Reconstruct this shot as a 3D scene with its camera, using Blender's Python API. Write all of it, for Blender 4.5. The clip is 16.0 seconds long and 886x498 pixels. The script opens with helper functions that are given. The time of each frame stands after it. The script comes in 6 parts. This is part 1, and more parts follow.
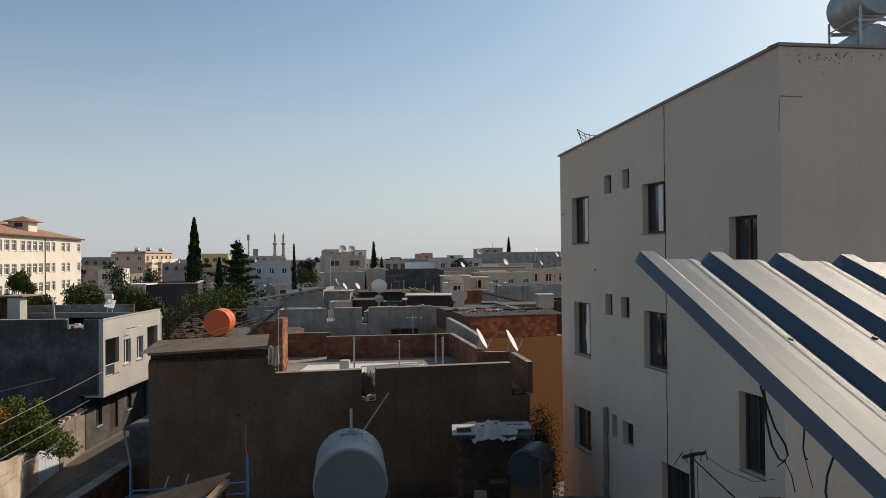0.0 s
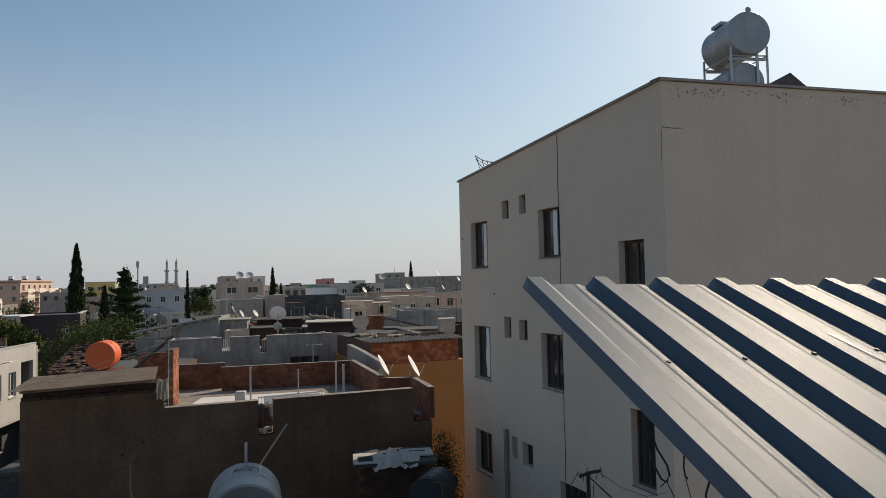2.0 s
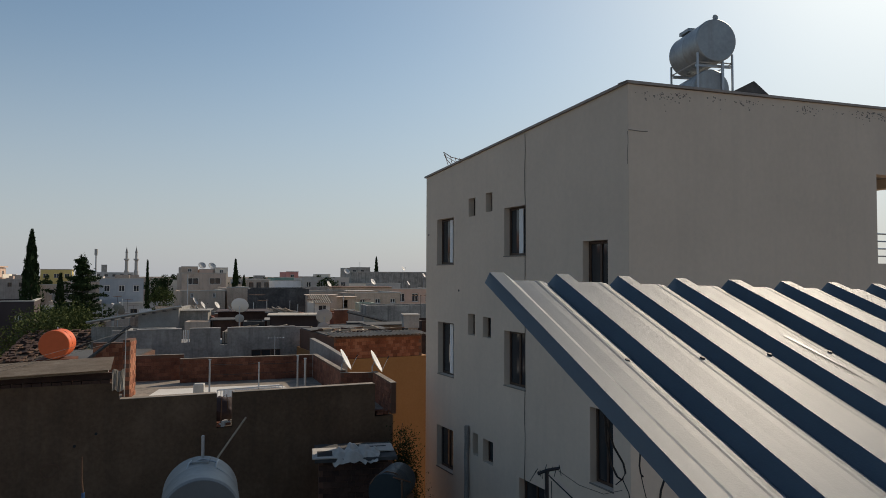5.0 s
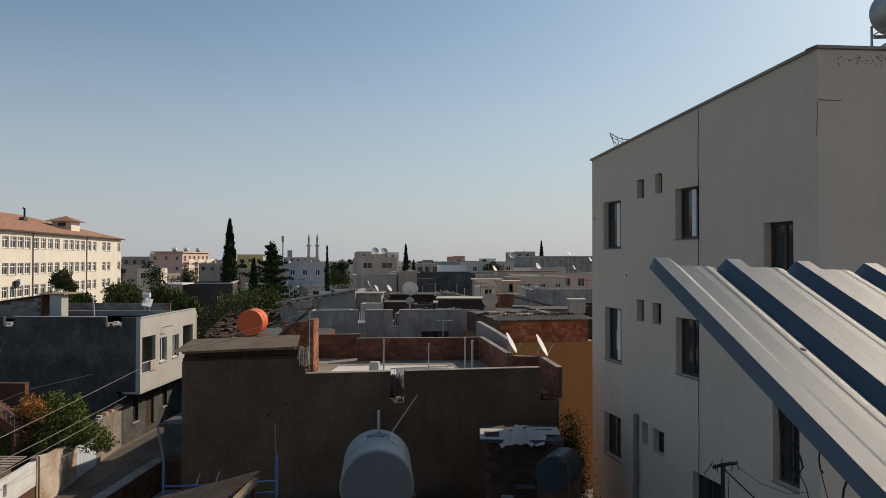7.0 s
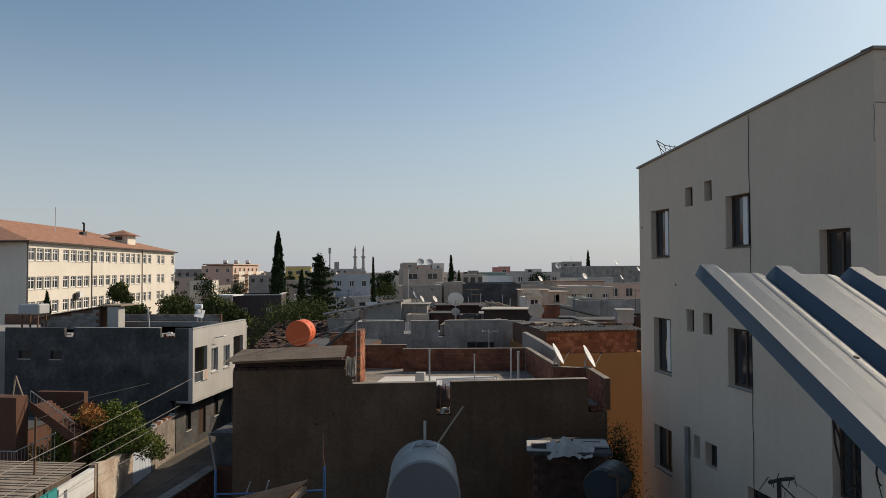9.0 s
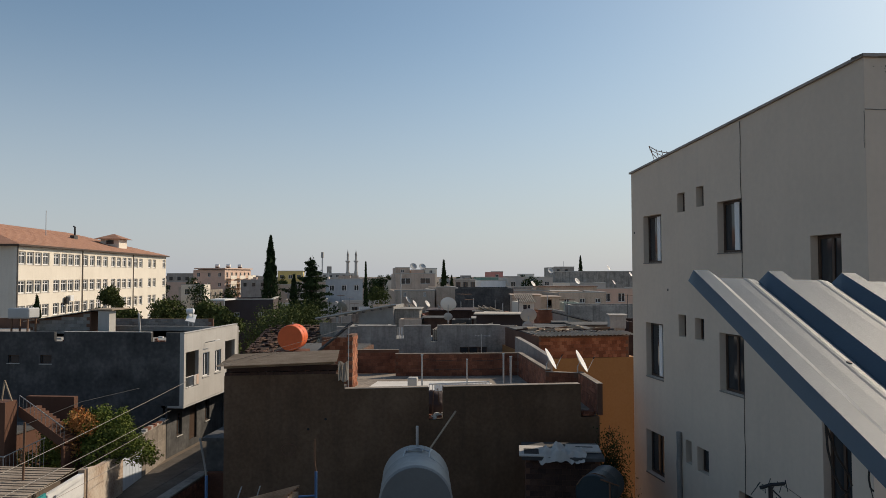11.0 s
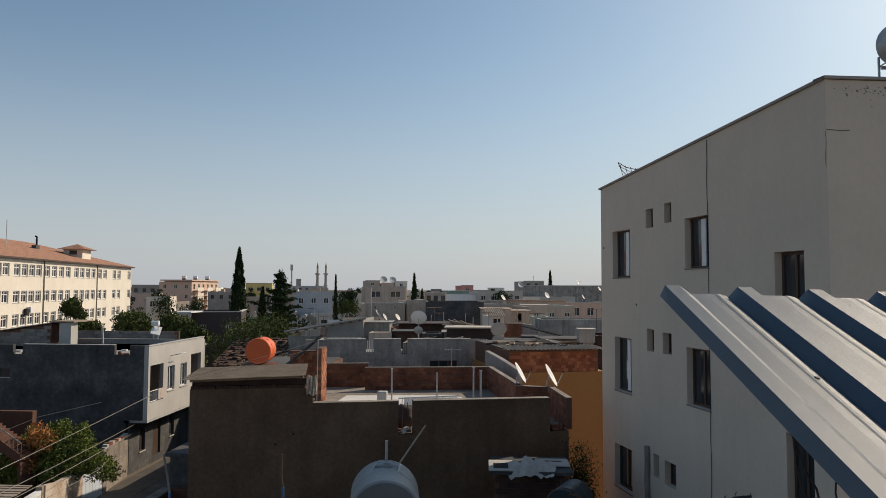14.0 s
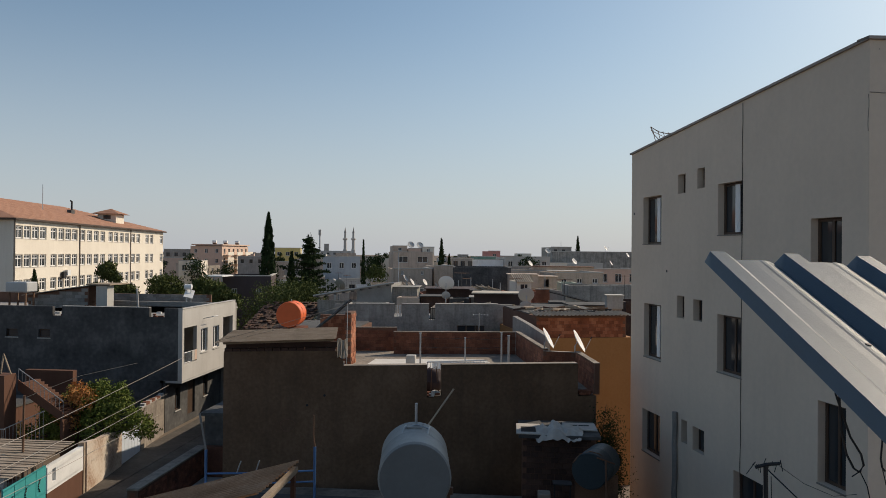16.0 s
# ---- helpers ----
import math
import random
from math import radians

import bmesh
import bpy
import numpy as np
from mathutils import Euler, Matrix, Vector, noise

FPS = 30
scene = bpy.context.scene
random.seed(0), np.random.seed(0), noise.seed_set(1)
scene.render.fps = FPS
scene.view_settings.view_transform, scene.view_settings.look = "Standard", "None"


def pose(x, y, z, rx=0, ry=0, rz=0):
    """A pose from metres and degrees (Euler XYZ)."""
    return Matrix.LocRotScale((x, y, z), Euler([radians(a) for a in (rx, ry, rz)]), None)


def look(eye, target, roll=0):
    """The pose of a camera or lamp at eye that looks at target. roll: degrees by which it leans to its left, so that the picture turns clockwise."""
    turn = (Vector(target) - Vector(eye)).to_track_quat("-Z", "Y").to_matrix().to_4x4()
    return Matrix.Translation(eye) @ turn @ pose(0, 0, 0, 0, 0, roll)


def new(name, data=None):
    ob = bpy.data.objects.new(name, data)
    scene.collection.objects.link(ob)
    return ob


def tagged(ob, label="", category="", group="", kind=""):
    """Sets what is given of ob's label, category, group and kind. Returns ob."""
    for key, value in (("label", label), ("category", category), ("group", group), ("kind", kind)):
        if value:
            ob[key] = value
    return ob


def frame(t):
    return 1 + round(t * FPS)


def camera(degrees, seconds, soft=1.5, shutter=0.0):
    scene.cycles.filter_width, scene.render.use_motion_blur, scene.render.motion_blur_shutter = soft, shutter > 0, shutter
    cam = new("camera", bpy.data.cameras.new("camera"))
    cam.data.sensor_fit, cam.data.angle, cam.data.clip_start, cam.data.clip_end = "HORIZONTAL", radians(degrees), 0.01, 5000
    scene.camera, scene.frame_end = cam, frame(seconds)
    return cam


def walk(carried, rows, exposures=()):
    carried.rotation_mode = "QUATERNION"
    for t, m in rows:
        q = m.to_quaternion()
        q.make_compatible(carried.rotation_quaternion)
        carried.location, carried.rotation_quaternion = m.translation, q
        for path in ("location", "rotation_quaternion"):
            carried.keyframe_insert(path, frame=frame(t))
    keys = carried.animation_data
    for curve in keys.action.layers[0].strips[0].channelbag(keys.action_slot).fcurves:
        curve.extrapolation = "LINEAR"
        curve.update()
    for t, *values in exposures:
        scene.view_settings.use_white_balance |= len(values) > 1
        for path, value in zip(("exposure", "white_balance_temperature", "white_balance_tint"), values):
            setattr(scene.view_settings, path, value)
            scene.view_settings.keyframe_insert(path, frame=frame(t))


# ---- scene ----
cam = camera(65.27, 16.0, soft=0.35)
PATH = [
    (0.0, pose(-0.052, -0.001, 9.501, 90.53, 0.59, 0.01)),
    (0.5, pose(-0.034, 0.015, 9.498, 90.48, 0.14, -2.27)),
    (1.0, pose(-0.018, 0.034, 9.496, 90.27, -0.30, -6.45)),
    (1.5, pose(-0.019, 0.046, 9.497, 90.54, -0.01, -7.83)),
    (2.0, pose(-0.001, 0.047, 9.509, 92.45, 1.26, -8.06)),
    (2.5, pose(0.008, 0.057, 9.505, 91.67, -0.17, -9.20)),
    (3.0, pose(0.017, 0.068, 9.504, 92.33, -0.79, -11.09)),
    (5.5, pose(0.011, 0.071, 9.500, 92.01, 0.20, -10.52)),
    (6.0, pose(-0.001, 0.029, 9.506, 92.03, 1.07, -5.87)),
    (6.5, pose(0.015, 0.024, 9.506, 91.78, 0.10, -0.95)),
    (7.0, pose(0.014, -0.009, 9.504, 90.80, -0.05, 2.69)),
    (7.5, pose(0.017, -0.029, 9.498, 90.83, 0.07, 4.03)),
    (8.0, pose(0.020, -0.022, 9.497, 90.76, 0.29, 5.48)),
    (8.5, pose(0.029, -0.015, 9.496, 91.28, 0.43, 6.19)),
    (9.0, pose(0.023, -0.029, 9.497, 91.70, 0.30, 6.44)),
    (9.5, pose(0.024, -0.021, 9.497, 91.70, 0.27, 6.21)),
    (12.0, pose(0.014, -0.033, 9.498, 92.61, 0.13, 5.81)),
    (12.5, pose(0.012, -0.037, 9.499, 92.79, -0.13, 5.91)),
    (13.0, pose(0.015, -0.027, 9.499, 92.70, -0.24, 5.08)),
    (13.5, pose(0.012, -0.019, 9.497, 92.70, -0.15, 4.31)),
    (14.0, pose(0.008, -0.017, 9.498, 93.20, -0.22, 3.39)),
    (14.5, pose(-0.004, -0.022, 9.500, 93.32, -0.22, 2.84)),
    (15.0, pose(-0.022, -0.026, 9.501, 93.32, -0.37, 3.08)),
    (15.5, pose(-0.043, -0.042, 9.501, 91.56, -0.24, 5.32)),
    (16.0, pose(-0.046, -0.036, 9.496, 90.33, -0.49, 5.60)),
]
walk(cam, PATH, exposures=((0.0, 0.09, 7080, 11.0), (1.5, 0.06, 7080, 11.0), (3.0, -0.04, 7080, 11.0), (5.5, -0.16, 7080, 11.0), (7.0, -0.09, 7080, 11.0), (9.0, -0.04, 7080, 11.0), (12.0, -0.02, 7080, 11.0), (16.0, -0.01, 7080, 11.0)))

# ---- light: low afternoon sun ahead and to the right, hazy clear sky ----
SUN_AZ, SUN_EL = radians(48.5), radians(34.5)
SUN_DIR = Vector((math.sin(SUN_AZ) * math.cos(SUN_EL), math.cos(SUN_AZ) * math.cos(SUN_EL), math.sin(SUN_EL)))
world = bpy.data.worlds.new("sky")
scene.world = world
world.use_nodes = True
wn = world.node_tree.nodes
sky = wn.new("ShaderNodeTexSky")
sky.sky_type = "NISHITA"
sky.sun_disc = False
sky.sun_elevation, sky.sun_rotation = SUN_EL, SUN_AZ
sky.altitude, sky.air_density, sky.dust_density, sky.ozone_density = 300.0, 1.0, 1.2, 1.2
wn["Background"].inputs["Strength"].default_value = 0.112
wl = world.node_tree.links.new
# summer haze: pale towards the horizon all round, and a veiled glow about the sun
tone = wn.new("ShaderNodeVectorMath")
tone.operation = "MULTIPLY"
tone.inputs[1].default_value = (0.895, 1.02, 1.045)
wl(sky.outputs["Color"], tone.inputs[0])
parts_of = wn.new("ShaderNodeSeparateXYZ")
wl(tone.outputs["Vector"], parts_of.inputs[0])
veil = wn.new("ShaderNodeCombineXYZ")
for axis, most in (("X", 17.0), ("Y", 18.5), ("Z", 19.5)):
    # c / sqrt(1 + (c / most)^2): the glow about the sun levels off gently
    ratio, square, root, over = (wn.new("ShaderNodeMath") for k in range(4))
    ratio.operation, square.operation, root.operation, over.operation = "DIVIDE", "MULTIPLY_ADD", "SQRT", "DIVIDE"
    ratio.inputs[1].default_value = most
    wl(parts_of.outputs[axis], ratio.inputs[0])
    wl(ratio.outputs[0], square.inputs[0])
    wl(ratio.outputs[0], square.inputs[1])
    square.inputs[2].default_value = 1.0
    wl(square.outputs[0], root.inputs[0])
    wl(parts_of.outputs[axis], over.inputs[0])
    wl(root.outputs[0], over.inputs[1])
    wl(over.outputs[0], veil.inputs[axis])
where = wn.new("ShaderNodeTexCoord")
split = wn.new("ShaderNodeSeparateXYZ")
wl(where.outputs["Generated"], split.inputs[0])
low = wn.new("ShaderNodeMapRange")
low.interpolation_type = "SMOOTHSTEP"
low.inputs["From Min"].default_value, low.inputs["From Max"].default_value = -0.10, 0.38
low.inputs["To Min"].default_value, low.inputs["To Max"].default_value = 0.92, 0.0
wl(split.outputs["Z"], low.inputs["Value"])
haze = wn.new("ShaderNodeMix")
haze.data_type = "RGBA"
haze.inputs["B"].default_value = (4.22, 4.66, 5.55, 1.0)
wl(low.outputs["Result"], haze.inputs["Factor"])
wl(veil.outputs["Vector"], haze.inputs["A"])
wl(haze.outputs["Result"], wn["Background"].inputs["Color"])
sun_data = bpy.data.lights.new("sun", "SUN")
sun_data.energy, sun_data.angle, sun_data.color = 3.8, radians(0.6), (1.0, 0.89, 0.75)
sun = new("sun", sun_data)
sun.matrix_world = look(SUN_DIR * 300.0, (0, 0, 0))

# ---- materials ----
def material(name, dark, mid, light, rough=0.85, scale=1.2, fine=28.0, bump=0.25, metal=0.0, streak=None, random_tone=0.0, spec=0.35,
             bump_scale=None):
    m = bpy.data.materials.new(name)
    m.use_nodes = True
    nt = m.node_tree
    n, link = nt.nodes, nt.links.new
    bsdf = n["Principled BSDF"]
    bsdf.inputs["Roughness"].default_value = rough
    bsdf.inputs["Metallic"].default_value = metal
    bsdf.inputs["Specular IOR Level"].default_value = spec
    co = n.new("ShaderNodeTexCoord")
    geo = n.new("ShaderNodeNewGeometry")
    big, small = n.new("ShaderNodeTexNoise"), n.new("ShaderNodeTexNoise")
    for node, s, det in ((big, scale, 6.0), (small, fine, 3.0)):
        node.inputs["Scale"].default_value, node.inputs["Detail"].default_value = s, det
        link(geo.outputs["Position"], node.inputs["Vector"])
    mix = n.new("ShaderNodeMath")
    mix.operation = "MULTIPLY_ADD"
    mix.inputs[1].default_value = 0.35
    scaled = n.new("ShaderNodeMath")
    scaled.operation = "MULTIPLY"
    scaled.inputs[1].default_value = 0.65
    link(big.outputs["Fac"], scaled.inputs[0])
    link(small.outputs["Fac"], mix.inputs[0])
    link(scaled.outputs[0], mix.inputs[2])
    value = mix.outputs[0]
    if random_tone:
        info = n.new("ShaderNodeObjectInfo")
        shift = n.new("ShaderNodeMath")
        shift.operation = "MULTIPLY_ADD"
        shift.inputs[1].default_value = random_tone
        link(info.outputs["Random"], shift.inputs[0])
        link(value, shift.inputs[2])
        less = n.new("ShaderNodeMath")
        less.operation = "SUBTRACT"
        less.inputs[1].default_value = random_tone * 0.5
        link(shift.outputs[0], less.inputs[0])
        value = less.outputs[0]
    ramp = n.new("ShaderNodeValToRGB")
    ramp.color_ramp.elements[0].position, ramp.color_ramp.elements[1].position = 0.28, 0.72
    ramp.color_ramp.elements[0].color, ramp.color_ramp.elements[1].color = (*dark, 1), (*light, 1)
    ramp.color_ramp.elements.new(0.5).color = (*mid, 1)
    link(value, ramp.inputs["Fac"])
    color = ramp.outputs["Color"]
    if streak:
        amount, tone = streak
        stretch = n.new("ShaderNodeMapping")
        stretch.inputs["Scale"].default_value = (2.6, 2.6, 0.22)
        link(geo.outputs["Position"], stretch.inputs["Vector"])
        runs = n.new("ShaderNodeTexNoise")
        runs.inputs["Scale"].default_value, runs.inputs["Detail"].default_value = 1.6, 5.0
        link(stretch.outputs["Vector"], runs.inputs["Vector"])
        cut = n.new("ShaderNodeMapRange")
        cut.inputs["From Min"].default_value, cut.inputs["From Max"].default_value = 0.48, 0.75
        cut.inputs["To Max"].default_value = amount
        link(runs.outputs["Fac"], cut.inputs["Value"])
        blend = n.new("ShaderNodeMix")
        blend.data_type = "RGBA"
        link(cut.outputs["Result"], blend.inputs["Factor"])
        link(color, blend.inputs["A"])
        blend.inputs["B"].default_value = (*tone, 1)
        color = blend.outputs["Result"]
    link(color, bsdf.inputs["Base Color"])
    if bump:
        b = n.new("ShaderNodeBump")
        b.inputs["Strength"].default_value, b.inputs["Distance"].default_value = bump, 0.02
        rough_noise = n.new("ShaderNodeTexNoise")
        rough_noise.inputs["Scale"].default_value, rough_noise.inputs["Detail"].default_value = bump_scale or fine * 1.5, 4.0
        link(geo.outputs["Position"], rough_noise.inputs["Vector"])
        link(rough_noise.outputs["Fac"], b.inputs["Height"])
        link(b.outputs["Normal"], bsdf.inputs["Normal"])
    return m


def shade(c, k):
    return tuple(min(1.0, v * k) for v in c)


def plain(name, c, spread=0.12, **more):
    return material(name, shade(c, 1 - spread), c, shade(c, 1 + spread), **more)


WHITE_RENDER = plain("white_render", (0.64, 0.53, 0.425), 0.08, rough=0.9, scale=0.6, fine=9.0, bump=0.12, bump_scale=60.0, streak=(0.22, (0.52, 0.44, 0.36)))
PEELING = plain("peeling_paint", (0.21, 0.185, 0.16), 0.35, fine=50.0)
BROWN_RENDER = material("brown_render", (0.076, 0.045, 0.026), (0.132, 0.080, 0.048), (0.20, 0.127, 0.08), scale=0.7, fine=11.0, bump=0.45, bump_scale=22.0, streak=(0.35, (0.055, 0.038, 0.027)))
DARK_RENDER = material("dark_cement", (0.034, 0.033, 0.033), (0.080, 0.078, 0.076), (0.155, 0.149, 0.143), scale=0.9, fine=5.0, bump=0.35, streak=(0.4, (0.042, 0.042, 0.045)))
GREY_RENDER = material("grey_cement", (0.235, 0.215, 0.195), (0.325, 0.30, 0.272), (0.42, 0.39, 0.355), scale=0.8, fine=12.0, bump=0.3, streak=(0.5, (0.17, 0.165, 0.16)))
PALE_RENDER = material("pale_plaster", (0.40, 0.375, 0.345), (0.48, 0.455, 0.42), (0.54, 0.515, 0.48), scale=0.7, fine=14.0, bump=0.2, streak=(0.3, (0.36, 0.32, 0.28)))
CREAM = material("cream_plaster", (0.66, 0.60, 0.51), (0.74, 0.675, 0.575), (0.79, 0.73, 0.63), scale=0.4, fine=8.0, bump=0.1, streak=(0.15, (0.5, 0.43, 0.33)))
OCHRE = material("ochre_plaster", (0.29, 0.14, 0.052), (0.34, 0.172, 0.067), (0.385, 0.2, 0.085), scale=0.5, fine=12.0, bump=0.2, streak=(0.25, (0.33, 0.17, 0.07)))
PINK = plain("pink_plaster", (0.55, 0.25, 0.22), streak=(0.2, (0.4, 0.2, 0.18)))
PEACH = plain("peach_plaster", (0.60, 0.43, 0.34), streak=(0.2, (0.45, 0.33, 0.27)))
YELLOW = plain("yellow_plaster", (0.62, 0.50, 0.20), streak=(0.2, (0.45, 0.38, 0.2)))
BLUE_RENDER = plain("blue_plaster", (0.37, 0.40, 0.43), streak=(0.3, (0.25, 0.28, 0.33)))
TEAL_RENDER = plain("teal_plaster", (0.16, 0.28, 0.24), streak=(0.3, (0.12, 0.2, 0.18)))
GREEN_RENDER = plain("green_plaster", (0.40, 0.45, 0.37), streak=(0.4, (0.28, 0.3, 0.27)))
MAROON = plain("maroon_plaster", (0.075, 0.055, 0.055), streak=(0.3, (0.05, 0.04, 0.04)))
TERRACOTTA = plain("terracotta_wall", (0.12, 0.056, 0.035), streak=(0.3, (0.19, 0.095, 0.06)))
BRICK = material("hollow_brick", (0.085, 0.033, 0.021), (0.175, 0.067, 0.039), (0.30, 0.122, 0.072), scale=1.6, fine=40.0, bump=0.3, random_tone=0.22)
RAW_BRICK = material("raw_orange_brick", (0.15, 0.05, 0.026), (0.285, 0.098, 0.050), (0.43, 0.18, 0.10), scale=1.6, fine=40.0, bump=0.3, random_tone=0.3)
# brick darkened for the shade round the hut; other dark brickwork shares it
DARK_BRICK = material("dark_brick", (0.036, 0.02, 0.016), (0.065, 0.035, 0.026), (0.105, 0.058, 0.043), scale=3.0, fine=40.0, bump=0.3, random_tone=0.2)
MORTAR = plain("mortar", (0.15, 0.078, 0.052), 0.3, fine=50.0)
STAINED = material("stained_cement", (0.15, 0.142, 0.130), (0.315, 0.295, 0.265), (0.45, 0.425, 0.385), scale=1.1, fine=9.0, bump=0.35, streak=(0.65, (0.085, 0.08, 0.075)))
ROUGH_WALL = material("rough_brown_cement", (0.13, 0.108, 0.088), (0.26, 0.22, 0.18), (0.38, 0.33, 0.275), scale=0.9, fine=8.0, bump=0.35, streak=(0.5, (0.09, 0.075, 0.065)))
TAN = material("tan_plaster", (0.36, 0.28, 0.22), (0.50, 0.40, 0.325), (0.60, 0.49, 0.405), scale=0.7, fine=8.0, bump=0.25, streak=(0.4, (0.24, 0.195, 0.16)))
CONCRETE = material("concrete", (0.33, 0.32, 0.30), (0.42, 0.41, 0.385), (0.50, 0.485, 0.46), scale=1.4, fine=24.0, bump=0.3, streak=(0.3, (0.25, 0.24, 0.23)))
BLOCK = material("breeze_block", (0.17, 0.165, 0.155), (0.24, 0.23, 0.215), (0.31, 0.30, 0.28), scale=2.0, fine=30.0, bump=0.4, random_tone=0.35)
COPING = plain("coping_cement", (0.45, 0.43, 0.395), 0.15, fine=30.0)
TERRACE = material("terrace_screed", (0.50, 0.475, 0.44), (0.60, 0.58, 0.54), (0.68, 0.66, 0.62), scale=0.9, fine=18.0, bump=0.2)
ROOF_SCREED = material("roof_screed", (0.20, 0.195, 0.185), (0.27, 0.26, 0.245), (0.35, 0.34, 0.32), scale=0.7, fine=16.0, bump=0.3)
# screed darkened for the deep shade on the low roof; dark roofs share it
DARK_SCREED = material("dark_screed", (0.06, 0.058, 0.056), (0.085, 0.083, 0.08), (0.12, 0.117, 0.112), scale=0.7, fine=16.0, bump=0.3)
EARTH = material("earth", (0.11, 0.085, 0.065), (0.16, 0.125, 0.095), (0.22, 0.18, 0.14), scale=0.12, fine=3.0, bump=0.3)
PAVING = material("street_paving", (0.05, 0.043, 0.037), (0.085, 0.074, 0.064), (0.14, 0.125, 0.11), scale=0.9, fine=7.0, bump=0.6)
TILE_ROOF = material("clay_roof_tiles", (0.27, 0.135, 0.085), (0.36, 0.19, 0.125), (0.44, 0.25, 0.17), scale=1.2, fine=6.0, bump=0.5, random_tone=0.2)
GLASS_DARK = plain("window_glass", (0.035, 0.04, 0.045), 0.1, rough=0.06, spec=0.6, bump=0.0)
FRAME_BROWN = plain("brown_window_frame", (0.075, 0.048, 0.034), 0.15, rough=0.5)
RAIL_PAINT = plain("dull_rail_paint", (0.36, 0.35, 0.335), 0.2, rough=0.6, bump=0.05)
FRAME_WHITE = plain("white_window_frame", (0.72, 0.71, 0.69), 0.05, rough=0.5, bump=0.05)
ROOM_DARK = plain("room_inside", (0.10, 0.09, 0.085), 0.15)
STEEL = plain("galvanised_steel", (0.42, 0.44, 0.46), 0.14, rough=0.48, metal=0.75, fine=20.0, bump=0.06)
RUSTY = material("rusty_steel", (0.10, 0.055, 0.035), (0.17, 0.095, 0.06), (0.27, 0.17, 0.11), rough=0.75, metal=0.25, fine=30.0)
TANK_GREY = material("weathered_tank_steel", (0.24, 0.26, 0.27), (0.32, 0.345, 0.355), (0.40, 0.425, 0.435), rough=0.5, metal=0.55, scale=1.2, fine=10.0, bump=0.08, streak=(0.45, (0.2, 0.17, 0.145)))
TANK_WHITE = material("painted_tank_steel", (0.20, 0.205, 0.20), (0.265, 0.27, 0.262), (0.33, 0.335, 0.325), rough=0.55, metal=0.25, scale=1.2, fine=10.0, bump=0.06, streak=(0.3, (0.26, 0.265, 0.27)))
TANK_BLUE = plain("blue_tank_steel", (0.026, 0.043, 0.052), 0.2, rough=0.5, metal=0.3)
TANK_ORANGE = plain("orange_tank_plastic", (0.72, 0.135, 0.04), 0.10, rough=0.5, fine=8.0, bump=0.05)
PLASTIC_WHITE = plain("white_plastic", (0.74, 0.74, 0.73), 0.05, rough=0.45, bump=0.05)
DISH_GREY = plain("dish_paint", (0.44, 0.44, 0.43), 0.10, rough=0.5)
BLACK = plain("black_rubber", (0.02, 0.02, 0.022), 0.2, rough=0.6)
BLUE_POLE = plain("blue_painted_pole", (0.07, 0.16, 0.33), 0.2, rough=0.5, metal=0.2)
WOOD_GREY = material("weathered_timber", (0.23, 0.175, 0.125), (0.35, 0.275, 0.20), (0.46, 0.37, 0.28), scale=2.0, fine=30.0, bump=0.3, random_tone=0.3)
TARP = plain("pale_tarpaulin", (0.50, 0.47, 0.43), 0.2, rough=0.6, fine=12.0)
FIBRE_SHEET = material("fibre_cement_sheet", (0.38, 0.335, 0.28), (0.49, 0.44, 0.37), (0.57, 0.52, 0.45), scale=1.6, fine=22.0, bump=0.2, streak=(0.3, (0.25, 0.19, 0.15)))
BEIGE = material("beige_plaster", (0.42, 0.325, 0.25), (0.56, 0.44, 0.345), (0.66, 0.54, 0.435), scale=0.7, fine=8.0, bump=0.25, streak=(0.4, (0.27, 0.22, 0.17)))
SHED_SHEET = material("brown_fibre_sheet", (0.20, 0.155, 0.115), (0.31, 0.25, 0.195), (0.42, 0.35, 0.28), scale=1.8, fine=22.0, bump=0.2, streak=(0.3, (0.16, 0.12, 0.09)))
RUST_SHEET = material("rusted_sheet", (0.26, 0.15, 0.085), (0.42, 0.28, 0.175), (0.56, 0.42, 0.30), rough=0.6, metal=0.2, scale=1.6, fine=24.0, bump=0.2)
TEAL_PAINT = plain("teal_gate_paint", (0.05, 0.33, 0.33), 0.12, rough=0.5)
WHITE_WASH = material("whitewash", (0.62, 0.62, 0.61), (0.74, 0.74, 0.73), (0.80, 0.80, 0.79), scale=1.5, fine=20.0, bump=0.3)
WORN_PLASTER = material("worn_street_plaster", (0.27, 0.14, 0.08), (0.56, 0.46, 0.37), (0.68, 0.62, 0.54), scale=0.9, fine=10.0, bump=0.4)
LEAF = material("leaf_green", (0.062, 0.085, 0.018), (0.135, 0.17, 0.04), (0.24, 0.275, 0.075), rough=0.85, spec=0.12, scale=0.9, fine=9.0, bump=0.0)
LEAF_DARK = material("leaf_dark", (0.018, 0.03, 0.012), (0.032, 0.05, 0.02), (0.055, 0.08, 0.03), rough=0.9, spec=0.08, scale=0.6, fine=6.0, bump=0.0)
LEAF_DUSTY = material("leaf_dusty", (0.045, 0.06, 0.02), (0.09, 0.108, 0.036), (0.15, 0.165, 0.06), rough=0.9, spec=0.08, scale=0.6, fine=6.0, bump=0.0)
LEAF_RUST = material("leaf_autumn", (0.28, 0.11, 0.035), (0.46, 0.20, 0.065), (0.58, 0.32, 0.13), rough=0.85, spec=0.12, scale=2.0, fine=12.0, bump=0.0)
BARK = plain("bark", (0.085, 0.06, 0.045), 0.3, fine=30.0, bump=0.5)


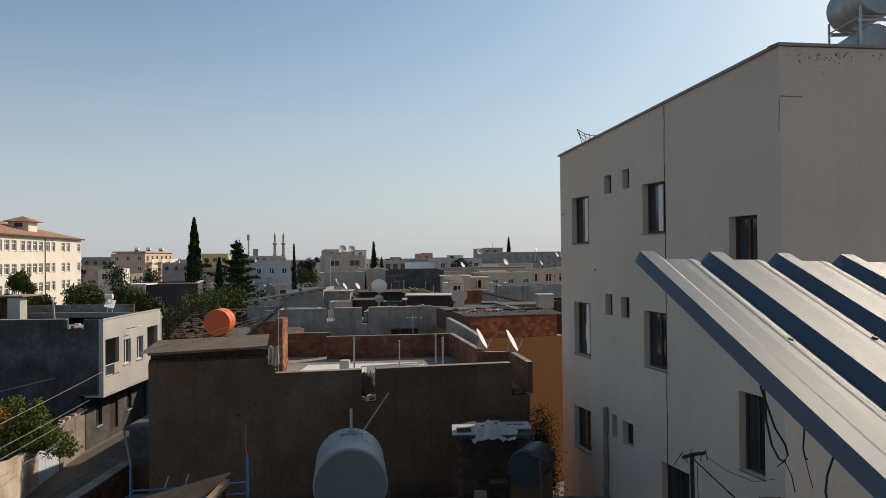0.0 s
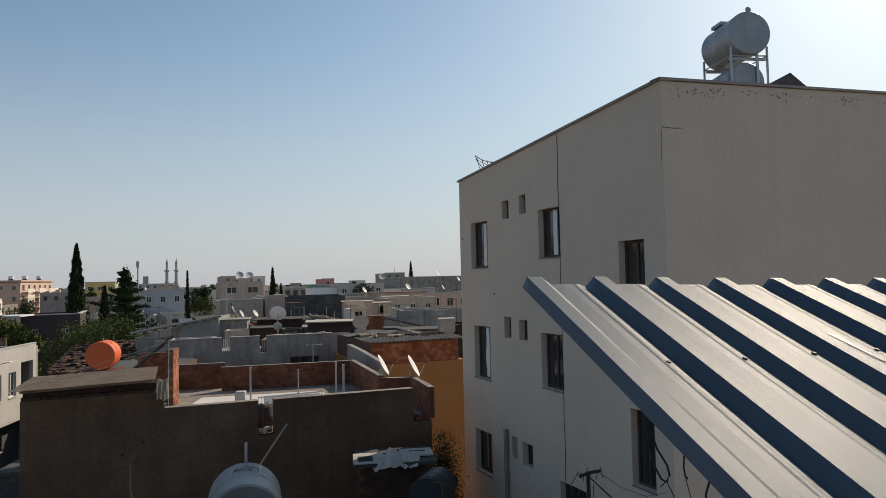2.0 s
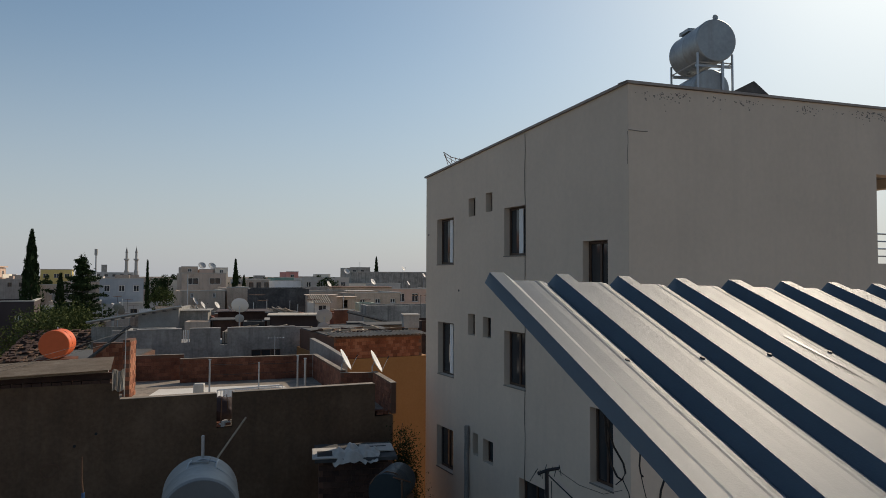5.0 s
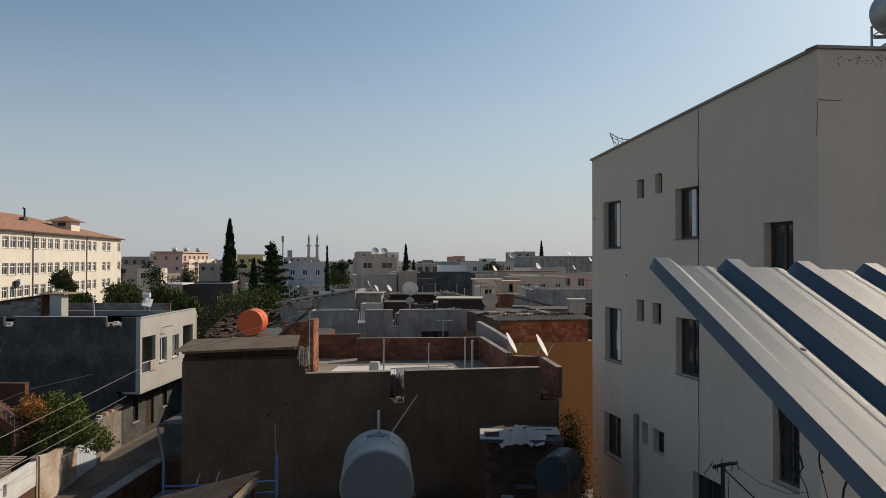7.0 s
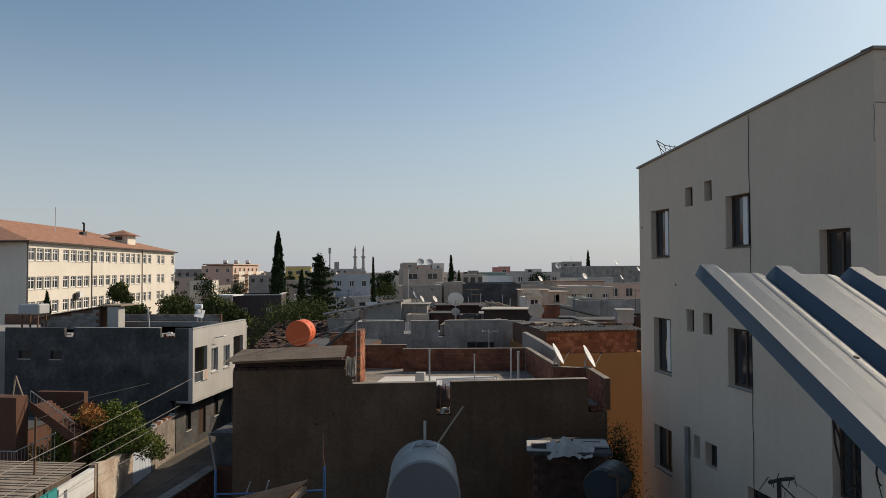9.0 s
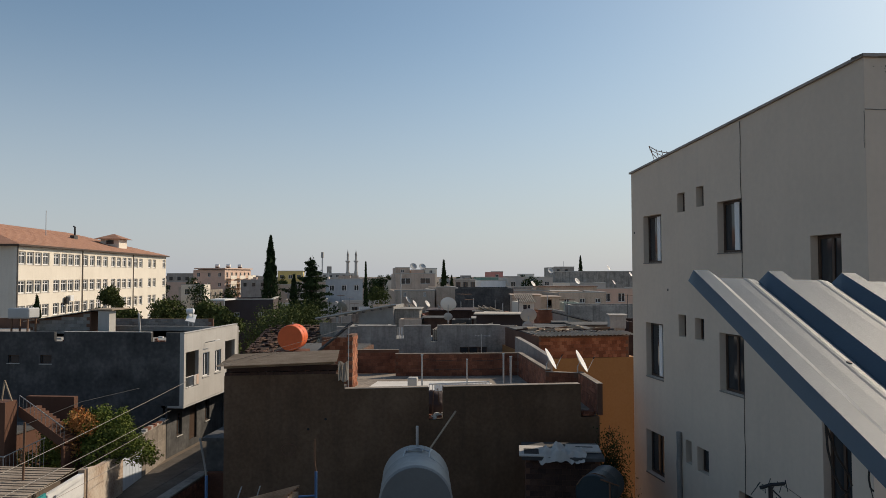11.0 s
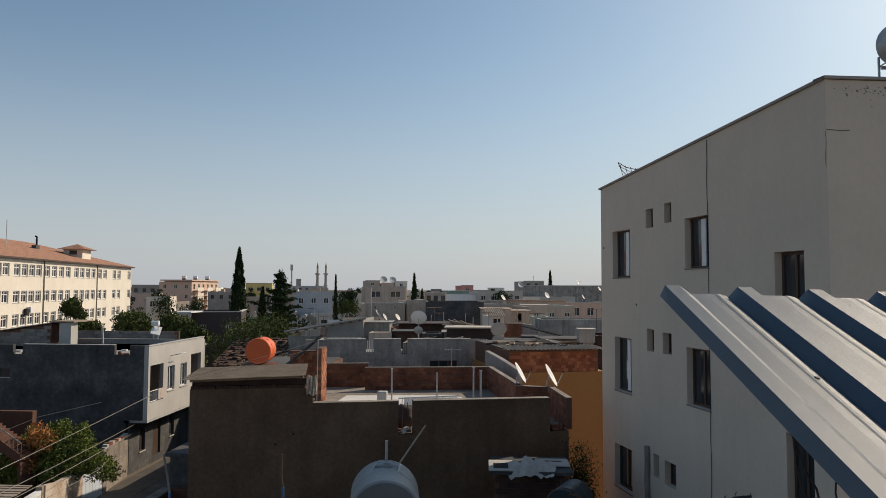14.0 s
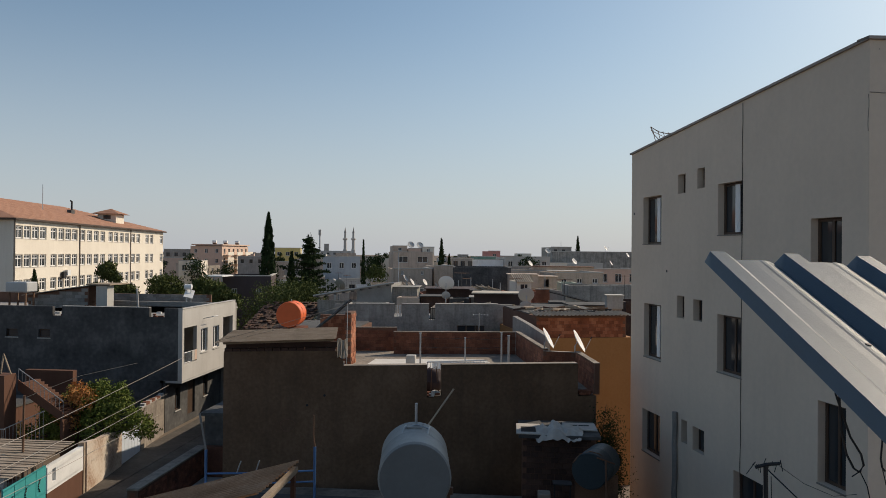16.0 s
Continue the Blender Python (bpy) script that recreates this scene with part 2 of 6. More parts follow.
def sheet_paint():
    m = plain("blue_sheet_paint", (0.105, 0.165, 0.225), 0.06, rough=0.6, metal=0.0, spec=0.65, scale=3.0, fine=60.0, bump=0.05, bump_scale=180.0)
    bsdf = m.node_tree.nodes["Principled BSDF"]
    bsdf.inputs["Coat Weight"].default_value = 0.36
    bsdf.inputs["Coat Roughness"].default_value = 0.55
    bsdf.inputs["Coat IOR"].default_value = 1.8
    return m


BLUE_SHEET = sheet_paint()


# ---- mesh helpers ----
# the town is drawn a little too deep in its numbers; this brings it to its true depth
PLAN = Matrix.Diagonal((1.0, 0.977, 1.0, 1.0))


def part(name, bm, mat, parent=None, label="", smooth=False, m=None):
    me = bpy.data.meshes.new(name)
    if not isinstance(bm, tuple):
        bmesh.ops.recalc_face_normals(bm, faces=bm.faces)
        bm.to_mesh(me)
        bm.free()
    else:
        me.from_pydata(*bm)
    me.materials.append(mat)
    if smooth:
        me.polygons.foreach_set("use_smooth", [True] * len(me.polygons))
        me.set_sharp_from_angle(angle=radians(40))
    ob = new(name, me)
    if parent is not None:
        ob.parent = parent
    if m is not None:
        ob.matrix_basis = m
    elif parent is None:
        ob.matrix_basis = PLAN
    if label:
        ob["label"] = label
    return ob


def thing(name, label, category, m=None, group="", kind=""):
    e = new(name)
    e.empty_display_size = 0.3
    e.matrix_basis = PLAN if m is None else PLAN @ m
    return tagged(e, label, category, group, kind)


def box(bm, x0, x1, y0, y1, z0, z1, m=None, bevel=0.0):
    r = bmesh.ops.create_cube(bm, size=1.0)
    vs = r["verts"]
    for v in vs:
        v.co = Vector(((x0 + x1) / 2 + v.co.x * (x1 - x0), (y0 + y1) / 2 + v.co.y * (y1 - y0), (z0 + z1) / 2 + v.co.z * (z1 - z0)))
    if bevel:
        es = list({e for v in vs for e in v.link_edges})
        out = bmesh.ops.bevel(bm, geom=es, offset=bevel, segments=1, affect="EDGES")
        vs = list({v for f in out["faces"] for v in f.verts} | {v for v in vs if v.is_valid})
    if m is not None:
        for v in vs:
            v.co = m @ v.co
    return bm


def cube(*a, **k):
    return box(bmesh.new(), *a, **k)


def ring(bm, c, axis, r, n, up=None):
    axis = Vector(axis).normalized()
    side = axis.cross(Vector((0, 0, 1)) if abs(axis.z) < 0.9 else Vector((1, 0, 0))).normalized()
    other = axis.cross(side)
    return [bm.verts.new(Vector(c) + r * (math.cos(2 * math.pi * i / n) * side + math.sin(2 * math.pi * i / n) * other)) for i in range(n)]


def bridge(bm, a, b):
    n = len(a)
    for i in range(n):
        bm.faces.new((a[i], a[(i + 1) % n], b[(i + 1) % n], b[i]))


def tube(bm, pts, r, n=6, r2=None):
    pts = [Vector(p) for p in pts]
    rings = []
    for i, p in enumerate(pts):
        d = (pts[min(i + 1, len(pts) - 1)] - pts[max(i - 1, 0)]).normalized()
        k = i / max(1, len(pts) - 1)
        rings.append(ring(bm, p, d, r + ((r2 if r2 is not None else r) - r) * k, n))
    for a, b in zip(rings, rings[1:]):
        bridge(bm, a, b)
    bm.faces.new(rings[0])
    bm.faces.new(rings[-1])
    return bm


def rod(*a, **k):
    return tube(bmesh.new(), *a, **k)


def lathe(bm, c, axis, profile, n=28):
    axis = Vector(axis).normalized()
    rings = [ring(bm, Vector(c) + axis * h, axis, max(r, 0.002), n) for h, r in profile]
    for a, b in zip(rings, rings[1:]):
        bridge(bm, a, b)
    bm.faces.new(rings[0])
    bm.faces.new(rings[-1])
    return bm


def frame_of(origin, x_dir):
    """Local x along x_dir on the ground, y into the wall, z up."""
    x = Vector((x_dir[0], x_dir[1], 0)).normalized()
    y = Vector((-x.y, x.x, 0))
    m = Matrix((x, y, Vector((0, 0, 1)))).transposed().to_4x4()
    m.translation = Vector(origin)
    return m


def walling(bm, m, length, z0, z1, thick, holes=()):
    """A wall from x 0 to length with openings (x0, x1, z0, z1) that go right through."""
    xs = sorted({0.0, length, *[h[0] for h in holes], *[h[1] for h in holes]})
    zs = sorted({z0, z1, *[h[2] for h in holes], *[h[3] for h in holes]})
    xs = [x for x in xs if 0 <= x <= length]
    zs = [z for z in zs if z0 <= z <= z1]
    nx, nz = len(xs) - 1, len(zs) - 1

    def solid(i, k):
        if not (0 <= i < nx and 0 <= k < nz):
            return False
        cx, cz = (xs[i] + xs[i + 1]) / 2, (zs[k] + zs[k + 1]) / 2
        return not any(h[0] < cx < h[1] and h[2] < cz < h[3] for h in holes)

    cache = {}

    def vert(i, k, back):
        if (i, k, back) not in cache:
            cache[(i, k, back)] = bm.verts.new(m @ Vector((xs[i], thick if back else 0.0, zs[k])))
        return cache[(i, k, back)]

    for i in range(nx):
        for k in range(nz):
            if not solid(i, k):
                continue
            for b in (0, 1):
                bm.faces.new((vert(i, k, b), vert(i + 1, k, b), vert(i + 1, k + 1, b), vert(i, k + 1, b)))
            for di, dk, e in ((-1, 0, ((i, k), (i, k + 1))), (1, 0, ((i + 1, k), (i + 1, k + 1))), (0, -1, ((i, k), (i + 1, k))), (0, 1, ((i, k + 1), (i + 1, k + 1)))):
                if not solid(i + di, k + dk):
                    (a, c), (d, f) = e
                    bm.faces.new((vert(a, c, 0), vert(d, f, 0), vert(d, f, 1), vert(a, c, 1)))
    return bm


def window(parent, m, x0, x1, z0, z1, deep=0.12, mat=None, bars=1, sill=True, bar=0.05, transom=False, sill_mat=None):
    """A framed window in an opening of a wall, set back by deep."""
    mat = mat or FRAME_WHITE
    y0 = deep
    edges = [x0] + [x0 + (x1 - x0) * (i + 1) / (bars + 1) for i in range(bars)] + [x1]
    levels = [z0, z0 + (z1 - z0) * 0.7, z1] if transom else [z0, z1]
    lights = []
    for a, b in zip(edges, edges[1:]):
        for c, d in zip(levels, levels[1:]):
            lights.append((a - x0 + bar * (1.0 if a == x0 else 0.5), b - x0 - bar * (1.0 if b == x1 else 0.5), c + bar * (1.0 if c == z0 else 0.4), d - bar * (1.0 if d == z1 else 0.4)))
    bm = walling(bmesh.new(), m @ Matrix.Translation((x0, y0, 0)), x1 - x0, z0, z1, 0.06, lights)
    w = part("window", bm, mat, parent)
    part("pane", cube(x0 + bar * 0.5, x1 - bar * 0.5, y0 + 0.025, y0 + 0.035, z0 + bar * 0.5, z1 - bar * 0.5, m), GLASS_DARK, w)
    if sill:
        part("sill", cube(x0 - 0.04, x1 + 0.04, -0.05, deep - 0.004, z0 - 0.05, z0 - 0.002, m), sill_mat or COPING, w)
    return w


def sheeting(bm, o, along, slope, n_along, pitch, length, height, steps=8, rows=2, shape="wave", sag=0.0):
    """Corrugated sheet: waves follow each other along one way, run down the slope."""
    o, along, slope = Vector(o), Vector(along).normalized(), Vector(slope).normalized()
    up = along.cross(slope).normalized()
    if up.z < 0:
        up = -up
    cols = []
    for i in range(n_along * steps + 1):
        s = i / steps * pitch
        h = height * 0.5 * (1 + math.cos(2 * math.pi * i / steps))
        cols.append([bm.verts.new(o + along * s + slope * (length * j / (rows - 1)) + up * (h + sag * math.sin(7.3 * s + 3 * j))) for j in range(rows)])
    for a, b in zip(cols, cols[1:]):
        for j in range(rows - 1):
            bm.faces.new((a[j], b[j], b[j + 1], a[j + 1]))
    bmesh.ops.solidify(bm, geom=bm.faces[:], thickness=0.006)
    return bm


def leaves(rng, centres, size, squash=1.0):
    """Small pointed leaf faces at the given centres, turned at random."""
    n = len(centres)
    a = rng.normal(size=(n, 3))
    a /= np.linalg.norm(a, axis=1)[:, None]
    b = np.cross(a, rng.normal(size=(n, 3)))
    b /= np.linalg.norm(b, axis=1)[:, None]
    s = (size * rng.uniform(0.6, 1.4, n))[:, None]
    a[:, 2] *= squash
    c = np.asarray(centres)
    v = np.stack([c - a * s, c + b * s * 0.45, c + a * s, c - b * s * 0.45], 1).reshape(-1, 3)
    f = np.arange(4 * n).reshape(-1, 4)
    return (v.tolist(), [], f.tolist())


def crown_points(rng, blobs, n):
    """Points in the shells of several uneven balls."""
    weights = np.array([b[3] ** 2 for b in blobs])
    pick = rng.choice(len(blobs), n, p=weights / weights.sum())
    d = rng.normal(size=(n, 3))
    d /= np.linalg.norm(d, axis=1)[:, None]
    r = rng.uniform(0.35, 1.08, n) ** 0.6
    bl = np.array(blobs)[pick]
    wob = 1 + 0.25 * np.sin(d[:, 0] * 7 + bl[:, 0]) * np.cos(d[:, 2] * 6 + bl[:, 1])
    return bl[:, :3] + d * (bl[:, 3] * r * wob)[:, None]


def tree(name, label, x, y, z0, height, width, mat, n=1500, leaf=0.12, seed=1, trunk=0.35):
    rng = np.random.default_rng(seed)
    t = thing(name, label, "tree", pose(x, y, z0))
    bm = bmesh.new()
    top = height * trunk
    tube(bm, [(0, 0, -0.1), (0.04 * width, 0, top * 0.5), (0, 0.03 * width, top), (0.02, 0, height * 0.75)], 0.05 * height ** 0.6 + 0.03, 7, 0.03)
    blobs = []
    for i in range(9):
        a = i * 2.399 + rng.uniform(0, 0.6)
        rr = width * 0.5 * rng.uniform(0.25, 0.75)
        h = top + (height - top) * rng.uniform(0.2, 0.85)
        br = width * rng.uniform(0.17, 0.30)
        p = Vector((math.cos(a) * rr, math.sin(a) * rr, h))
        blobs.append((*p, br))
        tube(bm, [(0, 0, top * rng.uniform(0.6, 1.0)), p * 0.55 + Vector((0, 0, top * 0.4)), p], 0.035 * height ** 0.5, 5, 0.012)
    blobs.append((0, 0, height - width * 0.22, width * 0.22))
    part("trunk", bm, BARK, t, smooth=True)
    part("crown", leaves(rng, crown_points(rng, blobs, int(n * 1.7)), leaf * 0.78), mat, t)
    return t


def cypress(x, y, z0, height, width, n, leaf, seed, label):
    rng = np.random.default_rng(seed)
    t = thing("cypress_tree", label, "tree", pose(x, y, z0))
    part("trunk", rod([(0, 0, -0.1), (0, 0, height * 0.5), (0, 0, height * 0.92)], width * 0.09 + 0.05, 6, 0.03), BARK, t)
    h = rng.uniform(0.03, 1.0, n) ** 0.9
    prof = np.minimum(1.0, (1 - h) * 1.9) ** 0.75 * np.minimum(1, h * 9 + 0.3)
    a = rng.uniform(0, 2 * np.pi, n)
    r = width * 0.5 * prof * (0.55 + 0.45 * rng.uniform(0, 1, n)) * (1 + 0.22 * np.sin(h * 60 + 3 * a))
    pts = np.stack([r * np.cos(a), r * np.sin(a), h * height], 1)
    part("crown", leaves(rng, pts, leaf, 2.2), LEAF_DARK, t)
    return t


# ---- ground and street ----
part("ground", cube(-2500, 2500, -2500, 2500, -0.6, 0.0), EARTH)
tagged(bpy.data.objects["ground"], "dry brown earth ground under the town", "ground", kind="structure")
part("road", cube(-17.6, -13.2, 10, 43.9, 0.0, 0.012), PAVING)
tagged(bpy.data.objects["road"], "grey paved narrow street between houses", "road", kind="structure")
part("kerb", cube(-16.05, -15.85, 18, 43.9, 0.0, 0.03, bevel=0.01), PAVING)
tagged(bpy.data.objects["kerb"], "worn cement gutter line along the street", "kerb", kind="structure")


# ---- the near sheet-metal canopy ----
def canopy():
    o = Vector((0.571, 2.298, 9.474))
    step = Vector((0.9925, 0.114, -0.0445)).normalized()
    up = Vector((-0.092, 0.9346, 0.3435)).normalized()
    n = step.cross(up).normalized()
    t = thing("canopy_roof", "dark blue trapezoidal sheet metal canopy roof glinting in low sun", "roof", PLAN.inverted())
    pitch, rib = 0.25, 0.038
    # two sheets, the second laid over the first at a rib
    def sheet(k0, k1, lift, top, left_end):
        prof = []
        for k in range(k0, k1):
            s = k * pitch
            prof += [(s + (0.014 if k == 0 else 0.0), 0.0), (s + 0.026, rib), (s + 0.074, rib), (s + 0.118, 0.010)]
            prof += [(s + 0.170, 0.011), (s + 0.196, 0.0105), (s + 0.203, 0.0118), (s + 0.212, 0.0118), (s + 0.219, 0.010), (s + 0.234, 0.008)]
        s = k1 * pitch
        prof += [(s, 0.0), (s + 0.026, rib), (s + 0.070, rib)]
        bm = bmesh.new()
        rows = []
        for j in range(8):
            d = top - 3.1 * j / 7
            rows.append([bm.verts.new(o + step * s + up * (d + 0.063 * s) + n * (h + lift + 0.0015 * math.sin(s * 5 + j))) for s, h in prof])
        for a, b in zip(rows, rows[1:]):
            for i in range(len(a) - 1):
                bm.faces.new((a[i], a[i + 1], b[i + 1], b[i]))
        bmesh.ops.solidify(bm, geom=bm.faces[:], thickness=0.0012)
        return part("sheet", bm, BLUE_SHEET, t)
    sheet(0, 4, 0.0, 0.0, True)
    sheet(4, 8, 0.003, -0.012, False)
    sheet(8, 12, 0.0, 0.004, False)
    # roofing screws in the pans beside the ribs
    for row in (-0.584, -1.75):
        for k in range(1, 12):
            c = o + step * (k * pitch - 0.036 + 0.004 * math.sin(k * 3.0)) + up * (row + 0.0157 * k + 0.012 * math.sin(k * 5.1))
            bm = bmesh.new()
            lathe(bm, c, n, [(0.006, 0.011), (0.0085, 0.011), (0.009, 0.0075), (0.015, 0.007), (0.0155, 0.005)], 8)
            part("screw", bm, BLACK, t)
    for d in (-0.62, -1.77, -2.9):
        a = o + up * d - n * 0.035
        bm = bmesh.new()
        tube(bm, [a + step * 0.15, a + step * 3.2], 0.028, 4)
        part("purlin", bm, RUSTY, t)
    for s, d in ((0.6, -2.9), (3.1, -2.9), (0.6, -0.62), (3.1, -0.62)):
        p = o + step * s + up * d - n * 0.06
        part("post", cube(p.x - 0.025, p.x + 0.025, p.y - 0.025, p.y + 0.025, 5.9 if p.y > 1.4 else 7.9, p.z), RUSTY, t)
    # cables that hang from under its free edge
    def hang(pts, r):
        part("cable", rod(pts, r, 6), BLACK, t, "black hanging cable")
    hang([(0.885, 2.052, 9.20), (0.885, 2.052, 9.10), (0.905, 2.052, 9.04), (0.925, 2.052, 8.98), (0.955, 2.052, 8.93), (0.962, 2.052, 8.90), (0.952, 2.052, 8.882)], 0.0032)
    hang([(0.893, 2.052, 9.20), (0.895, 2.052, 9.09), (0.90, 2.052, 9.0), (0.915, 2.052, 8.93), (0.935, 2.052, 8.89), (0.950, 2.052, 8.88)], 0.0032)
    hang([(0.952, 2.052, 8.882), (0.972, 2.052, 8.84), (0.982, 2.052, 8.79)], 0.0016)
    hang([(0.952, 2.052, 8.882), (0.938, 2.052, 8.872), (0.93, 2.052, 8.866)], 0.0016)
    hang([(1.015, 2.052, 9.06), (1.012, 2.052, 8.97), (1.008, 2.052, 8.92), (1.012, 2.052, 8.895), (1.02, 2.052, 8.885)], 0.0026)
    hang([(1.012, 2.052, 8.895), (1.022, 2.052, 8.85), (1.035, 2.052, 8.80)], 0.0014)
    hang([(1.105, 2.052, 8.98), (1.10, 2.052, 8.90), (1.078, 2.052, 8.84), (1.072, 2.052, 8.79), (1.085, 2.052, 8.72)], 0.0034)


canopy()

# ---- the viewer's own house, unseen: a plain terrace slab and walls, below and behind ----
own = thing("own_house", "plain rough rendered house with a flat screed terrace", "house")
# wall kept dark so that it bounces little sunlight forward
part("wall", cube(-4, 7, -11, 1.1, 0.0, 7.7), ROUGH_WALL, own)
part("terrace_slab", cube(-4.2, 7.2, -11.2, 1.3, 7.7, 7.9), ROOF_SCREED, own)
part("stair_tower", cube(-3, 3.5, -10.5, -5.5, 7.9, 10.6), PALE_RENDER, own)
# added lean-to under the posts, dark to hold down its bounced light
part("lean_to", cube(0.2, 4.5, 1.31, 3.6, 0.0, 5.9), DARK_SCREED, own)

# ---- white apartment building ----
U, V = Vector((-0.2588, 0.9659, 0)), Vector((0.9659, 0.2588, 0))
L_CORNER = Vector((3.38, 20.61, 0))
N_CORNER = L_CORNER - U * 8.92
LEN, WIDE = 8.92, 10.2


def apartment():
    t = thing("apartment_building", "white rendered four storey apartment building with small recessed windows", "building")
    ml, mf = frame_of(L_CORNER, -U), frame_of(N_CORNER, V)
    wins = [(0.75, 1.80, 9.79, 11.06), (4.49, 5.44, 9.95, 11.08), (7.54, 8.32, 8.75, 10.17),
            (0.83, 1.82, 6.74, 8.18), (4.49, 5.42, 6.92, 8.19), (7.75, 8.44, 5.50, 6.95),
            (0.77, 1.79, 4.16, 5.30), (5.15, 6.18, 2.95, 4.93), (0.8, 1.8, 1.0, 2.4)]
    vents = [(2.67, 3.04, 11.01, 11.48), (3.59, 3.92, 11.06, 11.53), (2.65, 3.02, 7.95, 8.49), (3.44, 3.85, 7.95, 8.45),
             (2.91, 3.19, 4.94, 5.49), (3.45, 3.96, 4.89, 5.45)]
    bm = bmesh.new()
    walling(bm, ml, LEN, 0.0, 12.30, 0.30, wins + vents)
    # raised edge that climbs towards the near corner
    a = [(0, 0, 12.30), (LEN, 0, 12.30), (LEN, 0, 13.0), (0, 0, 12.34)]
    fr = [bm.verts.new(ml @ Vector(p)) for p in a]
    bk = [bm.verts.new(ml @ Vector((p[0], 0.18, p[2]))) for p in a]
    bm.faces.new(fr), bm.faces.new(bk), bridge(bm, fr, bk)
    part("wall", bm, WHITE_RENDER, t)
    bm = bmesh.new()
    walling(bm, mf @ Matrix.Translation((0.30, 0, 0)), WIDE - 0.30, 0.0, 12.30, 0.30, [(6.85, 9.3, 9.78, 11.80)])
    a = [(0.18, 0, 12.30), (WIDE, 0, 12.30), (WIDE, 0, 13.42), (0.18, 0, 13.0)]
    fr = [bm.verts.new(mf @ Vector(p)) for p in a]
    bk = [bm.verts.new(mf @ Vector((p[0], 0.18, p[2]))) for p in a]
    bm.faces.new(fr), bm.faces.new(bk), bridge(bm, fr, bk)
    part("wall", bm, WHITE_RENDER, t)
    bm = bmesh.new()
    mr = mf @ Matrix.Translation((0, LEN, 0))
    box(bm, 0.30, WIDE, -0.30, 0.0, 0.0, 12.30, mr)
    box(bm, 0.30, WIDE, -0.18, 0.0, 12.30, 12.37, mr)
    part("wall", bm, WHITE_RENDER, t)
    bm = bmesh.new()
    me = frame_of(N_CORNER + V * WIDE, U)
    walling(bm, me @ Matrix.Translation((0.30, 0, 0)), LEN - 0.60, 0.0, 12.30, 0.30, [(0.02, 3.2, 9.78, 11.80)])
    part("wall", bm, WHITE_RENDER, t)
    part("roof", cube(0.30, WIDE - 0.30, 0.30, LEN - 0.30, 12.05, 12.30, mf), ROOF_SCREED, t)
    for z in (2.95, 5.85, 8.70):
        part("storey_floor", cube(0.30, WIDE - 0.30, 0.30, LEN - 0.30, z - 0.2, z, mf), CONCRETE, t)
    part("inner_wall", cube(6.4, 6.55, 0.30, LEN - 0.30, 8.70, 12.05, mf), WHITE_RENDER, t)
    part("inner_wall", cube(3.2, 3.35, 0.30, LEN - 0.30, 3.0, 12.05, mf), ROOM_DARK, t)
    # thin capping along both edges
    bm = bmesh.new()
    for mm, ln, za, zb in ((ml, LEN, 12.34, 13.0), (mf, WIDE, 13.0, 13.42)):
        top = [(-0.05, -0.05, za), (ln + 0.045, -0.05, zb), (ln + 0.045, 0.22, zb), (-0.05, 0.22, za)]
        lo = [bm.verts.new(mm @ Vector((p[0], p[1], p[2] + 0.002))) for p in top]
        hi = [bm.verts.new(mm @ Vector((p[0], p[1], p[2] + 0.05))) for p in top]
        bm.faces.new(lo), bm.faces.new(hi), bridge(bm, lo, hi)
    part("capping", bm, plain("capping_mortar", (0.33, 0.29, 0.26), 0.2), t)
    for w in wins:
        pw = window(t, ml, *w, deep=0.15, mat=FRAME_BROWN, bars=1, sill=False, bar=0.06)
        part("sill", cube(w[0] - 0.015, w[1] + 0.015, -0.018, 0.146, w[2] - 0.028, w[2] - 0.002, ml), PEELING, pw)
    # white strips paint the sky's reflection at the edge of the panes
    for a, b, c, d in (wins[0], wins[1], wins[3]):
        part("open_sash", cube(b - 0.47, b - 0.30, 0.12, 0.146, c + 0.05, d - 0.05, ml), PLASTIC_WHITE, t, "white strip standing in for sky reflected in the glass")
    for w in vents:
        window(t, ml, *w, deep=0.16, mat=FRAME_BROWN, bars=0, sill=False, bar=0.035)
    # rail of the open corner balcony
    for z in (9.95, 10.12, 10.29, 10.46):
        part("balcony_rail", rod([mf @ Vector((7.03, 0.12, z)), mf @ Vector((9.58, 0.12, z))], 0.018, 6), STEEL, t)
    for x in (7.2, 8.3, 9.4):
        part("rail_post", rod([mf @ Vector((x, 0.15, 9.78)), mf @ Vector((x, 0.15, 10.48))], 0.02, 6), STEEL, t)
    # peeled paint below the capping, in ragged flakes
    rng = random.Random(4)
    bm = bmesh.new()
    for i in range(620):
        x = rng.uniform(0.15, 9.9)
        z = 12.98 + x * 0.041 - 0.07 - abs(rng.gauss(0, 0.10))
        if rng.random() < 0.1 + 0.9 * math.sin(x * 1.6 + 0.5 * math.sin(x * 4.0)) ** 4:
            k = rng.randint(5, 7)
            r = rng.uniform(0.005, 0.022)
            bm.faces.new([bm.verts.new(mf @ Vector((x + r * 1.4 * rng.uniform(0.5, 1.2) * math.cos(6.283 * j / k), -0.003, z + r * rng.uniform(0.5, 1.2) * math.sin(6.283 * j / k)))) for j in range(k)])
    part("flaked_patch", bm, PEELING, t, "dark flaking paint under the roof edge")["kind"] = "stuff"
    bm = bmesh.new()
    tube(bm, [mf @ Vector((-0.02 + 0.01 * math.sin(i), -0.004, 12.12 - 0.1 * i)) for i in range(7)], 0.006, 4)
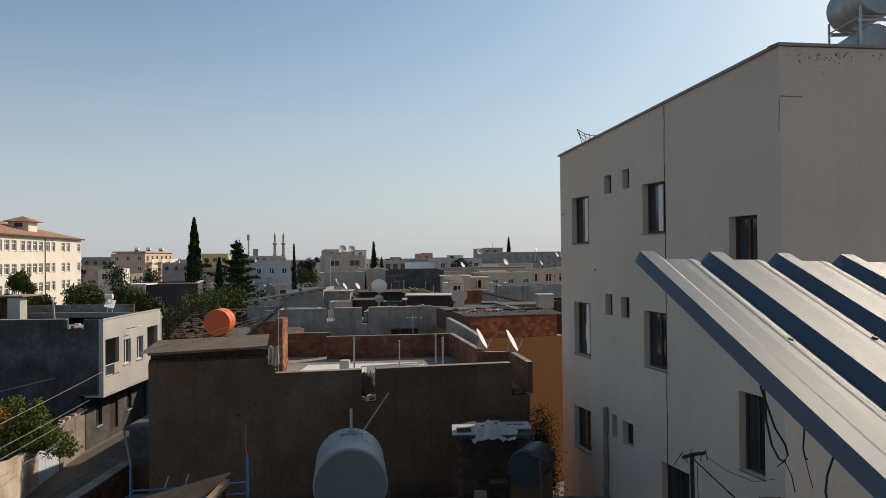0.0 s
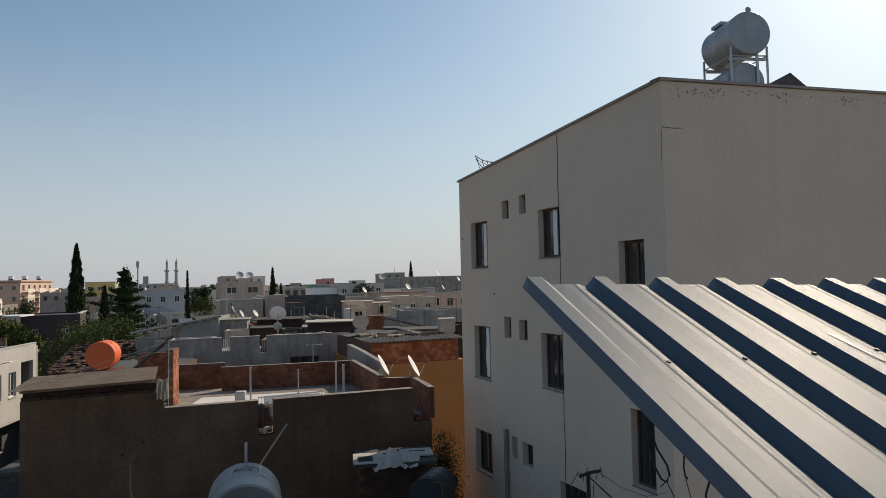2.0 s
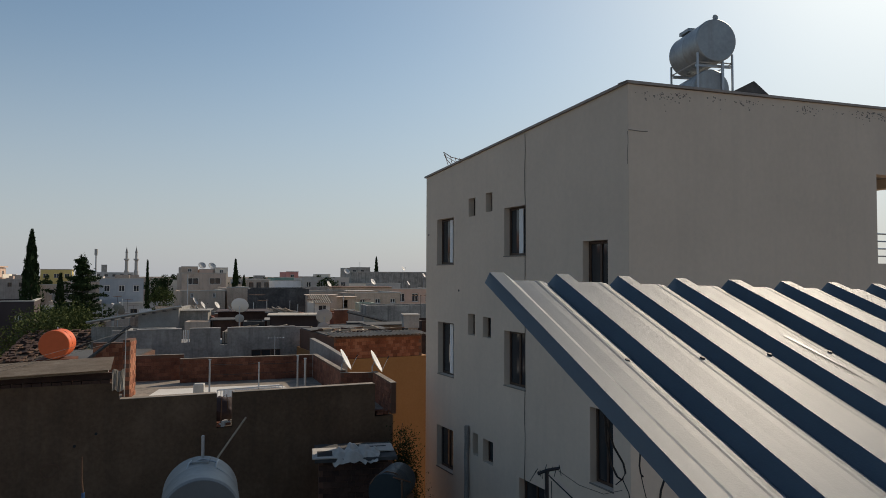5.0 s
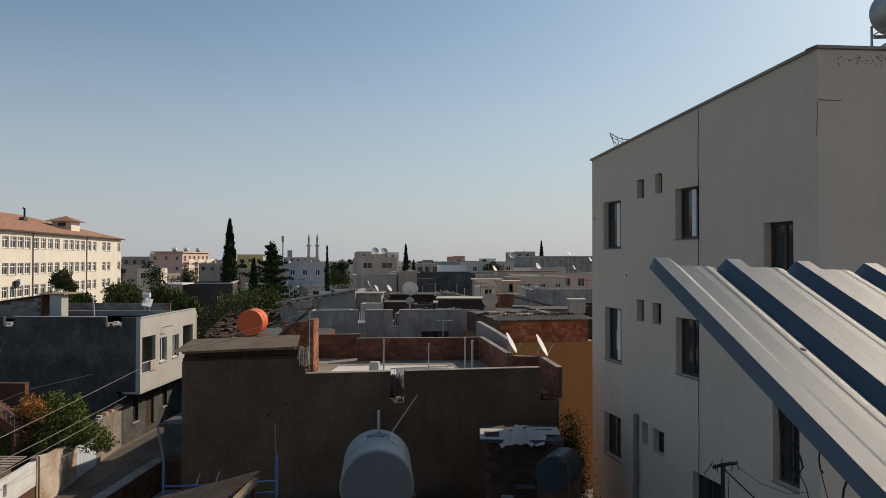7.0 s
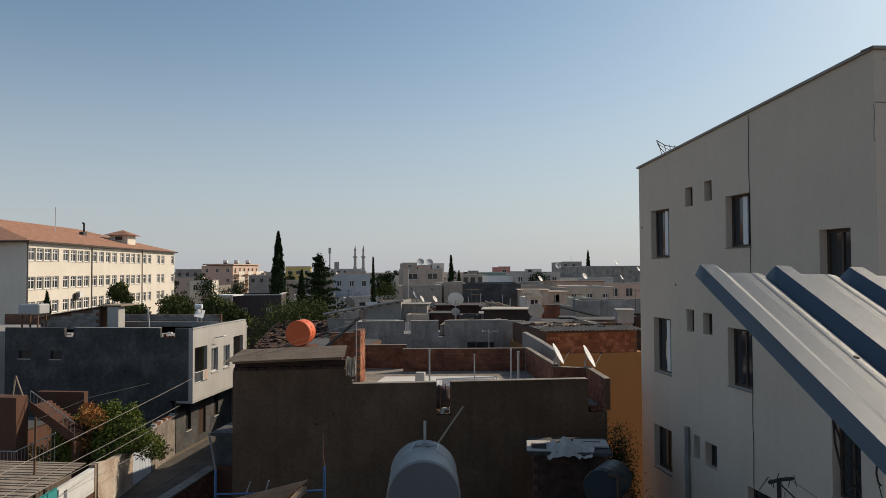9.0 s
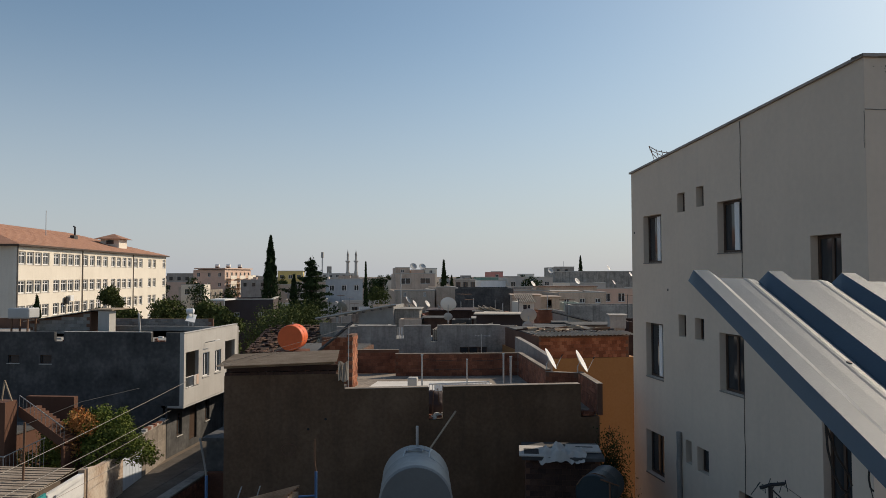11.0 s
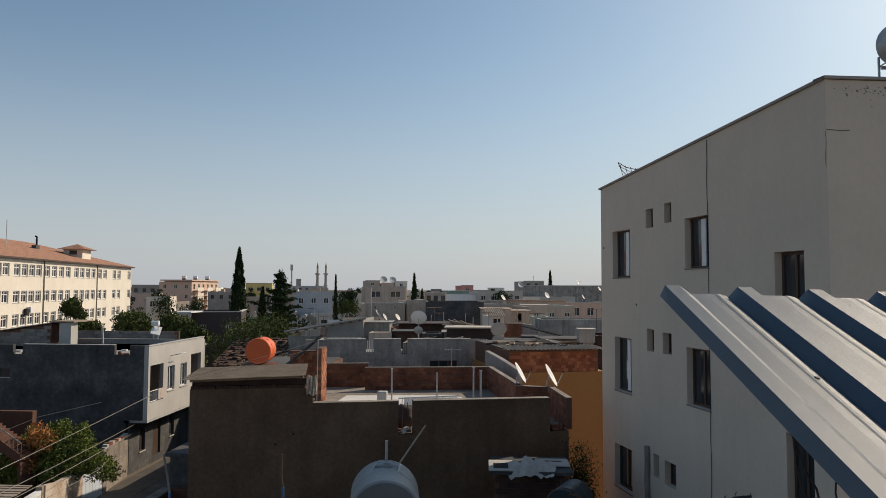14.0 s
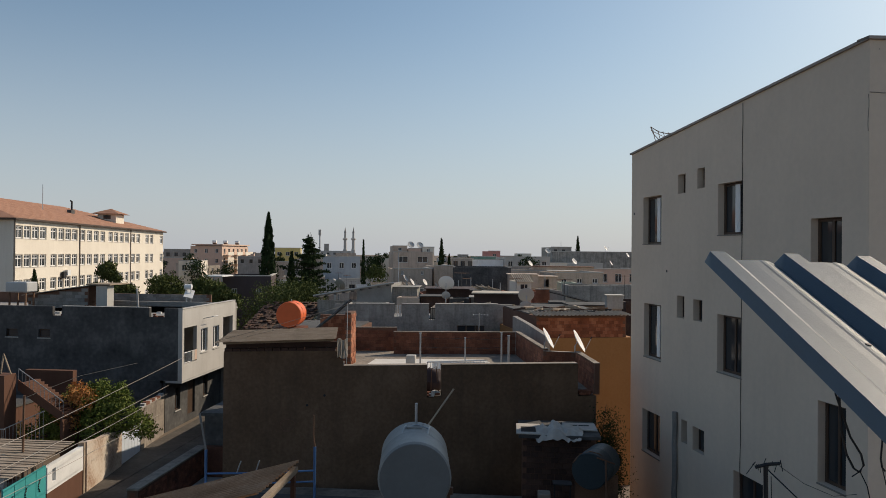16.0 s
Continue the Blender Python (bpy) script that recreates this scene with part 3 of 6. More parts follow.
    tube(bm, [mf @ Vector((x, -0.004, 12.15 + 0.012 * math.sin(x * 30))) for x in (-0.0, 0.1, 0.2, 0.32, 0.45)], 0.008, 4)
    part("crack", bm, PEELING, t)
    # thin black cable down the wall and a mortar-covered drain pipe
    bm = bmesh.new()
    tube(bm, [ml @ Vector((5.43 + 0.012 * math.sin(i * 1.9) - 0.004 * i * 0.3, -0.012, 12.7 - 0.4 * i)) for i in range(22)], 0.0065, 5)
    part("wall_cable", bm, BLACK, t)
    bm = bmesh.new()
    tube(bm, [ml @ Vector((2.70 + 0.02 * math.sin(i * 2.2), -0.06, 5.62 - 0.4 * i)) for i in range(14)], 0.065, 8)
    part("drain_pipe", bm, BLOCK, t, smooth=True)
    for x, z in ((0.18, 10.65), (2.12, 9.08)):
        part("wall_hole", rod([ml @ Vector((x, -0.004, z)), ml @ Vector((x, 0.002, z))], 0.035, 8), BLACK, t)
    return ml, mf


ML, MF = apartment()


def tank(name, label, a, b, r, mat, group=""):
    """A horizontal drum between two end centres."""
    a, b = Vector(a), Vector(b)
    ax = (b - a)
    t = thing(name, label, "water tank", group=group)
    ln = ax.length
    bm = lathe(bmesh.new(), a, ax, [(0.0, r * 0.96), (0.015, r * 0.985), (0.03, r), (0.05, r * 1.008), (0.07, r), (ln * 0.5 - 0.015, r), (ln * 0.5, r * 1.006), (ln * 0.5 + 0.015, r), (ln - 0.07, r), (ln - 0.05, r * 1.008), (ln - 0.03, r), (ln, r * 0.96)], 40)
    part("drum", bm, mat, t, smooth=True)
    return t


def drum_stand(parent, pts, z0, z1, mat=RUSTY):
    for x, y in pts:
        part("leg", cube(x - 0.022, x + 0.022, y - 0.022, y + 0.022, z0, z1), mat, parent)
    ring_pts = list(pts) + [pts[0]]
    for (xa, ya), (xb, yb) in zip(ring_pts, ring_pts[1:]):
        part("brace", rod([(xa, ya, z1 - 0.25), (xb, yb, z1 - 0.25)], 0.02, 4), mat, parent)


def roof_tanks():
    t = tank("water_tank", "weathered grey steel water tank on a rusty stand", (10.62, 17.0, 15.78), (10.68, 18.6, 15.78), 0.575, TANK_GREY)
    part("hatch", cube(10.35, 10.85, 17.95, 18.45, 16.33, 16.42), TANK_GREY, t)
    part("lifting_eye", lathe(bmesh.new(), (10.63, 17.06, 16.41), (0, 1, 0), [(-0.012, 0.07), (0.0, 0.085), (0.012, 0.07)], 12), TANK_GREY, t)
    drum_stand(t, [(10.12, 17.1), (11.14, 17.1), (11.16, 18.5), (10.12, 18.5)], 12.3, 15.45, STEEL)
    for y in (17.2, 18.4):
        part("cradle", cube(10.12, 11.16, y - 0.03, y + 0.03, 15.10, 15.17), STEEL, t)
    part("pipe", rod([(10.85, 17.1, 15.25), (10.86, 17.1, 14.0), (10.86, 17.1, 12.4)], 0.04, 6), STEEL, t)
    t2 = tank("water_tank", "weathered grey steel water tank set low under another", (10.55, 17.15, 14.52), (10.62, 18.7, 14.50), 0.52, TANK_GREY)
    for y in (17.4, 18.4):
        part("cradle", cube(10.1, 11.05, y - 0.04, y + 0.04, 12.3, 14.08), RUSTY, t2)
    h = thing("roof_hatch", "small dark pitched roof hatch on the flat roof", "roof hatch")
    bm = bmesh.new()
    f = [bm.verts.new((x, 17.0, z)) for x, z in ((11.0, 12.3), (12.25, 12.3), (12.3, 14.28), (11.72, 14.74), (11.0, 14.38))]
    g = [bm.verts.new((v.co.x + 0.2, 18.4, v.co.z)) for v in f]
    bm.faces.new(f), bm.faces.new(g), bridge(bm, f, g)
    part("body", bm, DARK_RENDER, h)


roof_tanks()


def wire_antenna():
    t = thing("wire_antenna", "bent dark wire mesh dish frame on the roof edge", "antenna")
    o = Vector((4.22, 20.15, 12.24))
    def rib(pts, r=0.012):
        part("rib", rod([o + Vector(p) for p in pts], r, 5), RUSTY, t)
    rib([(-0.42, 0, 0.82), (-0.2, 0, 0.68), (0.05, 0, 0.62), (0.32, 0, 0.66), (0.40, 0, 0.68)])
    rib([(-0.42, 0, 0.82), (-0.34, 0, 0.62), (-0.2, 0, 0.47), (0.0, 0, 0.42), (0.28, 0, 0.52)])
    for k in range(5):
        x = -0.36 + 0.14 * k
        rib([(x, 0, 0.75 - 0.03 * k), (x + 0.07, 0.12, 0.55), (x + 0.12, 0.2, 0.46)], 0.009)
    rib([(-0.40, 0.02, 0.72), (0.0, 0.15, 0.55), (0.36, 0.05, 0.62)], 0.009)
    rib([(0.05, 0.15, 0.16), (0.05, 0.15, 0.55)], 0.02)


wire_antenna()


def wire_bracket():
    t = thing("service_pole", "dark steel service pole with tangled wires", "utility pole")
    part("pole", rod([(3.78, 11.0, 3.45), (3.78, 11.0, 5.4), (3.77, 11.0, 6.36)], 0.032, 6), BLACK, t)
    part("crossarm", rod([(3.62, 11.0, 6.33), (3.78, 11.0, 6.38), (3.97, 11.0, 6.40)], 0.028, 5), BLACK, t)
    rng = random.Random(2)
    for i in range(9):
        x = 3.58 + 0.05 * i
        z = 6.36 + 0.004 * i
        part("wire", rod([(x, 11, z), (x + rng.uniform(-0.05, 0.05), 11, z + rng.uniform(-0.1, 0.06)), (x + rng.uniform(-0.1, 0.1), 11, z + rng.uniform(-0.16, 0.1))], 0.006, 4), BLACK, t)
    part("wire", rod([(3.8, 11, 6.30), (4.2, 10.6, 5.9), (4.9, 10.0, 5.25), (5.6, 9.5, 4.7)], 0.011, 5), BLACK, t)
    part("wire", rod([(3.97, 11, 6.36), (4.4, 11.2, 6.05), (5.0, 11.6, 5.75), (5.55, 12.05, 5.65)], 0.004, 4), BLACK, t)
    part("wire", rod([(3.85, 11, 6.2), (3.86, 11, 5.7), (3.80, 11, 5.2)], 0.006, 4), BLACK, t)
    c = thing("air_conditioner", "white air conditioner outdoor unit on the wall", "air conditioner")
    part("casing", cube(5.15, 5.60, 10.35, 10.65, 5.40, 5.80, bevel=0.02), PLASTIC_WHITE, c)
    for i in range(5):
        part("grille_bar", cube(5.2 + 0.06 * i, 5.215 + 0.06 * i, 10.342, 10.347, 5.45, 5.75), BLACK, c)
    part("bracket", cube(5.2, 5.55, 10.4, 11.9, 5.35, 5.395), RUSTY, c)


wire_bracket()

# ---- low flat-roofed house in the foreground ----
low = thing("low_house", "low house with a flat screed roof darkened as in shade", "house")
part("wall", cube(-8.1, 4.4, 4.5, 18.2, 0.0, 3.30), ROUGH_WALL, low)
# the roof's dark colour holds the shade that lies over it
part("roof", cube(-8.2, 4.5, 4.4, 17.2, 3.302, 3.45), DARK_SCREED, low)

tw = tank("water_tank", "large pale painted steel water tank on a stand", (-1.655, 12.0, 5.62), (-1.86, 13.5, 5.62), 0.63, TANK_WHITE)
# the shade on the tank's near end is put into a darker grey
part("end_cap", lathe(bmesh.new(), (-1.651, 11.985, 5.62), (-0.137, 0.99, 0), [(0.0, 0.02), (0.0, 0.45), (0.002, 0.60), (0.012, 0.605)], 40), plain("shaded_end_plate", (0.15, 0.158, 0.158), 0.14, rough=0.6, fine=10.0, bump=0.06), tw, "end plate with its shade in a darker grey")
for y in (12.2, 13.3):
    part("cradle", cube(-2.2, -1.1, y - 0.04, y + 0.04, 4.95, 5.08), RUSTY, tw)
    for x in (-2.15, -1.2):
        part("leg", cube(x, x + 0.05, y - 0.03, y + 0.03, 3.45, 4.948), RUSTY, tw)
part("hatch", cube(-1.94, -1.66, 12.95, 13.30, 6.235, 6.275, bevel=0.01), TANK_WHITE, tw)
bm = bmesh.new()
for x in (-1.99, -1.53):
    tube(bm, [(x, 12.7, 6.17), (x, 13.0, 6.24), (x, 13.25, 6.22)], 0.016, 5)
tube(bm, [(-1.99, 13.05, 6.23), (-1.76, 13.05, 6.30), (-1.53, 13.05, 6.23)], 0.014, 5)
part("hatch_bar", bm, STEEL, tw)
part("vent_pipe", rod([(-1.82, 13.4, 6.22), (-1.82, 13.4, 6.62)], 0.028, 8), STEEL, tw)
part("seam_strap", rod([(-1.76 + 0.64 * math.sin(a), 12.75, 5.62 + 0.64 * math.cos(a)) for a in (0.42, 0.46, 0.50, 0.54, 0.9, 1.3)], 0.006, 4), STEEL, tw)

tb = tank("water_tank", "dark blue rusty drum water tank lying on a roof", (1.66, 15.4, 4.84), (2.1, 16.5, 4.78), 0.39, TANK_BLUE)
for p in ((1.75, 15.8), (2.05, 16.3)):
    part("cradle", cube(p[0] - 0.35, p[0] + 0.35, p[1] - 0.04, p[1] + 0.04, 3.45, 4.5), RUSTY, tb)
part("strap", rod([(1.70 + 0.40 * math.sin(a), 15.52, 4.84 + 0.40 * math.cos(a)) for a in (-1.2, -0.6, 0.0, 0.5, 1.0, 1.5)], 0.013, 5), RUSTY, tb)
part("pipe", rod([(1.98, 15.2, 5.12), (2.0, 15.2, 4.4), (2.0, 15.2, 3.46)], 0.022, 6), RUSTY, tb)
part("pipe", rod([(1.8, 15.2, 5.2), (2.2, 15.4, 5.02)], 0.018, 6), RUSTY, tb)
bx = thing("crate", "pale grey plastic crate on the low roof", "crate")
part("body", cube(0.60, 0.88, 15.9, 16.2, 3.45, 4.15, bevel=0.02), ROUGH_WALL, bx)
bx = thing("metal_shelf", "dark metal shelf frame on the low roof", "shelf")
for x in (0.95, 1.3):
    part("upright", cube(x, x + 0.03, 15.95, 15.98, 3.45, 4.35), BLACK, bx)
part("board", cube(0.93, 1.35, 15.9, 16.2, 4.352, 4.38), BLACK, bx)


# ---- brown two-storey house with a terrace ----
BD = Vector((0.9755, 0.2198, 0))
BN = Vector((-0.2198, 0.9755, 0))
B0 = Vector((-1.9, 19.0, 0))
MB = frame_of(B0 - BD * 5.7, BD)     # x 0 is the left end of the front


def at_front(s, back=0.0, z=0.0):
    p = B0 + BD * s + BN * back
    return Vector((p.x, p.y, z))


def bricks(parent, m, length, z0, rows, bw=0.195, bh=0.135, deep=0.036, gap=0.006, skip=(), seed=3, mat=None):
    """Hollow bricks in running bond, proud of the wall behind them."""
    rng = random.Random(seed)
    shared = []
    for k in range(4):
        b = bmesh.new()
        d = deep + 0.003 * k
        box(b, 0, bw - gap, -d + 0.03, 0.03, 0, bh - gap, bevel=0.006)
        me = bpy.data.meshes.new("brick")
        bmesh.ops.recalc_face_normals(b, faces=b.faces)
        b.to_mesh(me), b.free()
        me.materials.append(mat or BRICK)
        shared.append(me)
    for r in range(rows):
        x = -bw * 0.5 * (r % 2)
        while x < length - 0.02:
            if x >= -0.001 and x + bw < length + 0.03 and not any(a < x + bw * 0.5 < c and b < r < d for a, b, c, d in skip):
                ob = new("brick", rng.choice(shared))
                ob.parent = parent
                ob.matrix_basis = m @ Matrix.Translation((x, 0, z0 + r * bh))
            x += bw


def brown_house():
    t = thing("terrace_house", "two storey house with brown cement render and open brick-edged roof terrace", "house")
    bm = bmesh.new()
    # front wall: lower part, then the parapet with its gaps
    walling(bm, MB, 3.08, 0.0, 6.88, 0.22)
    walling(bm, MB @ Matrix.Translation((3.08, 0, 0)), 6.97, 0.0, 6.47, 0.22, [(2.25, 2.64, 5.60, 6.47), (6.44, 6.97, 5.57, 6.47)])
    part("wall", bm, BROWN_RENDER, t)
    part("coping", cube(3.10, 5.32, -0.015, 0.235, 6.472, 6.486, MB), ROUGH_WALL, t)
    part("coping", cube(5.73, 9.50, -0.015, 0.235, 6.472, 6.486, MB), ROUGH_WALL, t)
    bm = bmesh.new()
    rng = random.Random(8)
    for i in range(14):
        x = 0.02 + 0.205 * i
        box(bm, x, x + 0.19, -0.01 + rng.uniform(0, 0.02), 0.2, 6.882, 6.95 + rng.uniform(0, 0.012), MB)
    part("brick_course", bm, DARK_BRICK, t)
    part("brick_course", cube(0.05, 2.95, 0.03, 0.2, 6.975, 7.12, MB), DARK_BRICK, t)
    # terrace floor and the body below it
    bm = bmesh.new()
    foot = [at_front(-5.7, 0.23), at_front(4.33, 0.23), Vector((2.02, 22.3, 0)), Vector((1.0, 22.6, 0)), Vector((0.12, 28.0, 0)), Vector((-8.9, 27.3, 0))]
    lo = [bm.verts.new((p.x, p.y, 0.0)) for p in foot]
    hi = [bm.verts.new((p.x, p.y, 5.45)) for p in foot]
    bm.faces.new(lo), bm.faces.new(hi), bridge(bm, lo, hi)
    part("body", bm, BROWN_RENDER, t)
    bm = bmesh.new()
    lo = [bm.verts.new((p.x, p.y, 5.452)) for p in foot]
    hi = [bm.verts.new((p.x, p.y, 5.60)) for p in foot]
    bm.faces.new(lo), bm.faces.new(hi), bridge(bm, lo, hi)
    # the floor's brown takes in the back wall's shade
    part("terrace_floor", bm, ROUGH_WALL, t)
    # white area painted where the sun strikes the floor
    bm = bmesh.new()
    pad = [(-5.2, 19.0), (-0.6, 20.1), (-0.3, 24.0), (-1.0, 25.75), (-4.9, 25.35)]
    lo = [bm.verts.new((x, y, 5.602)) for x, y in pad]
    hi = [bm.verts.new((x, y, 5.635)) for x, y in pad]
    bm.faces.new(lo), bm.faces.new(hi), bridge(bm, lo, hi)
    part("white_screed", bm, TERRACE, t, "bright floor area with sunlight painted in")
    # brick parapets round the back and the side
    runs = [((-4.5, 26.9), (0.15, 27.5), 6.45, 6, "back"), ((-6.3, 27.5), (-4.52, 27.75), 6.52, 6, "back2"),
            ((0.17, 27.45), (1.02, 22.62), 6.48, 6, "side"), ((1.0, 22.55), (1.98, 22.35), 6.42, 6, "jog"), ((1.98, 22.35), (2.3, 19.98), 6.46, 6, "edge")]
    for (xa, ya), (xb, yb), top, rows, nm in runs:
        d = Vector((xb - xa, yb - ya, 0))
        m = frame_of((xa, ya, 0), d)
        p = part("parapet", cube(0, d.length, 0.0, 0.14, 5.602, top, m), MORTAR, t)
        part("coping", cube(-0.01, d.length + 0.01, -0.02, 0.15, top + 0.002, top + 0.014, m), ROUGH_WALL, p)
        bricks(p, m, d.length, 5.61, rows, seed=len(nm))
    # lighter brick pier and its torn cloth
    p = part("pier", cube(-5.70, -5.50, 23.9, 24.7, 5.6, 7.42), MORTAR, t)
    bricks(p, frame_of((-5.70, 23.9, 0), (1, 0)), 0.2, 5.6, 13, bw=0.195, seed=2, mat=RAW_BRICK)
    bricks(p, frame_of((-5.50, 23.92, 0), (0, 1)), 0.78, 5.6, 13, seed=4, mat=RAW_BRICK)
    part("pier_pole", rod([(-5.62, 23.8, 5.6), (-5.60, 23.8, 7.75)], 0.014, 5), STEEL, t)
    # rubble and gap filling in the broken openings
    rr = random.Random(5)
    for i in range(9):
        s, z = rr.uniform(-0.35, -0.02), 5.60 + 0.06 * rr.random()
        q = at_front(s, rr.uniform(0.02, 0.2), z)
        part("rubble", cube(-0.07, 0.07, -0.05, 0.05, 0, rr.uniform(0.04, 0.12), Matrix.Translation(q) @ pose(0, 0, 0, 0, 0, rr.uniform(0, 90))), rr.choice((BRICK, COPING, CONCRETE)), t)
    for i in range(8):
        s, z = rr.uniform(3.8, 4.25), 5.58 + 0.05 * rr.random()
        q = at_front(s, rr.uniform(0.02, 0.25), z)
        part("rubble", cube(-0.08, 0.08, -0.05, 0.05, 0, rr.uniform(0.05, 0.16), Matrix.Translation(q) @ pose(0, 0, 0, 0, 0, rr.uniform(0, 90))), rr.choice((BRICK, MORTAR)), t)
    part("rebar", rod([at_front(-0.26, 0.1, 5.6), at_front(-0.24, 0.1, 6.35), at_front(-0.12, 0.1, 6.42), at_front(-0.08, 0.1, 6.0)], 0.012, 4), RUSTY, t)
    for s, z in ((-3.55, 5.45), (-3.1, 5.7)):
        part("wall_hole", rod([at_front(s, -0.004, z), at_front(s, 0.01, z)], 0.035, 7), BLACK, t)
    bm = bmesh.new()
    tube(bm, [at_front(-4.05 + (0.19 + 0.02 * math.sin(3 * a)) * math.cos(a), -0.008, 4.93 + 0.16 * math.sin(a)) for a in [0.45 * i for i in range(14)]], 0.009, 4)
    part("plaster_scar", bm, MORTAR, t)


brown_house()


def lean_roof():
    t = thing("shed_roof", "weathered fibre cement sheet roof over a brick edge", "shed roof")
    o = at_front(-5.86, -0.42, 7.16)
    e = at_front(-2.80, -0.42, 7.24)
    along = (e - o)
    bm = bmesh.new()
    sheeting(bm, o, BN, along, 17, 0.17, along.length, 0.010, 6, 6, sag=0.004)
    part("sheet", bm, SHED_SHEET, t)
    for k in (0.2, 1.8, 3.4):
        q = o + BN * (k * 0.78 + 0.1) + Vector((0, 0, -0.045))
        part("batten", rod([q + along * 0.06, q + along * 0.98], 0.035, 4), WOOD_GREY, t)
    for s in (-5.3, -4.2, -3.2):
        p = at_front(s, 3.0, 0)
        part("post", cube(p.x - 0.05, p.x + 0.05, p.y - 0.05, p.y + 0.05, 5.6, 7.1), WOOD_GREY, t)
    w = part("side_wall", cube(0, 3.0, 0, 0.15, 5.6, 6.95, frame_of(at_front(-2.95, 0.25), BN)), BLOCK, t)
    # folded cloth that hangs at the corner
    bm = bmesh.new()
    cols = []
    for i in range(9):
        x = -2.78 + 0.035 * i
        cols.append([bm.verts.new(at_front(x, -0.1 + 0.05 * math.sin(i * 2.3 + j * 0.5), 7.2 - 0.1 * j + 0.03 * math.sin(i))) for j in range(6)])
    for a, b in zip(cols, cols[1:]):
        for j in range(5):
            bm.faces.new((a[j], b[j], b[j + 1], a[j + 1]))
    bmesh.ops.solidify(bm, geom=bm.faces[:], thickness=0.01)
    part("cloth", bm, TARP, t, "pale torn hanging cloth")


lean_roof()


def terrace_things():
    for i, (x, y, z1, r) in enumerate(((-2.78, 21.5, 7.02, 0.026), (-1.42, 21.7, 6.88, 0.02), (-0.31, 21.8, 7.05, 0.026), (-0.09, 21.9, 6.95, 0.034))):
        t = thing("clothes_post", "thin grey metal post on the terrace", "post", group="terrace posts")
        part("shaft", rod([(x, y, 5.6), (x, y, z1)], r, 7), STEEL, t)
        part("cap", cube(x - r * 1.3, x + r * 1.3, y - r * 1.3, y + r * 1.3, z1, z1 + 0.03), STEEL, t)
    t = thing("clothes_line", "thin washing line stretched between terrace posts", "washing line")
    for z in (6.9, 6.62):
        part("line", rod([(-2.78, 21.5, z), (-2.1, 21.6, z - 0.04), (-1.42, 21.7, z - 0.02), (-0.8, 21.75, z - 0.05), (-0.31, 21.8, z)], 0.006, 4), BLACK, t)
    t = thing("white_railing", "white painted metal railing with upright bars", "railing")
    for z in (6.02, 6.30):
        part("rail", rod([(-2.45, 20.55, z), (-0.72, 20.9, z + 0.04)], 0.02, 5), FRAME_WHITE, t)
    for i in range(19):
        k = i / 18
        part("bar", rod([(-2.45 + 1.73 * k, 20.55 + 0.35 * k, 5.6), (-2.45 + 1.73 * k, 20.55 + 0.35 * k, 6.31 + 0.04 * k)], 0.012, 4), FRAME_WHITE, t)
    t = thing("leaning_board", "sunlit white board leaning on the terrace", "board")
    part("board", cube(-2.4, -0.7, 0, 0.02, 5.6, 6.22, pose(0.15, 21.25, 0, -14, 0, 11)), PLASTIC_WHITE, t)
    t = thing("bucket", "small grey box standing on the terrace", "box")
    part("body", cube(-3.35, -3.05, 22.3, 22.6, 5.6, 6.22, bevel=0.02), CONCRETE, t)
    t = thing("wooden_stick", "pale wooden pole leaning on the brown wall", "pole")
    part("shaft", rod([(-3.05, 17.9, 3.46), (-2.2, 18.5, 4.92), (-1.53, 18.82, 5.87)], 0.025, 6), WOOD_GREY, t)


terrace_things()


def dish(x, y, z, r, az, el, z0, label="pale satellite dish on a short steel mast", mat=None):
    """A satellite dish that looks towards az (degrees right of ahead) and el; its mast stands at z0."""
    t = thing("satellite_dish", label, "satellite dish", group="satellite dishes")
    a, e = radians(az), radians(el)
    ax = Vector((math.sin(a) * math.cos(e), math.cos(a) * math.cos(e), math.sin(e)))
    bm = bmesh.new()
    prof = [(-0.16 * r, 0.10 * r), (-0.15 * r, 0.35 * r), (-0.10 * r, 0.65 * r), (0.0, 0.97 * r), (0.02 * r, r), (0.03 * r, 0.97 * r), (-0.07 * r, 0.64 * r), (-0.12 * r, 0.34 * r), (-0.13 * r, 0.05 * r)]
    c = Vector((x, y, z))
    lathe(bm, c, ax, prof, 24)
    part("reflector", bm, mat or DISH_GREY, t, smooth=True)
    side = ax.cross(Vector((0, 0, 1))).normalized()
    low = side.cross(ax)
    if low.z > 0:
        low = -low
    part("arm", rod([c + low * r * 0.95, c + ax * r * 0.95 + low * r * 0.25], 0.018 * max(r, 0.5), 5), STEEL, t)
    part("feed", rod([c + ax * r * 0.9 + low * r * 0.25, c + ax * r * 1.1 + low * r * 0.15], 0.05 * r, 6), BLACK, t)
    back = c - ax * 0.17 * r
    part("mast", rod([back, back - ax * 0.08 + Vector((0, 0, -0.1)), Vector((back.x - ax.x * 0.08, back.y - ax.y * 0.08, z0))], 0.025, 6), STEEL, t)
    return t


dish(1.16, 22.65, 6.83, 0.36, 99, 28, 6.42, mat=PLASTIC_WHITE)
dish(2.10, 22.4, 6.79, 0.38, 101, 28, 6.42, mat=PLASTIC_WHITE)

# ---- roof hut of brick with a tarpaulin ----
hut = thing("brick_hut", "small roof hut of shade-darkened brick with a concrete slab", "hut")
hw = part("wall", cube(0.28, 2.05, 17.45, 18.75, 3.3, 5.02), MORTAR, hut)
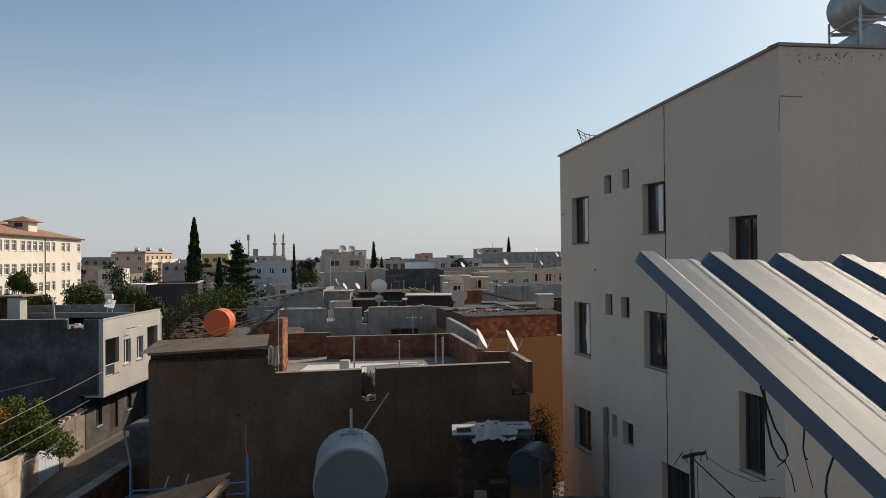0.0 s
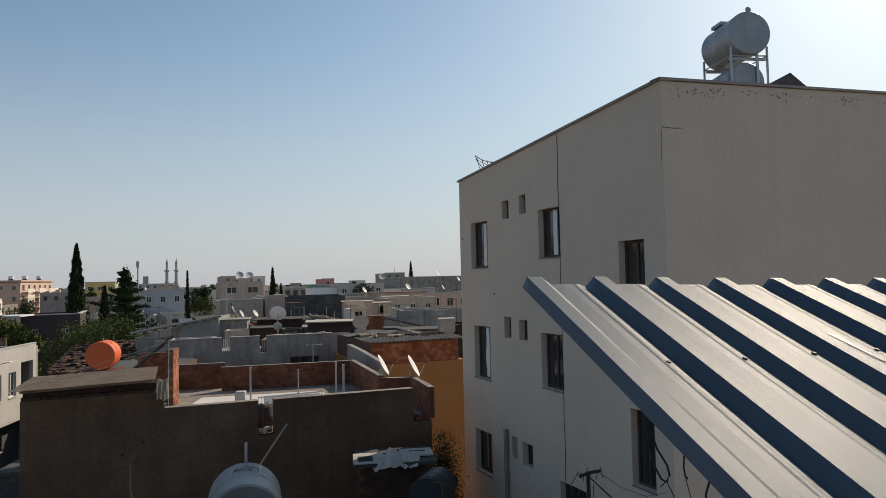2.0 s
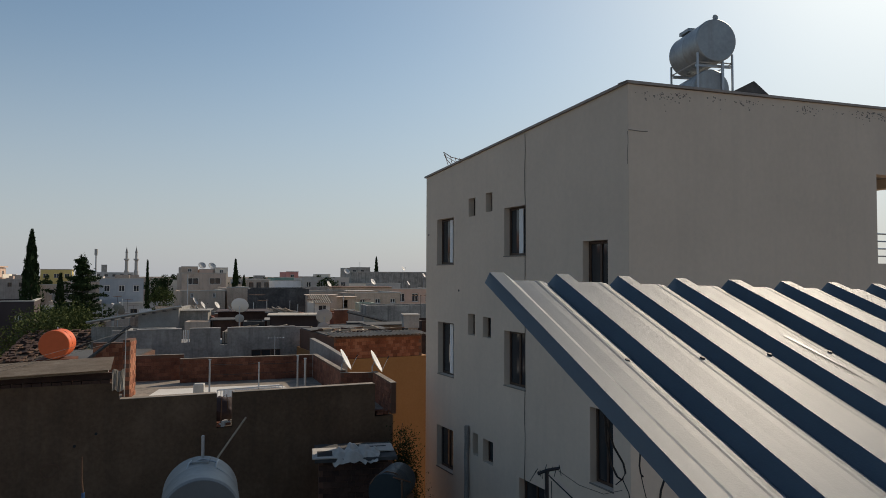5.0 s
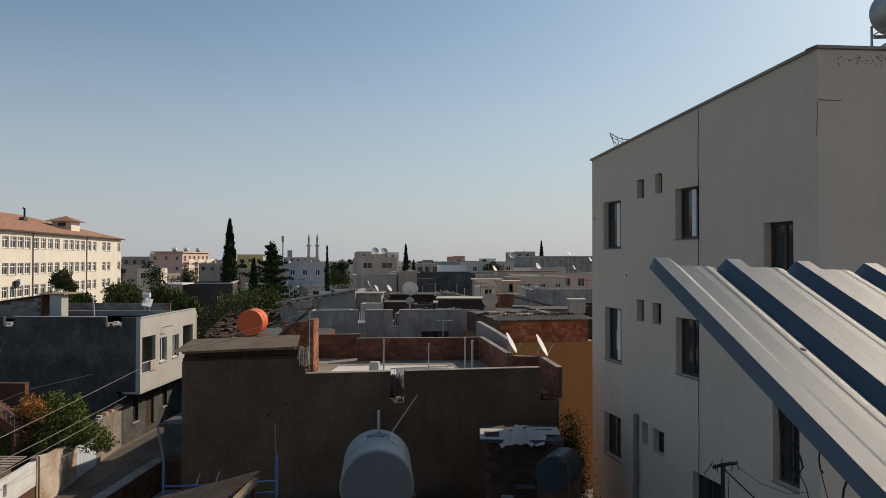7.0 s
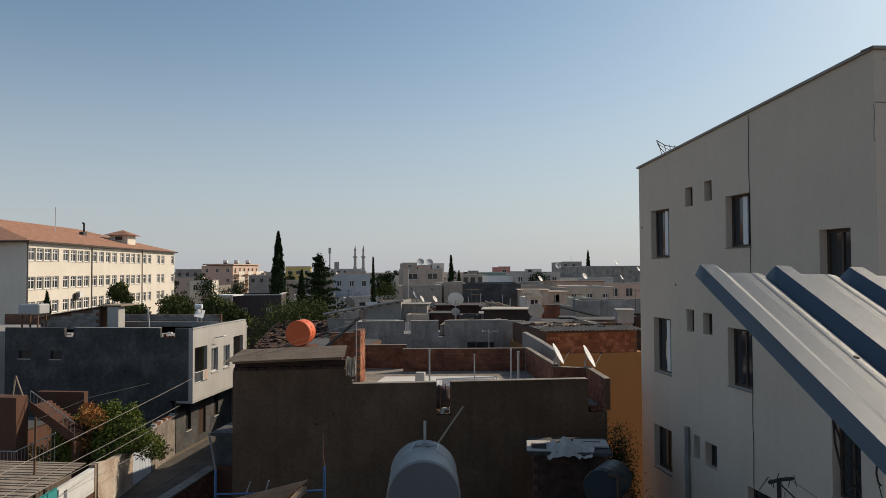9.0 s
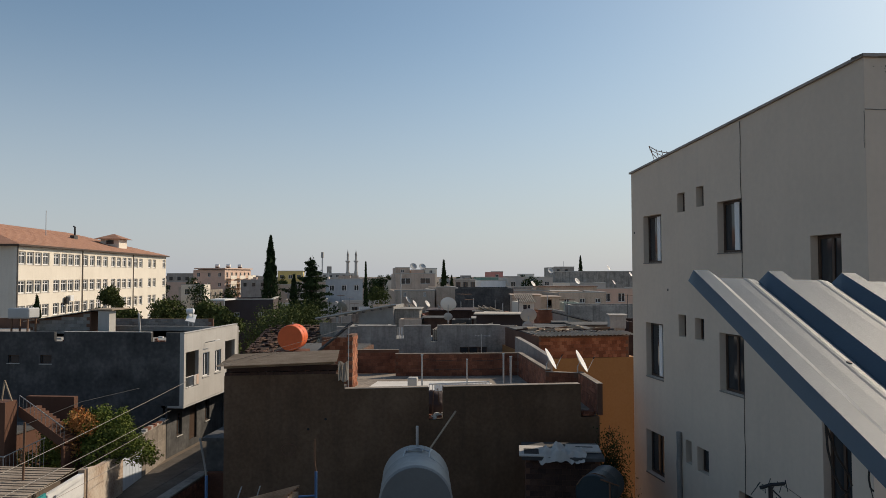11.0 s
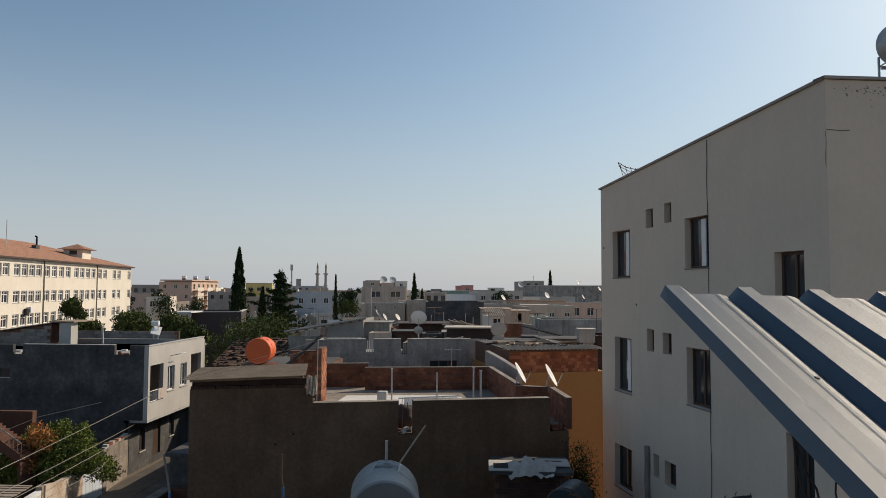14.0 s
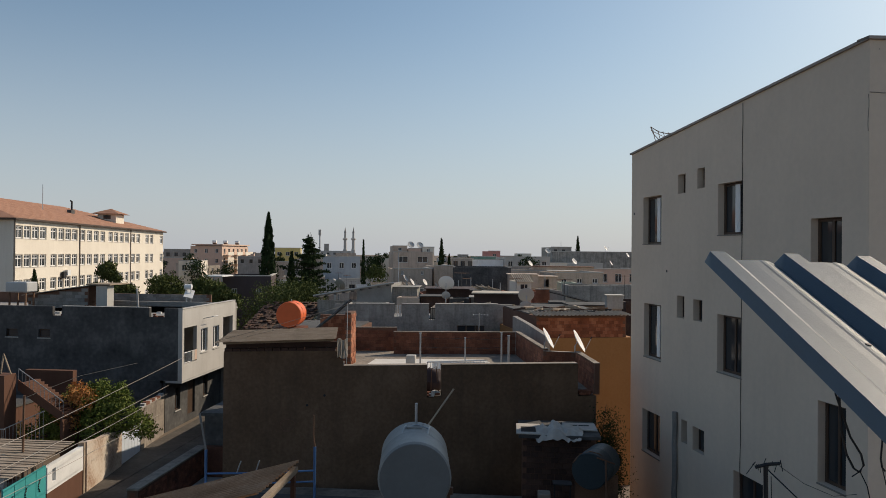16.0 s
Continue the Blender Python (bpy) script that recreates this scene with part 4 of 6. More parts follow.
# the hut's bricks carry its shade in their dark colour
bricks(hw, frame_of((0.28, 17.45, 0), (1, 0)), 1.78, 3.45, 12, seed=12, mat=DARK_BRICK)
part("slab", cube(0.18, 2.15, 17.3, 18.85, 5.022, 5.10), DARK_RENDER, hut)
bd = thing("pale_board", "pale broken board lying on the hut roof", "board")
part("board", cube(0.12, 0.72, 17.3, 18.3, 5.105, 5.14, Matrix.Translation((0, 0, 0)), bevel=0.008), TARP, bd)
part("panel_gap", cube(0.24, 0.60, 17.45, 17.95, 5.141, 5.146), BLACK, bd)
bd = thing("white_board", "pale flat board lying on the hut roof", "board")
part("board", cube(1.30, 2.12, 17.75, 18.45, 5.12, 5.16, bevel=0.008), TARP, bd)
part("slot", cube(1.45, 1.95, 18.12, 18.20, 5.162, 5.168), BLACK, bd)
tp = thing("tarpaulin", "crumpled pale grey plastic tarpaulin heaped on a slab", "tarpaulin")
bm = bmesh.new()
rows_t = []
for i in range(34):
    row = []
    for j in range(22):
        x, y = 0.62 + 1.1 * i / 33, 17.24 + 0.72 * j / 21
        edge = min(i, 33 - i, j, 21 - j) / 5
        h = abs(noise.noise(Vector((x * 3.4, y * 3.0, 0.3)))) * 0.26 + abs(noise.noise(Vector((x * 8.5 + y * 3, y * 5, 2.0)))) * 0.10
        h += 0.17 * math.exp(-((x - 1.05) ** 2 / 0.03 + (y - 17.7) ** 2 / 0.06)) + 0.10 * math.exp(-((x - 1.6) ** 2 / 0.02 + (y - 17.65) ** 2 / 0.03))
        drop = -0.16 * max(0, (17.42 - y)) / 0.14 if y < 17.42 else 0
        row.append(bm.verts.new((x + 0.09 * noise.noise(Vector((y * 4, x * 2, 5))), y + 0.08 * noise.noise(Vector((x * 4, y, 9))), 5.115 + h * min(1, 0.35 + edge) + drop * (0.6 + 0.8 * abs(noise.noise(Vector((x * 5, 1, 1))))))))
    rows_t.append(row)
for a, b in zip(rows_t, rows_t[1:]):
    for j in range(21):
        bm.faces.new((a[j], b[j], b[j + 1], a[j + 1]))
part("cloth", bm, TARP, tp, smooth=True)
vine_rng = np.random.default_rng(21)
vine = thing("climbing_shrub", "thin dark green climbing shrub beside the wall", "shrub", pose(2.45, 18.6, 3.0))
part("stems", rod([(0, 0, -3.0), (0.05, 0.1, 0.6), (-0.1, 0.2, 1.6), (0.0, 0.1, 2.6)], 0.03, 5, 0.008), BARK, vine)
vp = np.stack([vine_rng.normal(0.04, 0.20, 9000), vine_rng.normal(0.1, 0.2, 9000), vine_rng.triangular(0.0, 0.4, 2.6, 9000)], 1)
vp[:, 0] *= 1.15 - 0.3 * vp[:, 2] / 2.6
part("foliage", leaves(vine_rng, vp, 0.03), LEAF_DARK, vine)

# ---- blue pole frame and rusty sheet roof on the low roof ----
bf = thing("pole_frame", "blue painted steel pole frame on the low roof", "frame")
for pts, r, mt in (([(-7.36, 16.5, 3.45), (-7.36, 16.5, 4.68)], 0.035, BLUE_POLE), ([(-7.36, 16.5, 4.66), (-7.42, 16.5, 5.0), (-7.53, 16.5, 5.56)], 0.026, BLOCK),
                   ([(-4.66, 16.5, 3.45), (-4.66, 16.5, 4.85)], 0.035, BLUE_POLE), ([(-4.66, 16.5, 4.83), (-4.70, 16.5, 5.1), (-4.70, 16.5, 5.6)], 0.022, RUSTY),
                   ([(-7.36, 16.5, 4.10), (-6.0, 16.5, 4.17), (-4.66, 16.5, 4.28)], 0.024, BLUE_POLE), ([(-7.36, 16.5, 3.82), (-4.66, 16.5, 4.02)], 0.022, BLUE_POLE),
                   ([(-6.59, 16.5, 4.12), (-6.48, 16.5, 4.44)], 0.016, STEEL), ([(-6.12, 16.5, 4.16), (-6.02, 16.5, 4.47)], 0.016, STEEL)):
    part("pole", rod(pts, r, 7), mt, bf)
sr = thing("rusty_sheet_roof", "rusty corrugated sheet roof on a timber frame", "roof")
bm = bmesh.new()
sheeting(bm, (-4.0, 13.1, 5.51), (-0.10, -1.0, -0.02), (-2.5, 0.12, -0.72), 14, 0.13, 3.4, 0.04, 6, 3, sag=0.004)
part("sheet", bm, RUST_SHEET, sr)
part("beam", cube(-4.12, -4.02, 11.2, 13.05, 5.33, 5.43), WOOD_GREY, sr)
for y in (11.4, 12.9):
    part("post", cube(-4.12, -4.04, y, y + 0.08, 3.45, 5.33), TERRACOTTA, sr)
    part("post", cube(-6.9, -6.82, y, y + 0.08, 3.45, 4.52), WOOD_GREY, sr)

# ---- ochre house with a brick top beside the white building ----
oh = thing("ochre_house", "ochre rendered house with a raw brick top storey", "house")
mo = frame_of((1.0, 28.8, 0), (0.9659, 0.2588))
part("wall", cube(0, 4.15, 0, 6.0, 0, 6.08, mo), OCHRE, oh)
ow = part("upper_wall", cube(0.02, 3.86, 0.06, 5.5, 6.082, 6.95, mo), MORTAR, oh)
bricks(ow, mo @ Matrix.Translation((0.02, 0.06, 0)), 3.84, 6.09, 6, seed=31, mat=RAW_BRICK)
bm = bmesh.new()
sheeting(bm, mo @ Vector((-0.15, -0.25, 7.0)), mo.to_3x3() @ Vector((1, 0, 0)), mo.to_3x3() @ Vector((0, 1, 0.05)), 24, 0.172, 1.25, 0.05, 6, 3, sag=0.010)
part("sheet_roof", bm, FIBRE_SHEET, oh)
part("roof", cube(0.05, 3.84, 1.2, 5.4, 6.952, 6.99, mo), DARK_SCREED, oh)
rr = random.Random(77)
for i in range(34):
    x, y = rr.uniform(0.1, 3.7), rr.uniform(0.9, 3.6)
    tmp = thing("scrap", "odd piece of scrap timber and stone on a roof", "scrap", mo @ pose(x, y, 7.0 + 0.025 * (i % 4), rr.uniform(-8, 8), rr.uniform(-8, 8), rr.uniform(0, 180)), "roof scrap")
    part("piece", cube(-rr.uniform(0.15, 0.7), rr.uniform(0.15, 0.6), -0.05, 0.05, 0, rr.uniform(0.03, 0.11), bevel=0.008), rr.choice((WOOD_GREY, DARK_RENDER, DARK_BRICK, WOOD_GREY, RUSTY)), tmp)
sl = thing("garden_wall", "grey cement wall with a stepped sloping top", "wall")
bm = bmesh.new()
f = [bm.verts.new((x, y, z)) for x, y, z in ((0.05, 29.0, 3.0), (1.25, 26.6, 3.0), (1.25, 26.6, 6.45), (0.6, 27.9, 6.75), (0.05, 29.0, 6.95))]
g = [bm.verts.new((v.co.x + 0.18, v.co.y + 0.05, v.co.z)) for v in f]
bm.faces.new(f), bm.faces.new(g), bridge(bm, f, g)
part("wall", bm, GREY_RENDER, sl)

# ---- orange tank, beam and raw brick edge beside the shed ----
ot = tank("water_tank", "orange plastic barrel water tank on a brick base", (-8.38, 26.0, 7.11), (-8.42, 26.85, 7.11), 0.485, TANK_ORANGE)
part("strap", rod([(-8.4 + 0.49 * math.cos(a), 26.35, 7.11 + 0.49 * math.sin(a)) for a in (0, 0.5, 1.0, 1.57, 2.1, 2.6, 3.14)], 0.012, 4), RUSTY, ot)
part("base", cube(-8.9, -7.9, 26.0, 27.0, 5.6, 6.62), BRICK, ot)
part("pipe", rod([(-8.4, 26.4, 7.58), (-8.4, 26.4, 7.68)], 0.02, 5), STEEL, ot)
bmx = thing("slanting_beam", "long dark timber beam leaning across the roofs", "beam")
part("beam", rod([(-7.0, 24.5, 6.68), (-6.3, 24.5, 7.25), (-5.75, 24.5, 7.72), (-5.65, 24.6, 7.8)], 0.05, 4), DARK_RENDER, bmx)
rw = thing("raw_brick_wall", "raw hollow brick wall end", "wall")
rb = part("core", cube(-6.85, -5.75, 24.9, 25.05, 5.6, 7.25), MORTAR, rw)
bricks(rb, frame_of((-6.85, 24.9, 0), (1, 0)), 1.10, 5.6, 12, seed=9, mat=RAW_BRICK)


for a, b in ((at_front(-5.8, -0.3, 7.2), (-5.54, 23.8, 7.72)), (at_front(-5.2, 0.6, 7.2), (-5.54, 23.8, 7.5)), (at_front(-5.5, -0.3, 7.2), (-9.6, 28.2, 6.4))):
    wr = thing("roof_wire", "thin dark wire strung across the roofs", "wire", group="roof wires")
    a, b = Vector(a), Vector(b)
    part("wire", rod([a.lerp(b, k / 6) - Vector((0, 0, 0.10 * (k / 6) * (1 - k / 6))) for k in range(7)], 0.0045, 4), BLACK, wr)

# ---- dark brick house behind the orange tank ----
bh = thing("brick_back_house", "dark raw brick house with a ragged top", "house")
bw = part("wall", cube(-9.7, -6.45, 27.9, 32.4, 0.0, 6.25), MORTAR, bh)
bricks(bw, frame_of((-9.7, 27.9, 0), (1, 0)), 3.24, 5.55, 5, seed=61, mat=DARK_BRICK)
part("roof", cube(-9.6, -6.55, 28.0, 32.3, 6.252, 6.31), DARK_SCREED, bh)
sh = thing("street_house", "dark cement house beside the street with added unseen upper floors", "house")
part("wall", cube(-12.95, -9.72, 29.0, 43.4, 0.0, 2.5), DARK_RENDER, sh)
part("roof", cube(-13.10, -9.72, 28.85, 43.5, 2.502, 2.64), DARK_RENDER, sh)
# unseen upper storeys, added and sized to throw shade over the street
part("upper_floor", cube(-12.9, -9.72, 32.1, 36.5, 2.645, 4.45), DARK_RENDER, sh)
part("upper_floor", cube(-12.9, -9.72, 36.52, 43.4, 2.645, 3.75), DARK_RENDER, sh)
sk = thing("dark_bundle", "dark covered bundle stacked behind the parapet gap", "bundle")
bm = bmesh.new()
bmesh.ops.create_icosphere(bm, subdivisions=3, radius=0.5)
for v in bm.verts:
    v.co = Vector((v.co.x * 0.75, v.co.y * 0.6, (v.co.z + 0.5) * 0.66)) * (1 + 0.25 * noise.noise(v.co * 3.0))
    v.co += at_front(-0.15, 0.72, 5.6)
part("cover", bm, MAROON, sk, smooth=True)


# ---- grey parapet house behind the terrace ----
def parapet_house():
    t = thing("parapet_house", "grey cement house with gaps in its roof parapet", "house")
    m = frame_of((-10.4, 33.0, 0), (0.985, 0.17))
    part("wall", cube(2.0, 10.6, 0.0, 6.0, 0, 6.0, m), STAINED, t)
    bm = bmesh.new()
    walling(bm, m @ Matrix.Translation((2.0, -0.003, 0)), 8.6, 6.003, 7.0, 0.16, [(2.85, 3.2, 6.4, 7.0), (4.52, 4.83, 6.25, 7.0)])
    part("parapet", bm, STAINED, t)
    for a, b in ((3.0, 4.85), (5.2, 6.52), (6.83, 9.9)):
        part("coping", cube(a, b, -0.03, 0.19, 7.002, 7.04, m), COPING, t)
    part("roof", cube(2.16, 10.44, 0.16, 5.8, 6.002, 6.06, m), ROOF_SCREED, t)
    for a in (7.9, 8.35, 8.8):
        window(t, m @ Matrix.Translation((0, -0.14, 0)), a, a + 0.42, 5.62, 5.98, deep=0.05, mat=FRAME_BROWN, bars=0, sill=False, bar=0.03)
    for x in (4.92, 5.0, 5.08, 5.15):
        part("gate_bar", rod([m @ Vector((x, 0.05, 6.4)), m @ Vector((x, 0.05, 6.95))], 0.02, 4), FRAME_WHITE, t)
    for z in (6.3, 6.8):
        part("gate_bar", rod([m @ Vector((6.52, 0.05, z)), m @ Vector((6.83, 0.05, z))], 0.015, 4), BLACK, t)
    for x in (6.6, 6.7, 6.77):
        part("gate_bar", rod([m @ Vector((x, 0.05, 6.25)), m @ Vector((x, 0.05, 6.85))], 0.013, 4), BLACK, t)
    a = thing("aerial", "thin television aerial on a pole", "antenna")
    part("mast", rod([(-1.48, 32.6, 0.0), (-1.48, 32.6, 6.75)], 0.022, 5), STEEL, a)
    for i in range(6):
        part("element", rod([(-1.75 + 0.13 * i, 32.45, 6.66), (-1.75 + 0.13 * i, 32.75, 6.66)], 0.01, 4), STEEL, a)
    part("boom", rod([(-1.78, 32.6, 6.66), (-1.05, 32.6, 6.66)], 0.012, 4), STEEL, a)


parapet_house()


# ---- dark-sided house on the street ----
def dark_house():
    t = thing("corner_house", "two storey house with dark cement side and pale balcony front", "house")
    mf = frame_of((-17.0, 35.25, 0), (0, 1))           # street front; x runs along the street
    ms = frame_of((-27.6, 35.25, 0), (1, 0))           # dark side
    mf_in = mf
    holes = [(0.22, 1.72, 3.55, 5.45), (2.25, 3.10, 3.90, 5.20), (3.85, 4.70, 3.92, 5.18), (5.25, 6.70, 3.90, 5.57)]
    bm = bmesh.new()
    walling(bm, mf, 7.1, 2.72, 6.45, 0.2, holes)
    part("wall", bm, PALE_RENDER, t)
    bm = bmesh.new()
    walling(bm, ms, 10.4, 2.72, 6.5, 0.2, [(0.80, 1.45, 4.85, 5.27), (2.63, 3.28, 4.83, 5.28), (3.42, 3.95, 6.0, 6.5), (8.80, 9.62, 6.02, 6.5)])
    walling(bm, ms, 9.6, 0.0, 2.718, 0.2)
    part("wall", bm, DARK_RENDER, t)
    part("corner_strip", cube(10.38, 10.61, -0.012, -0.002, 2.72, 6.52, ms), PALE_RENDER, t)
    # dark cement stands in for the shade on the ground floor wall
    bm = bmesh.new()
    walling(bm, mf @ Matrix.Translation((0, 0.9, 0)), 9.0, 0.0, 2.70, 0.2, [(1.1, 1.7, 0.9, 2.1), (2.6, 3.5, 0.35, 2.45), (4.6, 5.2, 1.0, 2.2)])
    part("wall", bm, DARK_RENDER, t, "ground floor wall with shade in its dark colour")
    part("overhang", cube(0.0, 7.1, 0.0, 1.2, 2.60, 2.716, mf), CONCRETE, t)
    part("roof", cube(0.2, 10.4, 0.2, 8.0, 5.9, 6.0, ms), ROOF_SCREED, t)
    part("back_wall", cube(0.0, 10.6, 7.1, 7.3, 0.0, 6.3, ms), GREY_RENDER, t)
    part("inner_wall", cube(0.2, 7.0, 1.3, 1.4, 2.72, 5.88, mf), PALE_RENDER, t)
    part("coping", cube(-0.02, 7.12, -0.03, 0.22, 6.452, 6.49, mf), COPING, t)
    part("coping", cube(3.97, 8.78, -0.02, 0.21, 6.502, 6.53, ms), CONCRETE, t)
    for w in holes[1:3]:
        window(t, mf, *w, deep=0.10, mat=FRAME_WHITE, bars=1, bar=0.06)
    for w in ((0.80, 1.45, 4.85, 5.27), (2.63, 3.28, 4.83, 5.28)):
        window(t, ms, *w, deep=0.10, mat=FRAME_BROWN, bars=0, bar=0.05)
    window(t, mf @ Matrix.Translation((0, 0.9, 0)), 1.1, 1.7, 0.9, 2.1, deep=0.1, mat=FRAME_BROWN)
    window(t, mf @ Matrix.Translation((0, 0.9, 0)), 4.6, 5.2, 1.0, 2.2, deep=0.1, mat=FRAME_BROWN)
    part("door", cube(2.62, 3.48, 1.0, 1.06, 0.36, 2.44, mf), FRAME_BROWN, t)
    # balcony doorway, rail and washing
    part("balcony_door", cube(0.5, 1.05, 1.27, 1.298, 3.4, 5.2, mf), FRAME_BROWN, t)
    for x in [0.25 + 0.105 * i for i in range(15)]:
        part("rail_bar", rod([mf @ Vector((x, 0.05, 3.56)), mf @ Vector((x, 0.05, 4.12))], 0.012, 4), FRAME_WHITE, t)
    for z in (3.6, 4.13):
        part("rail", rod([mf @ Vector((0.22, 0.05, z)), mf @ Vector((1.72, 0.05, z))], 0.02, 5), FRAME_WHITE, t)
    for x, c in ((1.15, TARP), (1.45, PEACH)):
        cl = thing("washing", "small cloth drying over a balcony rail", "cloth", group="washing")
        part("cloth", cube(x, x + 0.28, -0.02, 0.0, 3.62, 4.16, mf), c, cl)
    part("awning_pipe", rod([mf @ Vector((2.55, 0, 5.75)), mf @ Vector((2.7, -0.5, 5.85)), mf @ Vector((3.3, -0.5, 5.85))], 0.02, 5), STEEL, t)
    for i in range(7):
        rr = random.Random(i)
        x = (3.45 if i < 3 else 8.85) + rr.uniform(0, 0.5)
        part("rubble", cube(x, x + rr.uniform(0.1, 0.3), 0.02, 0.16, 6.005 + 0.1 * (i % 3), 6.09 + 0.1 * (i % 3), ms), rr.choice((COPING, BRICK, FRAME_WHITE)), t)


dark_house()


def roof_yard():
    w = thing("block_wall", "rough grey breeze block roof wall", "wall")
    core = part("core", cube(-34.5, -19.3, 44.0, 44.15, 0, 6.66), MORTAR, w)
    bricks(core, frame_of((-30.0, 44.0, 0), (1, 0)), 10.6, 6.06, 3, bw=0.40, bh=0.20, seed=41, mat=BLOCK)
    s = thing("block_shed", "breeze block roof shed with a slanting sheet roof", "shed")
    bm = bmesh.new()
    f = [bm.verts.new((x, 40.0, z)) for x, z in ((-29.0, 6.0), (-25.15, 6.0), (-25.15, 7.30), (-29.0, 6.72))]
    g = [bm.verts.new((v.co.x, 41.8, v.co.z)) for v in f]
    bm.faces.new(f), bm.faces.new(g), bridge(bm, f, g)
    sw = part("wall", bm, MORTAR, s)
    bricks(sw, frame_of((-29.0, 40.0, 0), (1, 0)), 3.85, 6.0, 6, bw=0.40, bh=0.20, seed=43, mat=BLOCK, skip=((-1, 2.5, 0.7, 3.5), (-1, 3.5, 2.0, 4.5), (-1, 4.5, 3.3, 5.5)))
    # black panel stands in for the shade inside the open door
    part("doorway", cube(-25.15, -24.62, 41.2, 41.3, 6.0, 7.38), BLACK, s)
    part("pier", cube(-24.62, -23.92, 39.9, 40.6, 6.0, 7.36), COPING, s)
    part("lintel", cube(-25.2, -23.7, 39.8, 41.9, 7.40, 7.47), WOOD_GREY, s)
    part("roof_sheet", cube(-0.1, 4.2, 0, 2.2, 0, 0.04, Matrix.Translation((-29.2, 39.8, 6.74)) @ pose(0, 0, 0, 0, -8.6, 0)), FIBRE_SHEET, s)
    part("base", cube(-34.4, -19.4, 38.0, 43.9, 0, 6.0), GREY_RENDER, s)
    c = thing("cube_tank", "pale boxy plastic water tank on a red stand", "water tank")
    part("body", cube(-29.45, -28.1, 38.6, 39.6, 6.98, 7.58, bevel=0.06), DISH_GREY, c)
    for x in (-29.3, -28.3):
        for y in (38.7, 39.4):
            part("leg", cube(x, x + 0.08, y, y + 0.08, 6.0, 6.978), RUSTY, c)
    b = thing("solar_boiler", "small white roof boiler above a slanting panel", "boiler")
    part("drum", lathe(bmesh.new(), (-20.42, 42.6, 7.23), (1.0, 0.15, 0.0), [(0, 0.1), (0.03, 0.17), (0.45, 0.17), (0.48, 0.1)], 14), PLASTIC_WHITE, b, smooth=True)
    part("panel", cube(0, 0.55, 0, 0.7, 0, 0.05, Matrix.Translation((-20.3, 42.2, 6.62)) @ pose(0, 0, 0, 40, 12, 20)), PLASTIC_WHITE, b)
    for x in (-20.3, -20.02):
        part("leg", cube(x, x + 0.04, 42.6, 42.64, 6.0, 7.08), STEEL, b)
    p = thing("roof_pole", "pale thin pole standing on a roof", "pole")
    part("shaft", rod([(-22.3, 40.5, 6.0), (-22.4, 40.5, 7.2)], 0.06, 6), CONCRETE, p)


roof_yard()


def street_side():
    def along(y):
        return -16.6 - (y - 26.5) * 0.147
    g = thing("teal_gate", "teal painted sheet metal gate with cut ornaments", "gate")
    m = frame_of((along(20.6), 20.6, 0), (-0.1455, 0.9894))
    part("leaf", cube(0, 1.30, 0, 0.05, 0.05, 1.98, m), TEAL_PAINT, g)
    part("leaf", cube(1.32, 2.62, 0, 0.05, 0.05, 1.98, m), TEAL_PAINT, g)
    for k in range(3):
        x = 0.45 + 0.85 * k
        bm = bmesh.new()
        for i in range(5):
            tube(bm, [m @ Vector((x + 0.05 * math.cos(i * 1.25), -0.02, 1.2 + 0.09 * i)), m @ Vector((x + 0.06 * math.cos(i * 1.25 + 1.5), -0.02, 1.26 + 0.09 * i))], 0.02, 4)
        part("ornament", bm, BLACK, g)
    for x in (0.66, 1.98):
        part("panel_edge", cube(x - 0.015, x + 0.015, -0.015, -0.002, 0.1, 1.95, m), TEAL_PAINT, g)
    w = thing("yard_wall", "whitewashed yard wall with bare brown lower half", "wall")
    m = frame_of((along(23.3), 23.3, 0), (-0.1455, 0.9894))
    bm = bmesh.new()
    walling(bm, m, 2.75, 0.95, 1.86, 0.2, [(0.35, 0.60, 1.25, 1.70)])
    part("upper", bm, WHITE_WASH, w)
    part("lower", cube(0, 2.75, 0.012, 0.2, 0, 0.948, m), TERRACOTTA, w)
    part("post", cube(2.752, 2.88, -0.02, 0.22, 0, 1.98, m), WOOD_GREY, w)
    w = thing("yard_wall", "worn pale plaster yard wall with stains", "wall")
    m = frame_of((along(26.25), 26.25, 0), (-0.1455, 0.9894))
    bm = bmesh.new()
    a = [(0, 0), (3.4, 0), (3.4, 1.45), (2.4, 1.75), (1.2, 1.78), (0, 1.98)]
    f = [bm.verts.new(m @ Vector((x, -0.04, z))) for x, z in a]
    h = [bm.verts.new(m @ Vector((x, 0.2, z))) for x, z in a]
    bm.faces.new(f), bm.faces.new(h), bridge(bm, f, h)
    part("wall", bm, WORN_PLASTER, w)
    d = thing("sheet_gate", "pale blue white sheet metal yard gate", "gate")
    m = frame_of((along(29.7), 29.7, 0), (-0.1455, 0.9894))
    for k in range(6):
        part("board", cube(0.37 * k, 0.37 * k + 0.35, 0.0, 0.05, 0.03, 1.42 - 0.02 * k, m), plain("pale_blue_gate", (0.55, 0.60, 0.66), 0.08, rough=0.6) if k == 0 else bpy.data.materials["pale_blue_gate"], d)
    w = thing("yard_wall", "grey plaster yard wall with broken top", "wall")
    m = frame_of((along(31.95), 31.95, 0), (-0.1455, 0.9894))
    bm = bmesh.new()
    walling(bm, m, 3.2, 0.0, 2.0, 0.2, [(0.7, 1.0, 1.1, 1.55)])
    part("wall", bm, ROUGH_WALL, w)
    rr = random.Random(14)
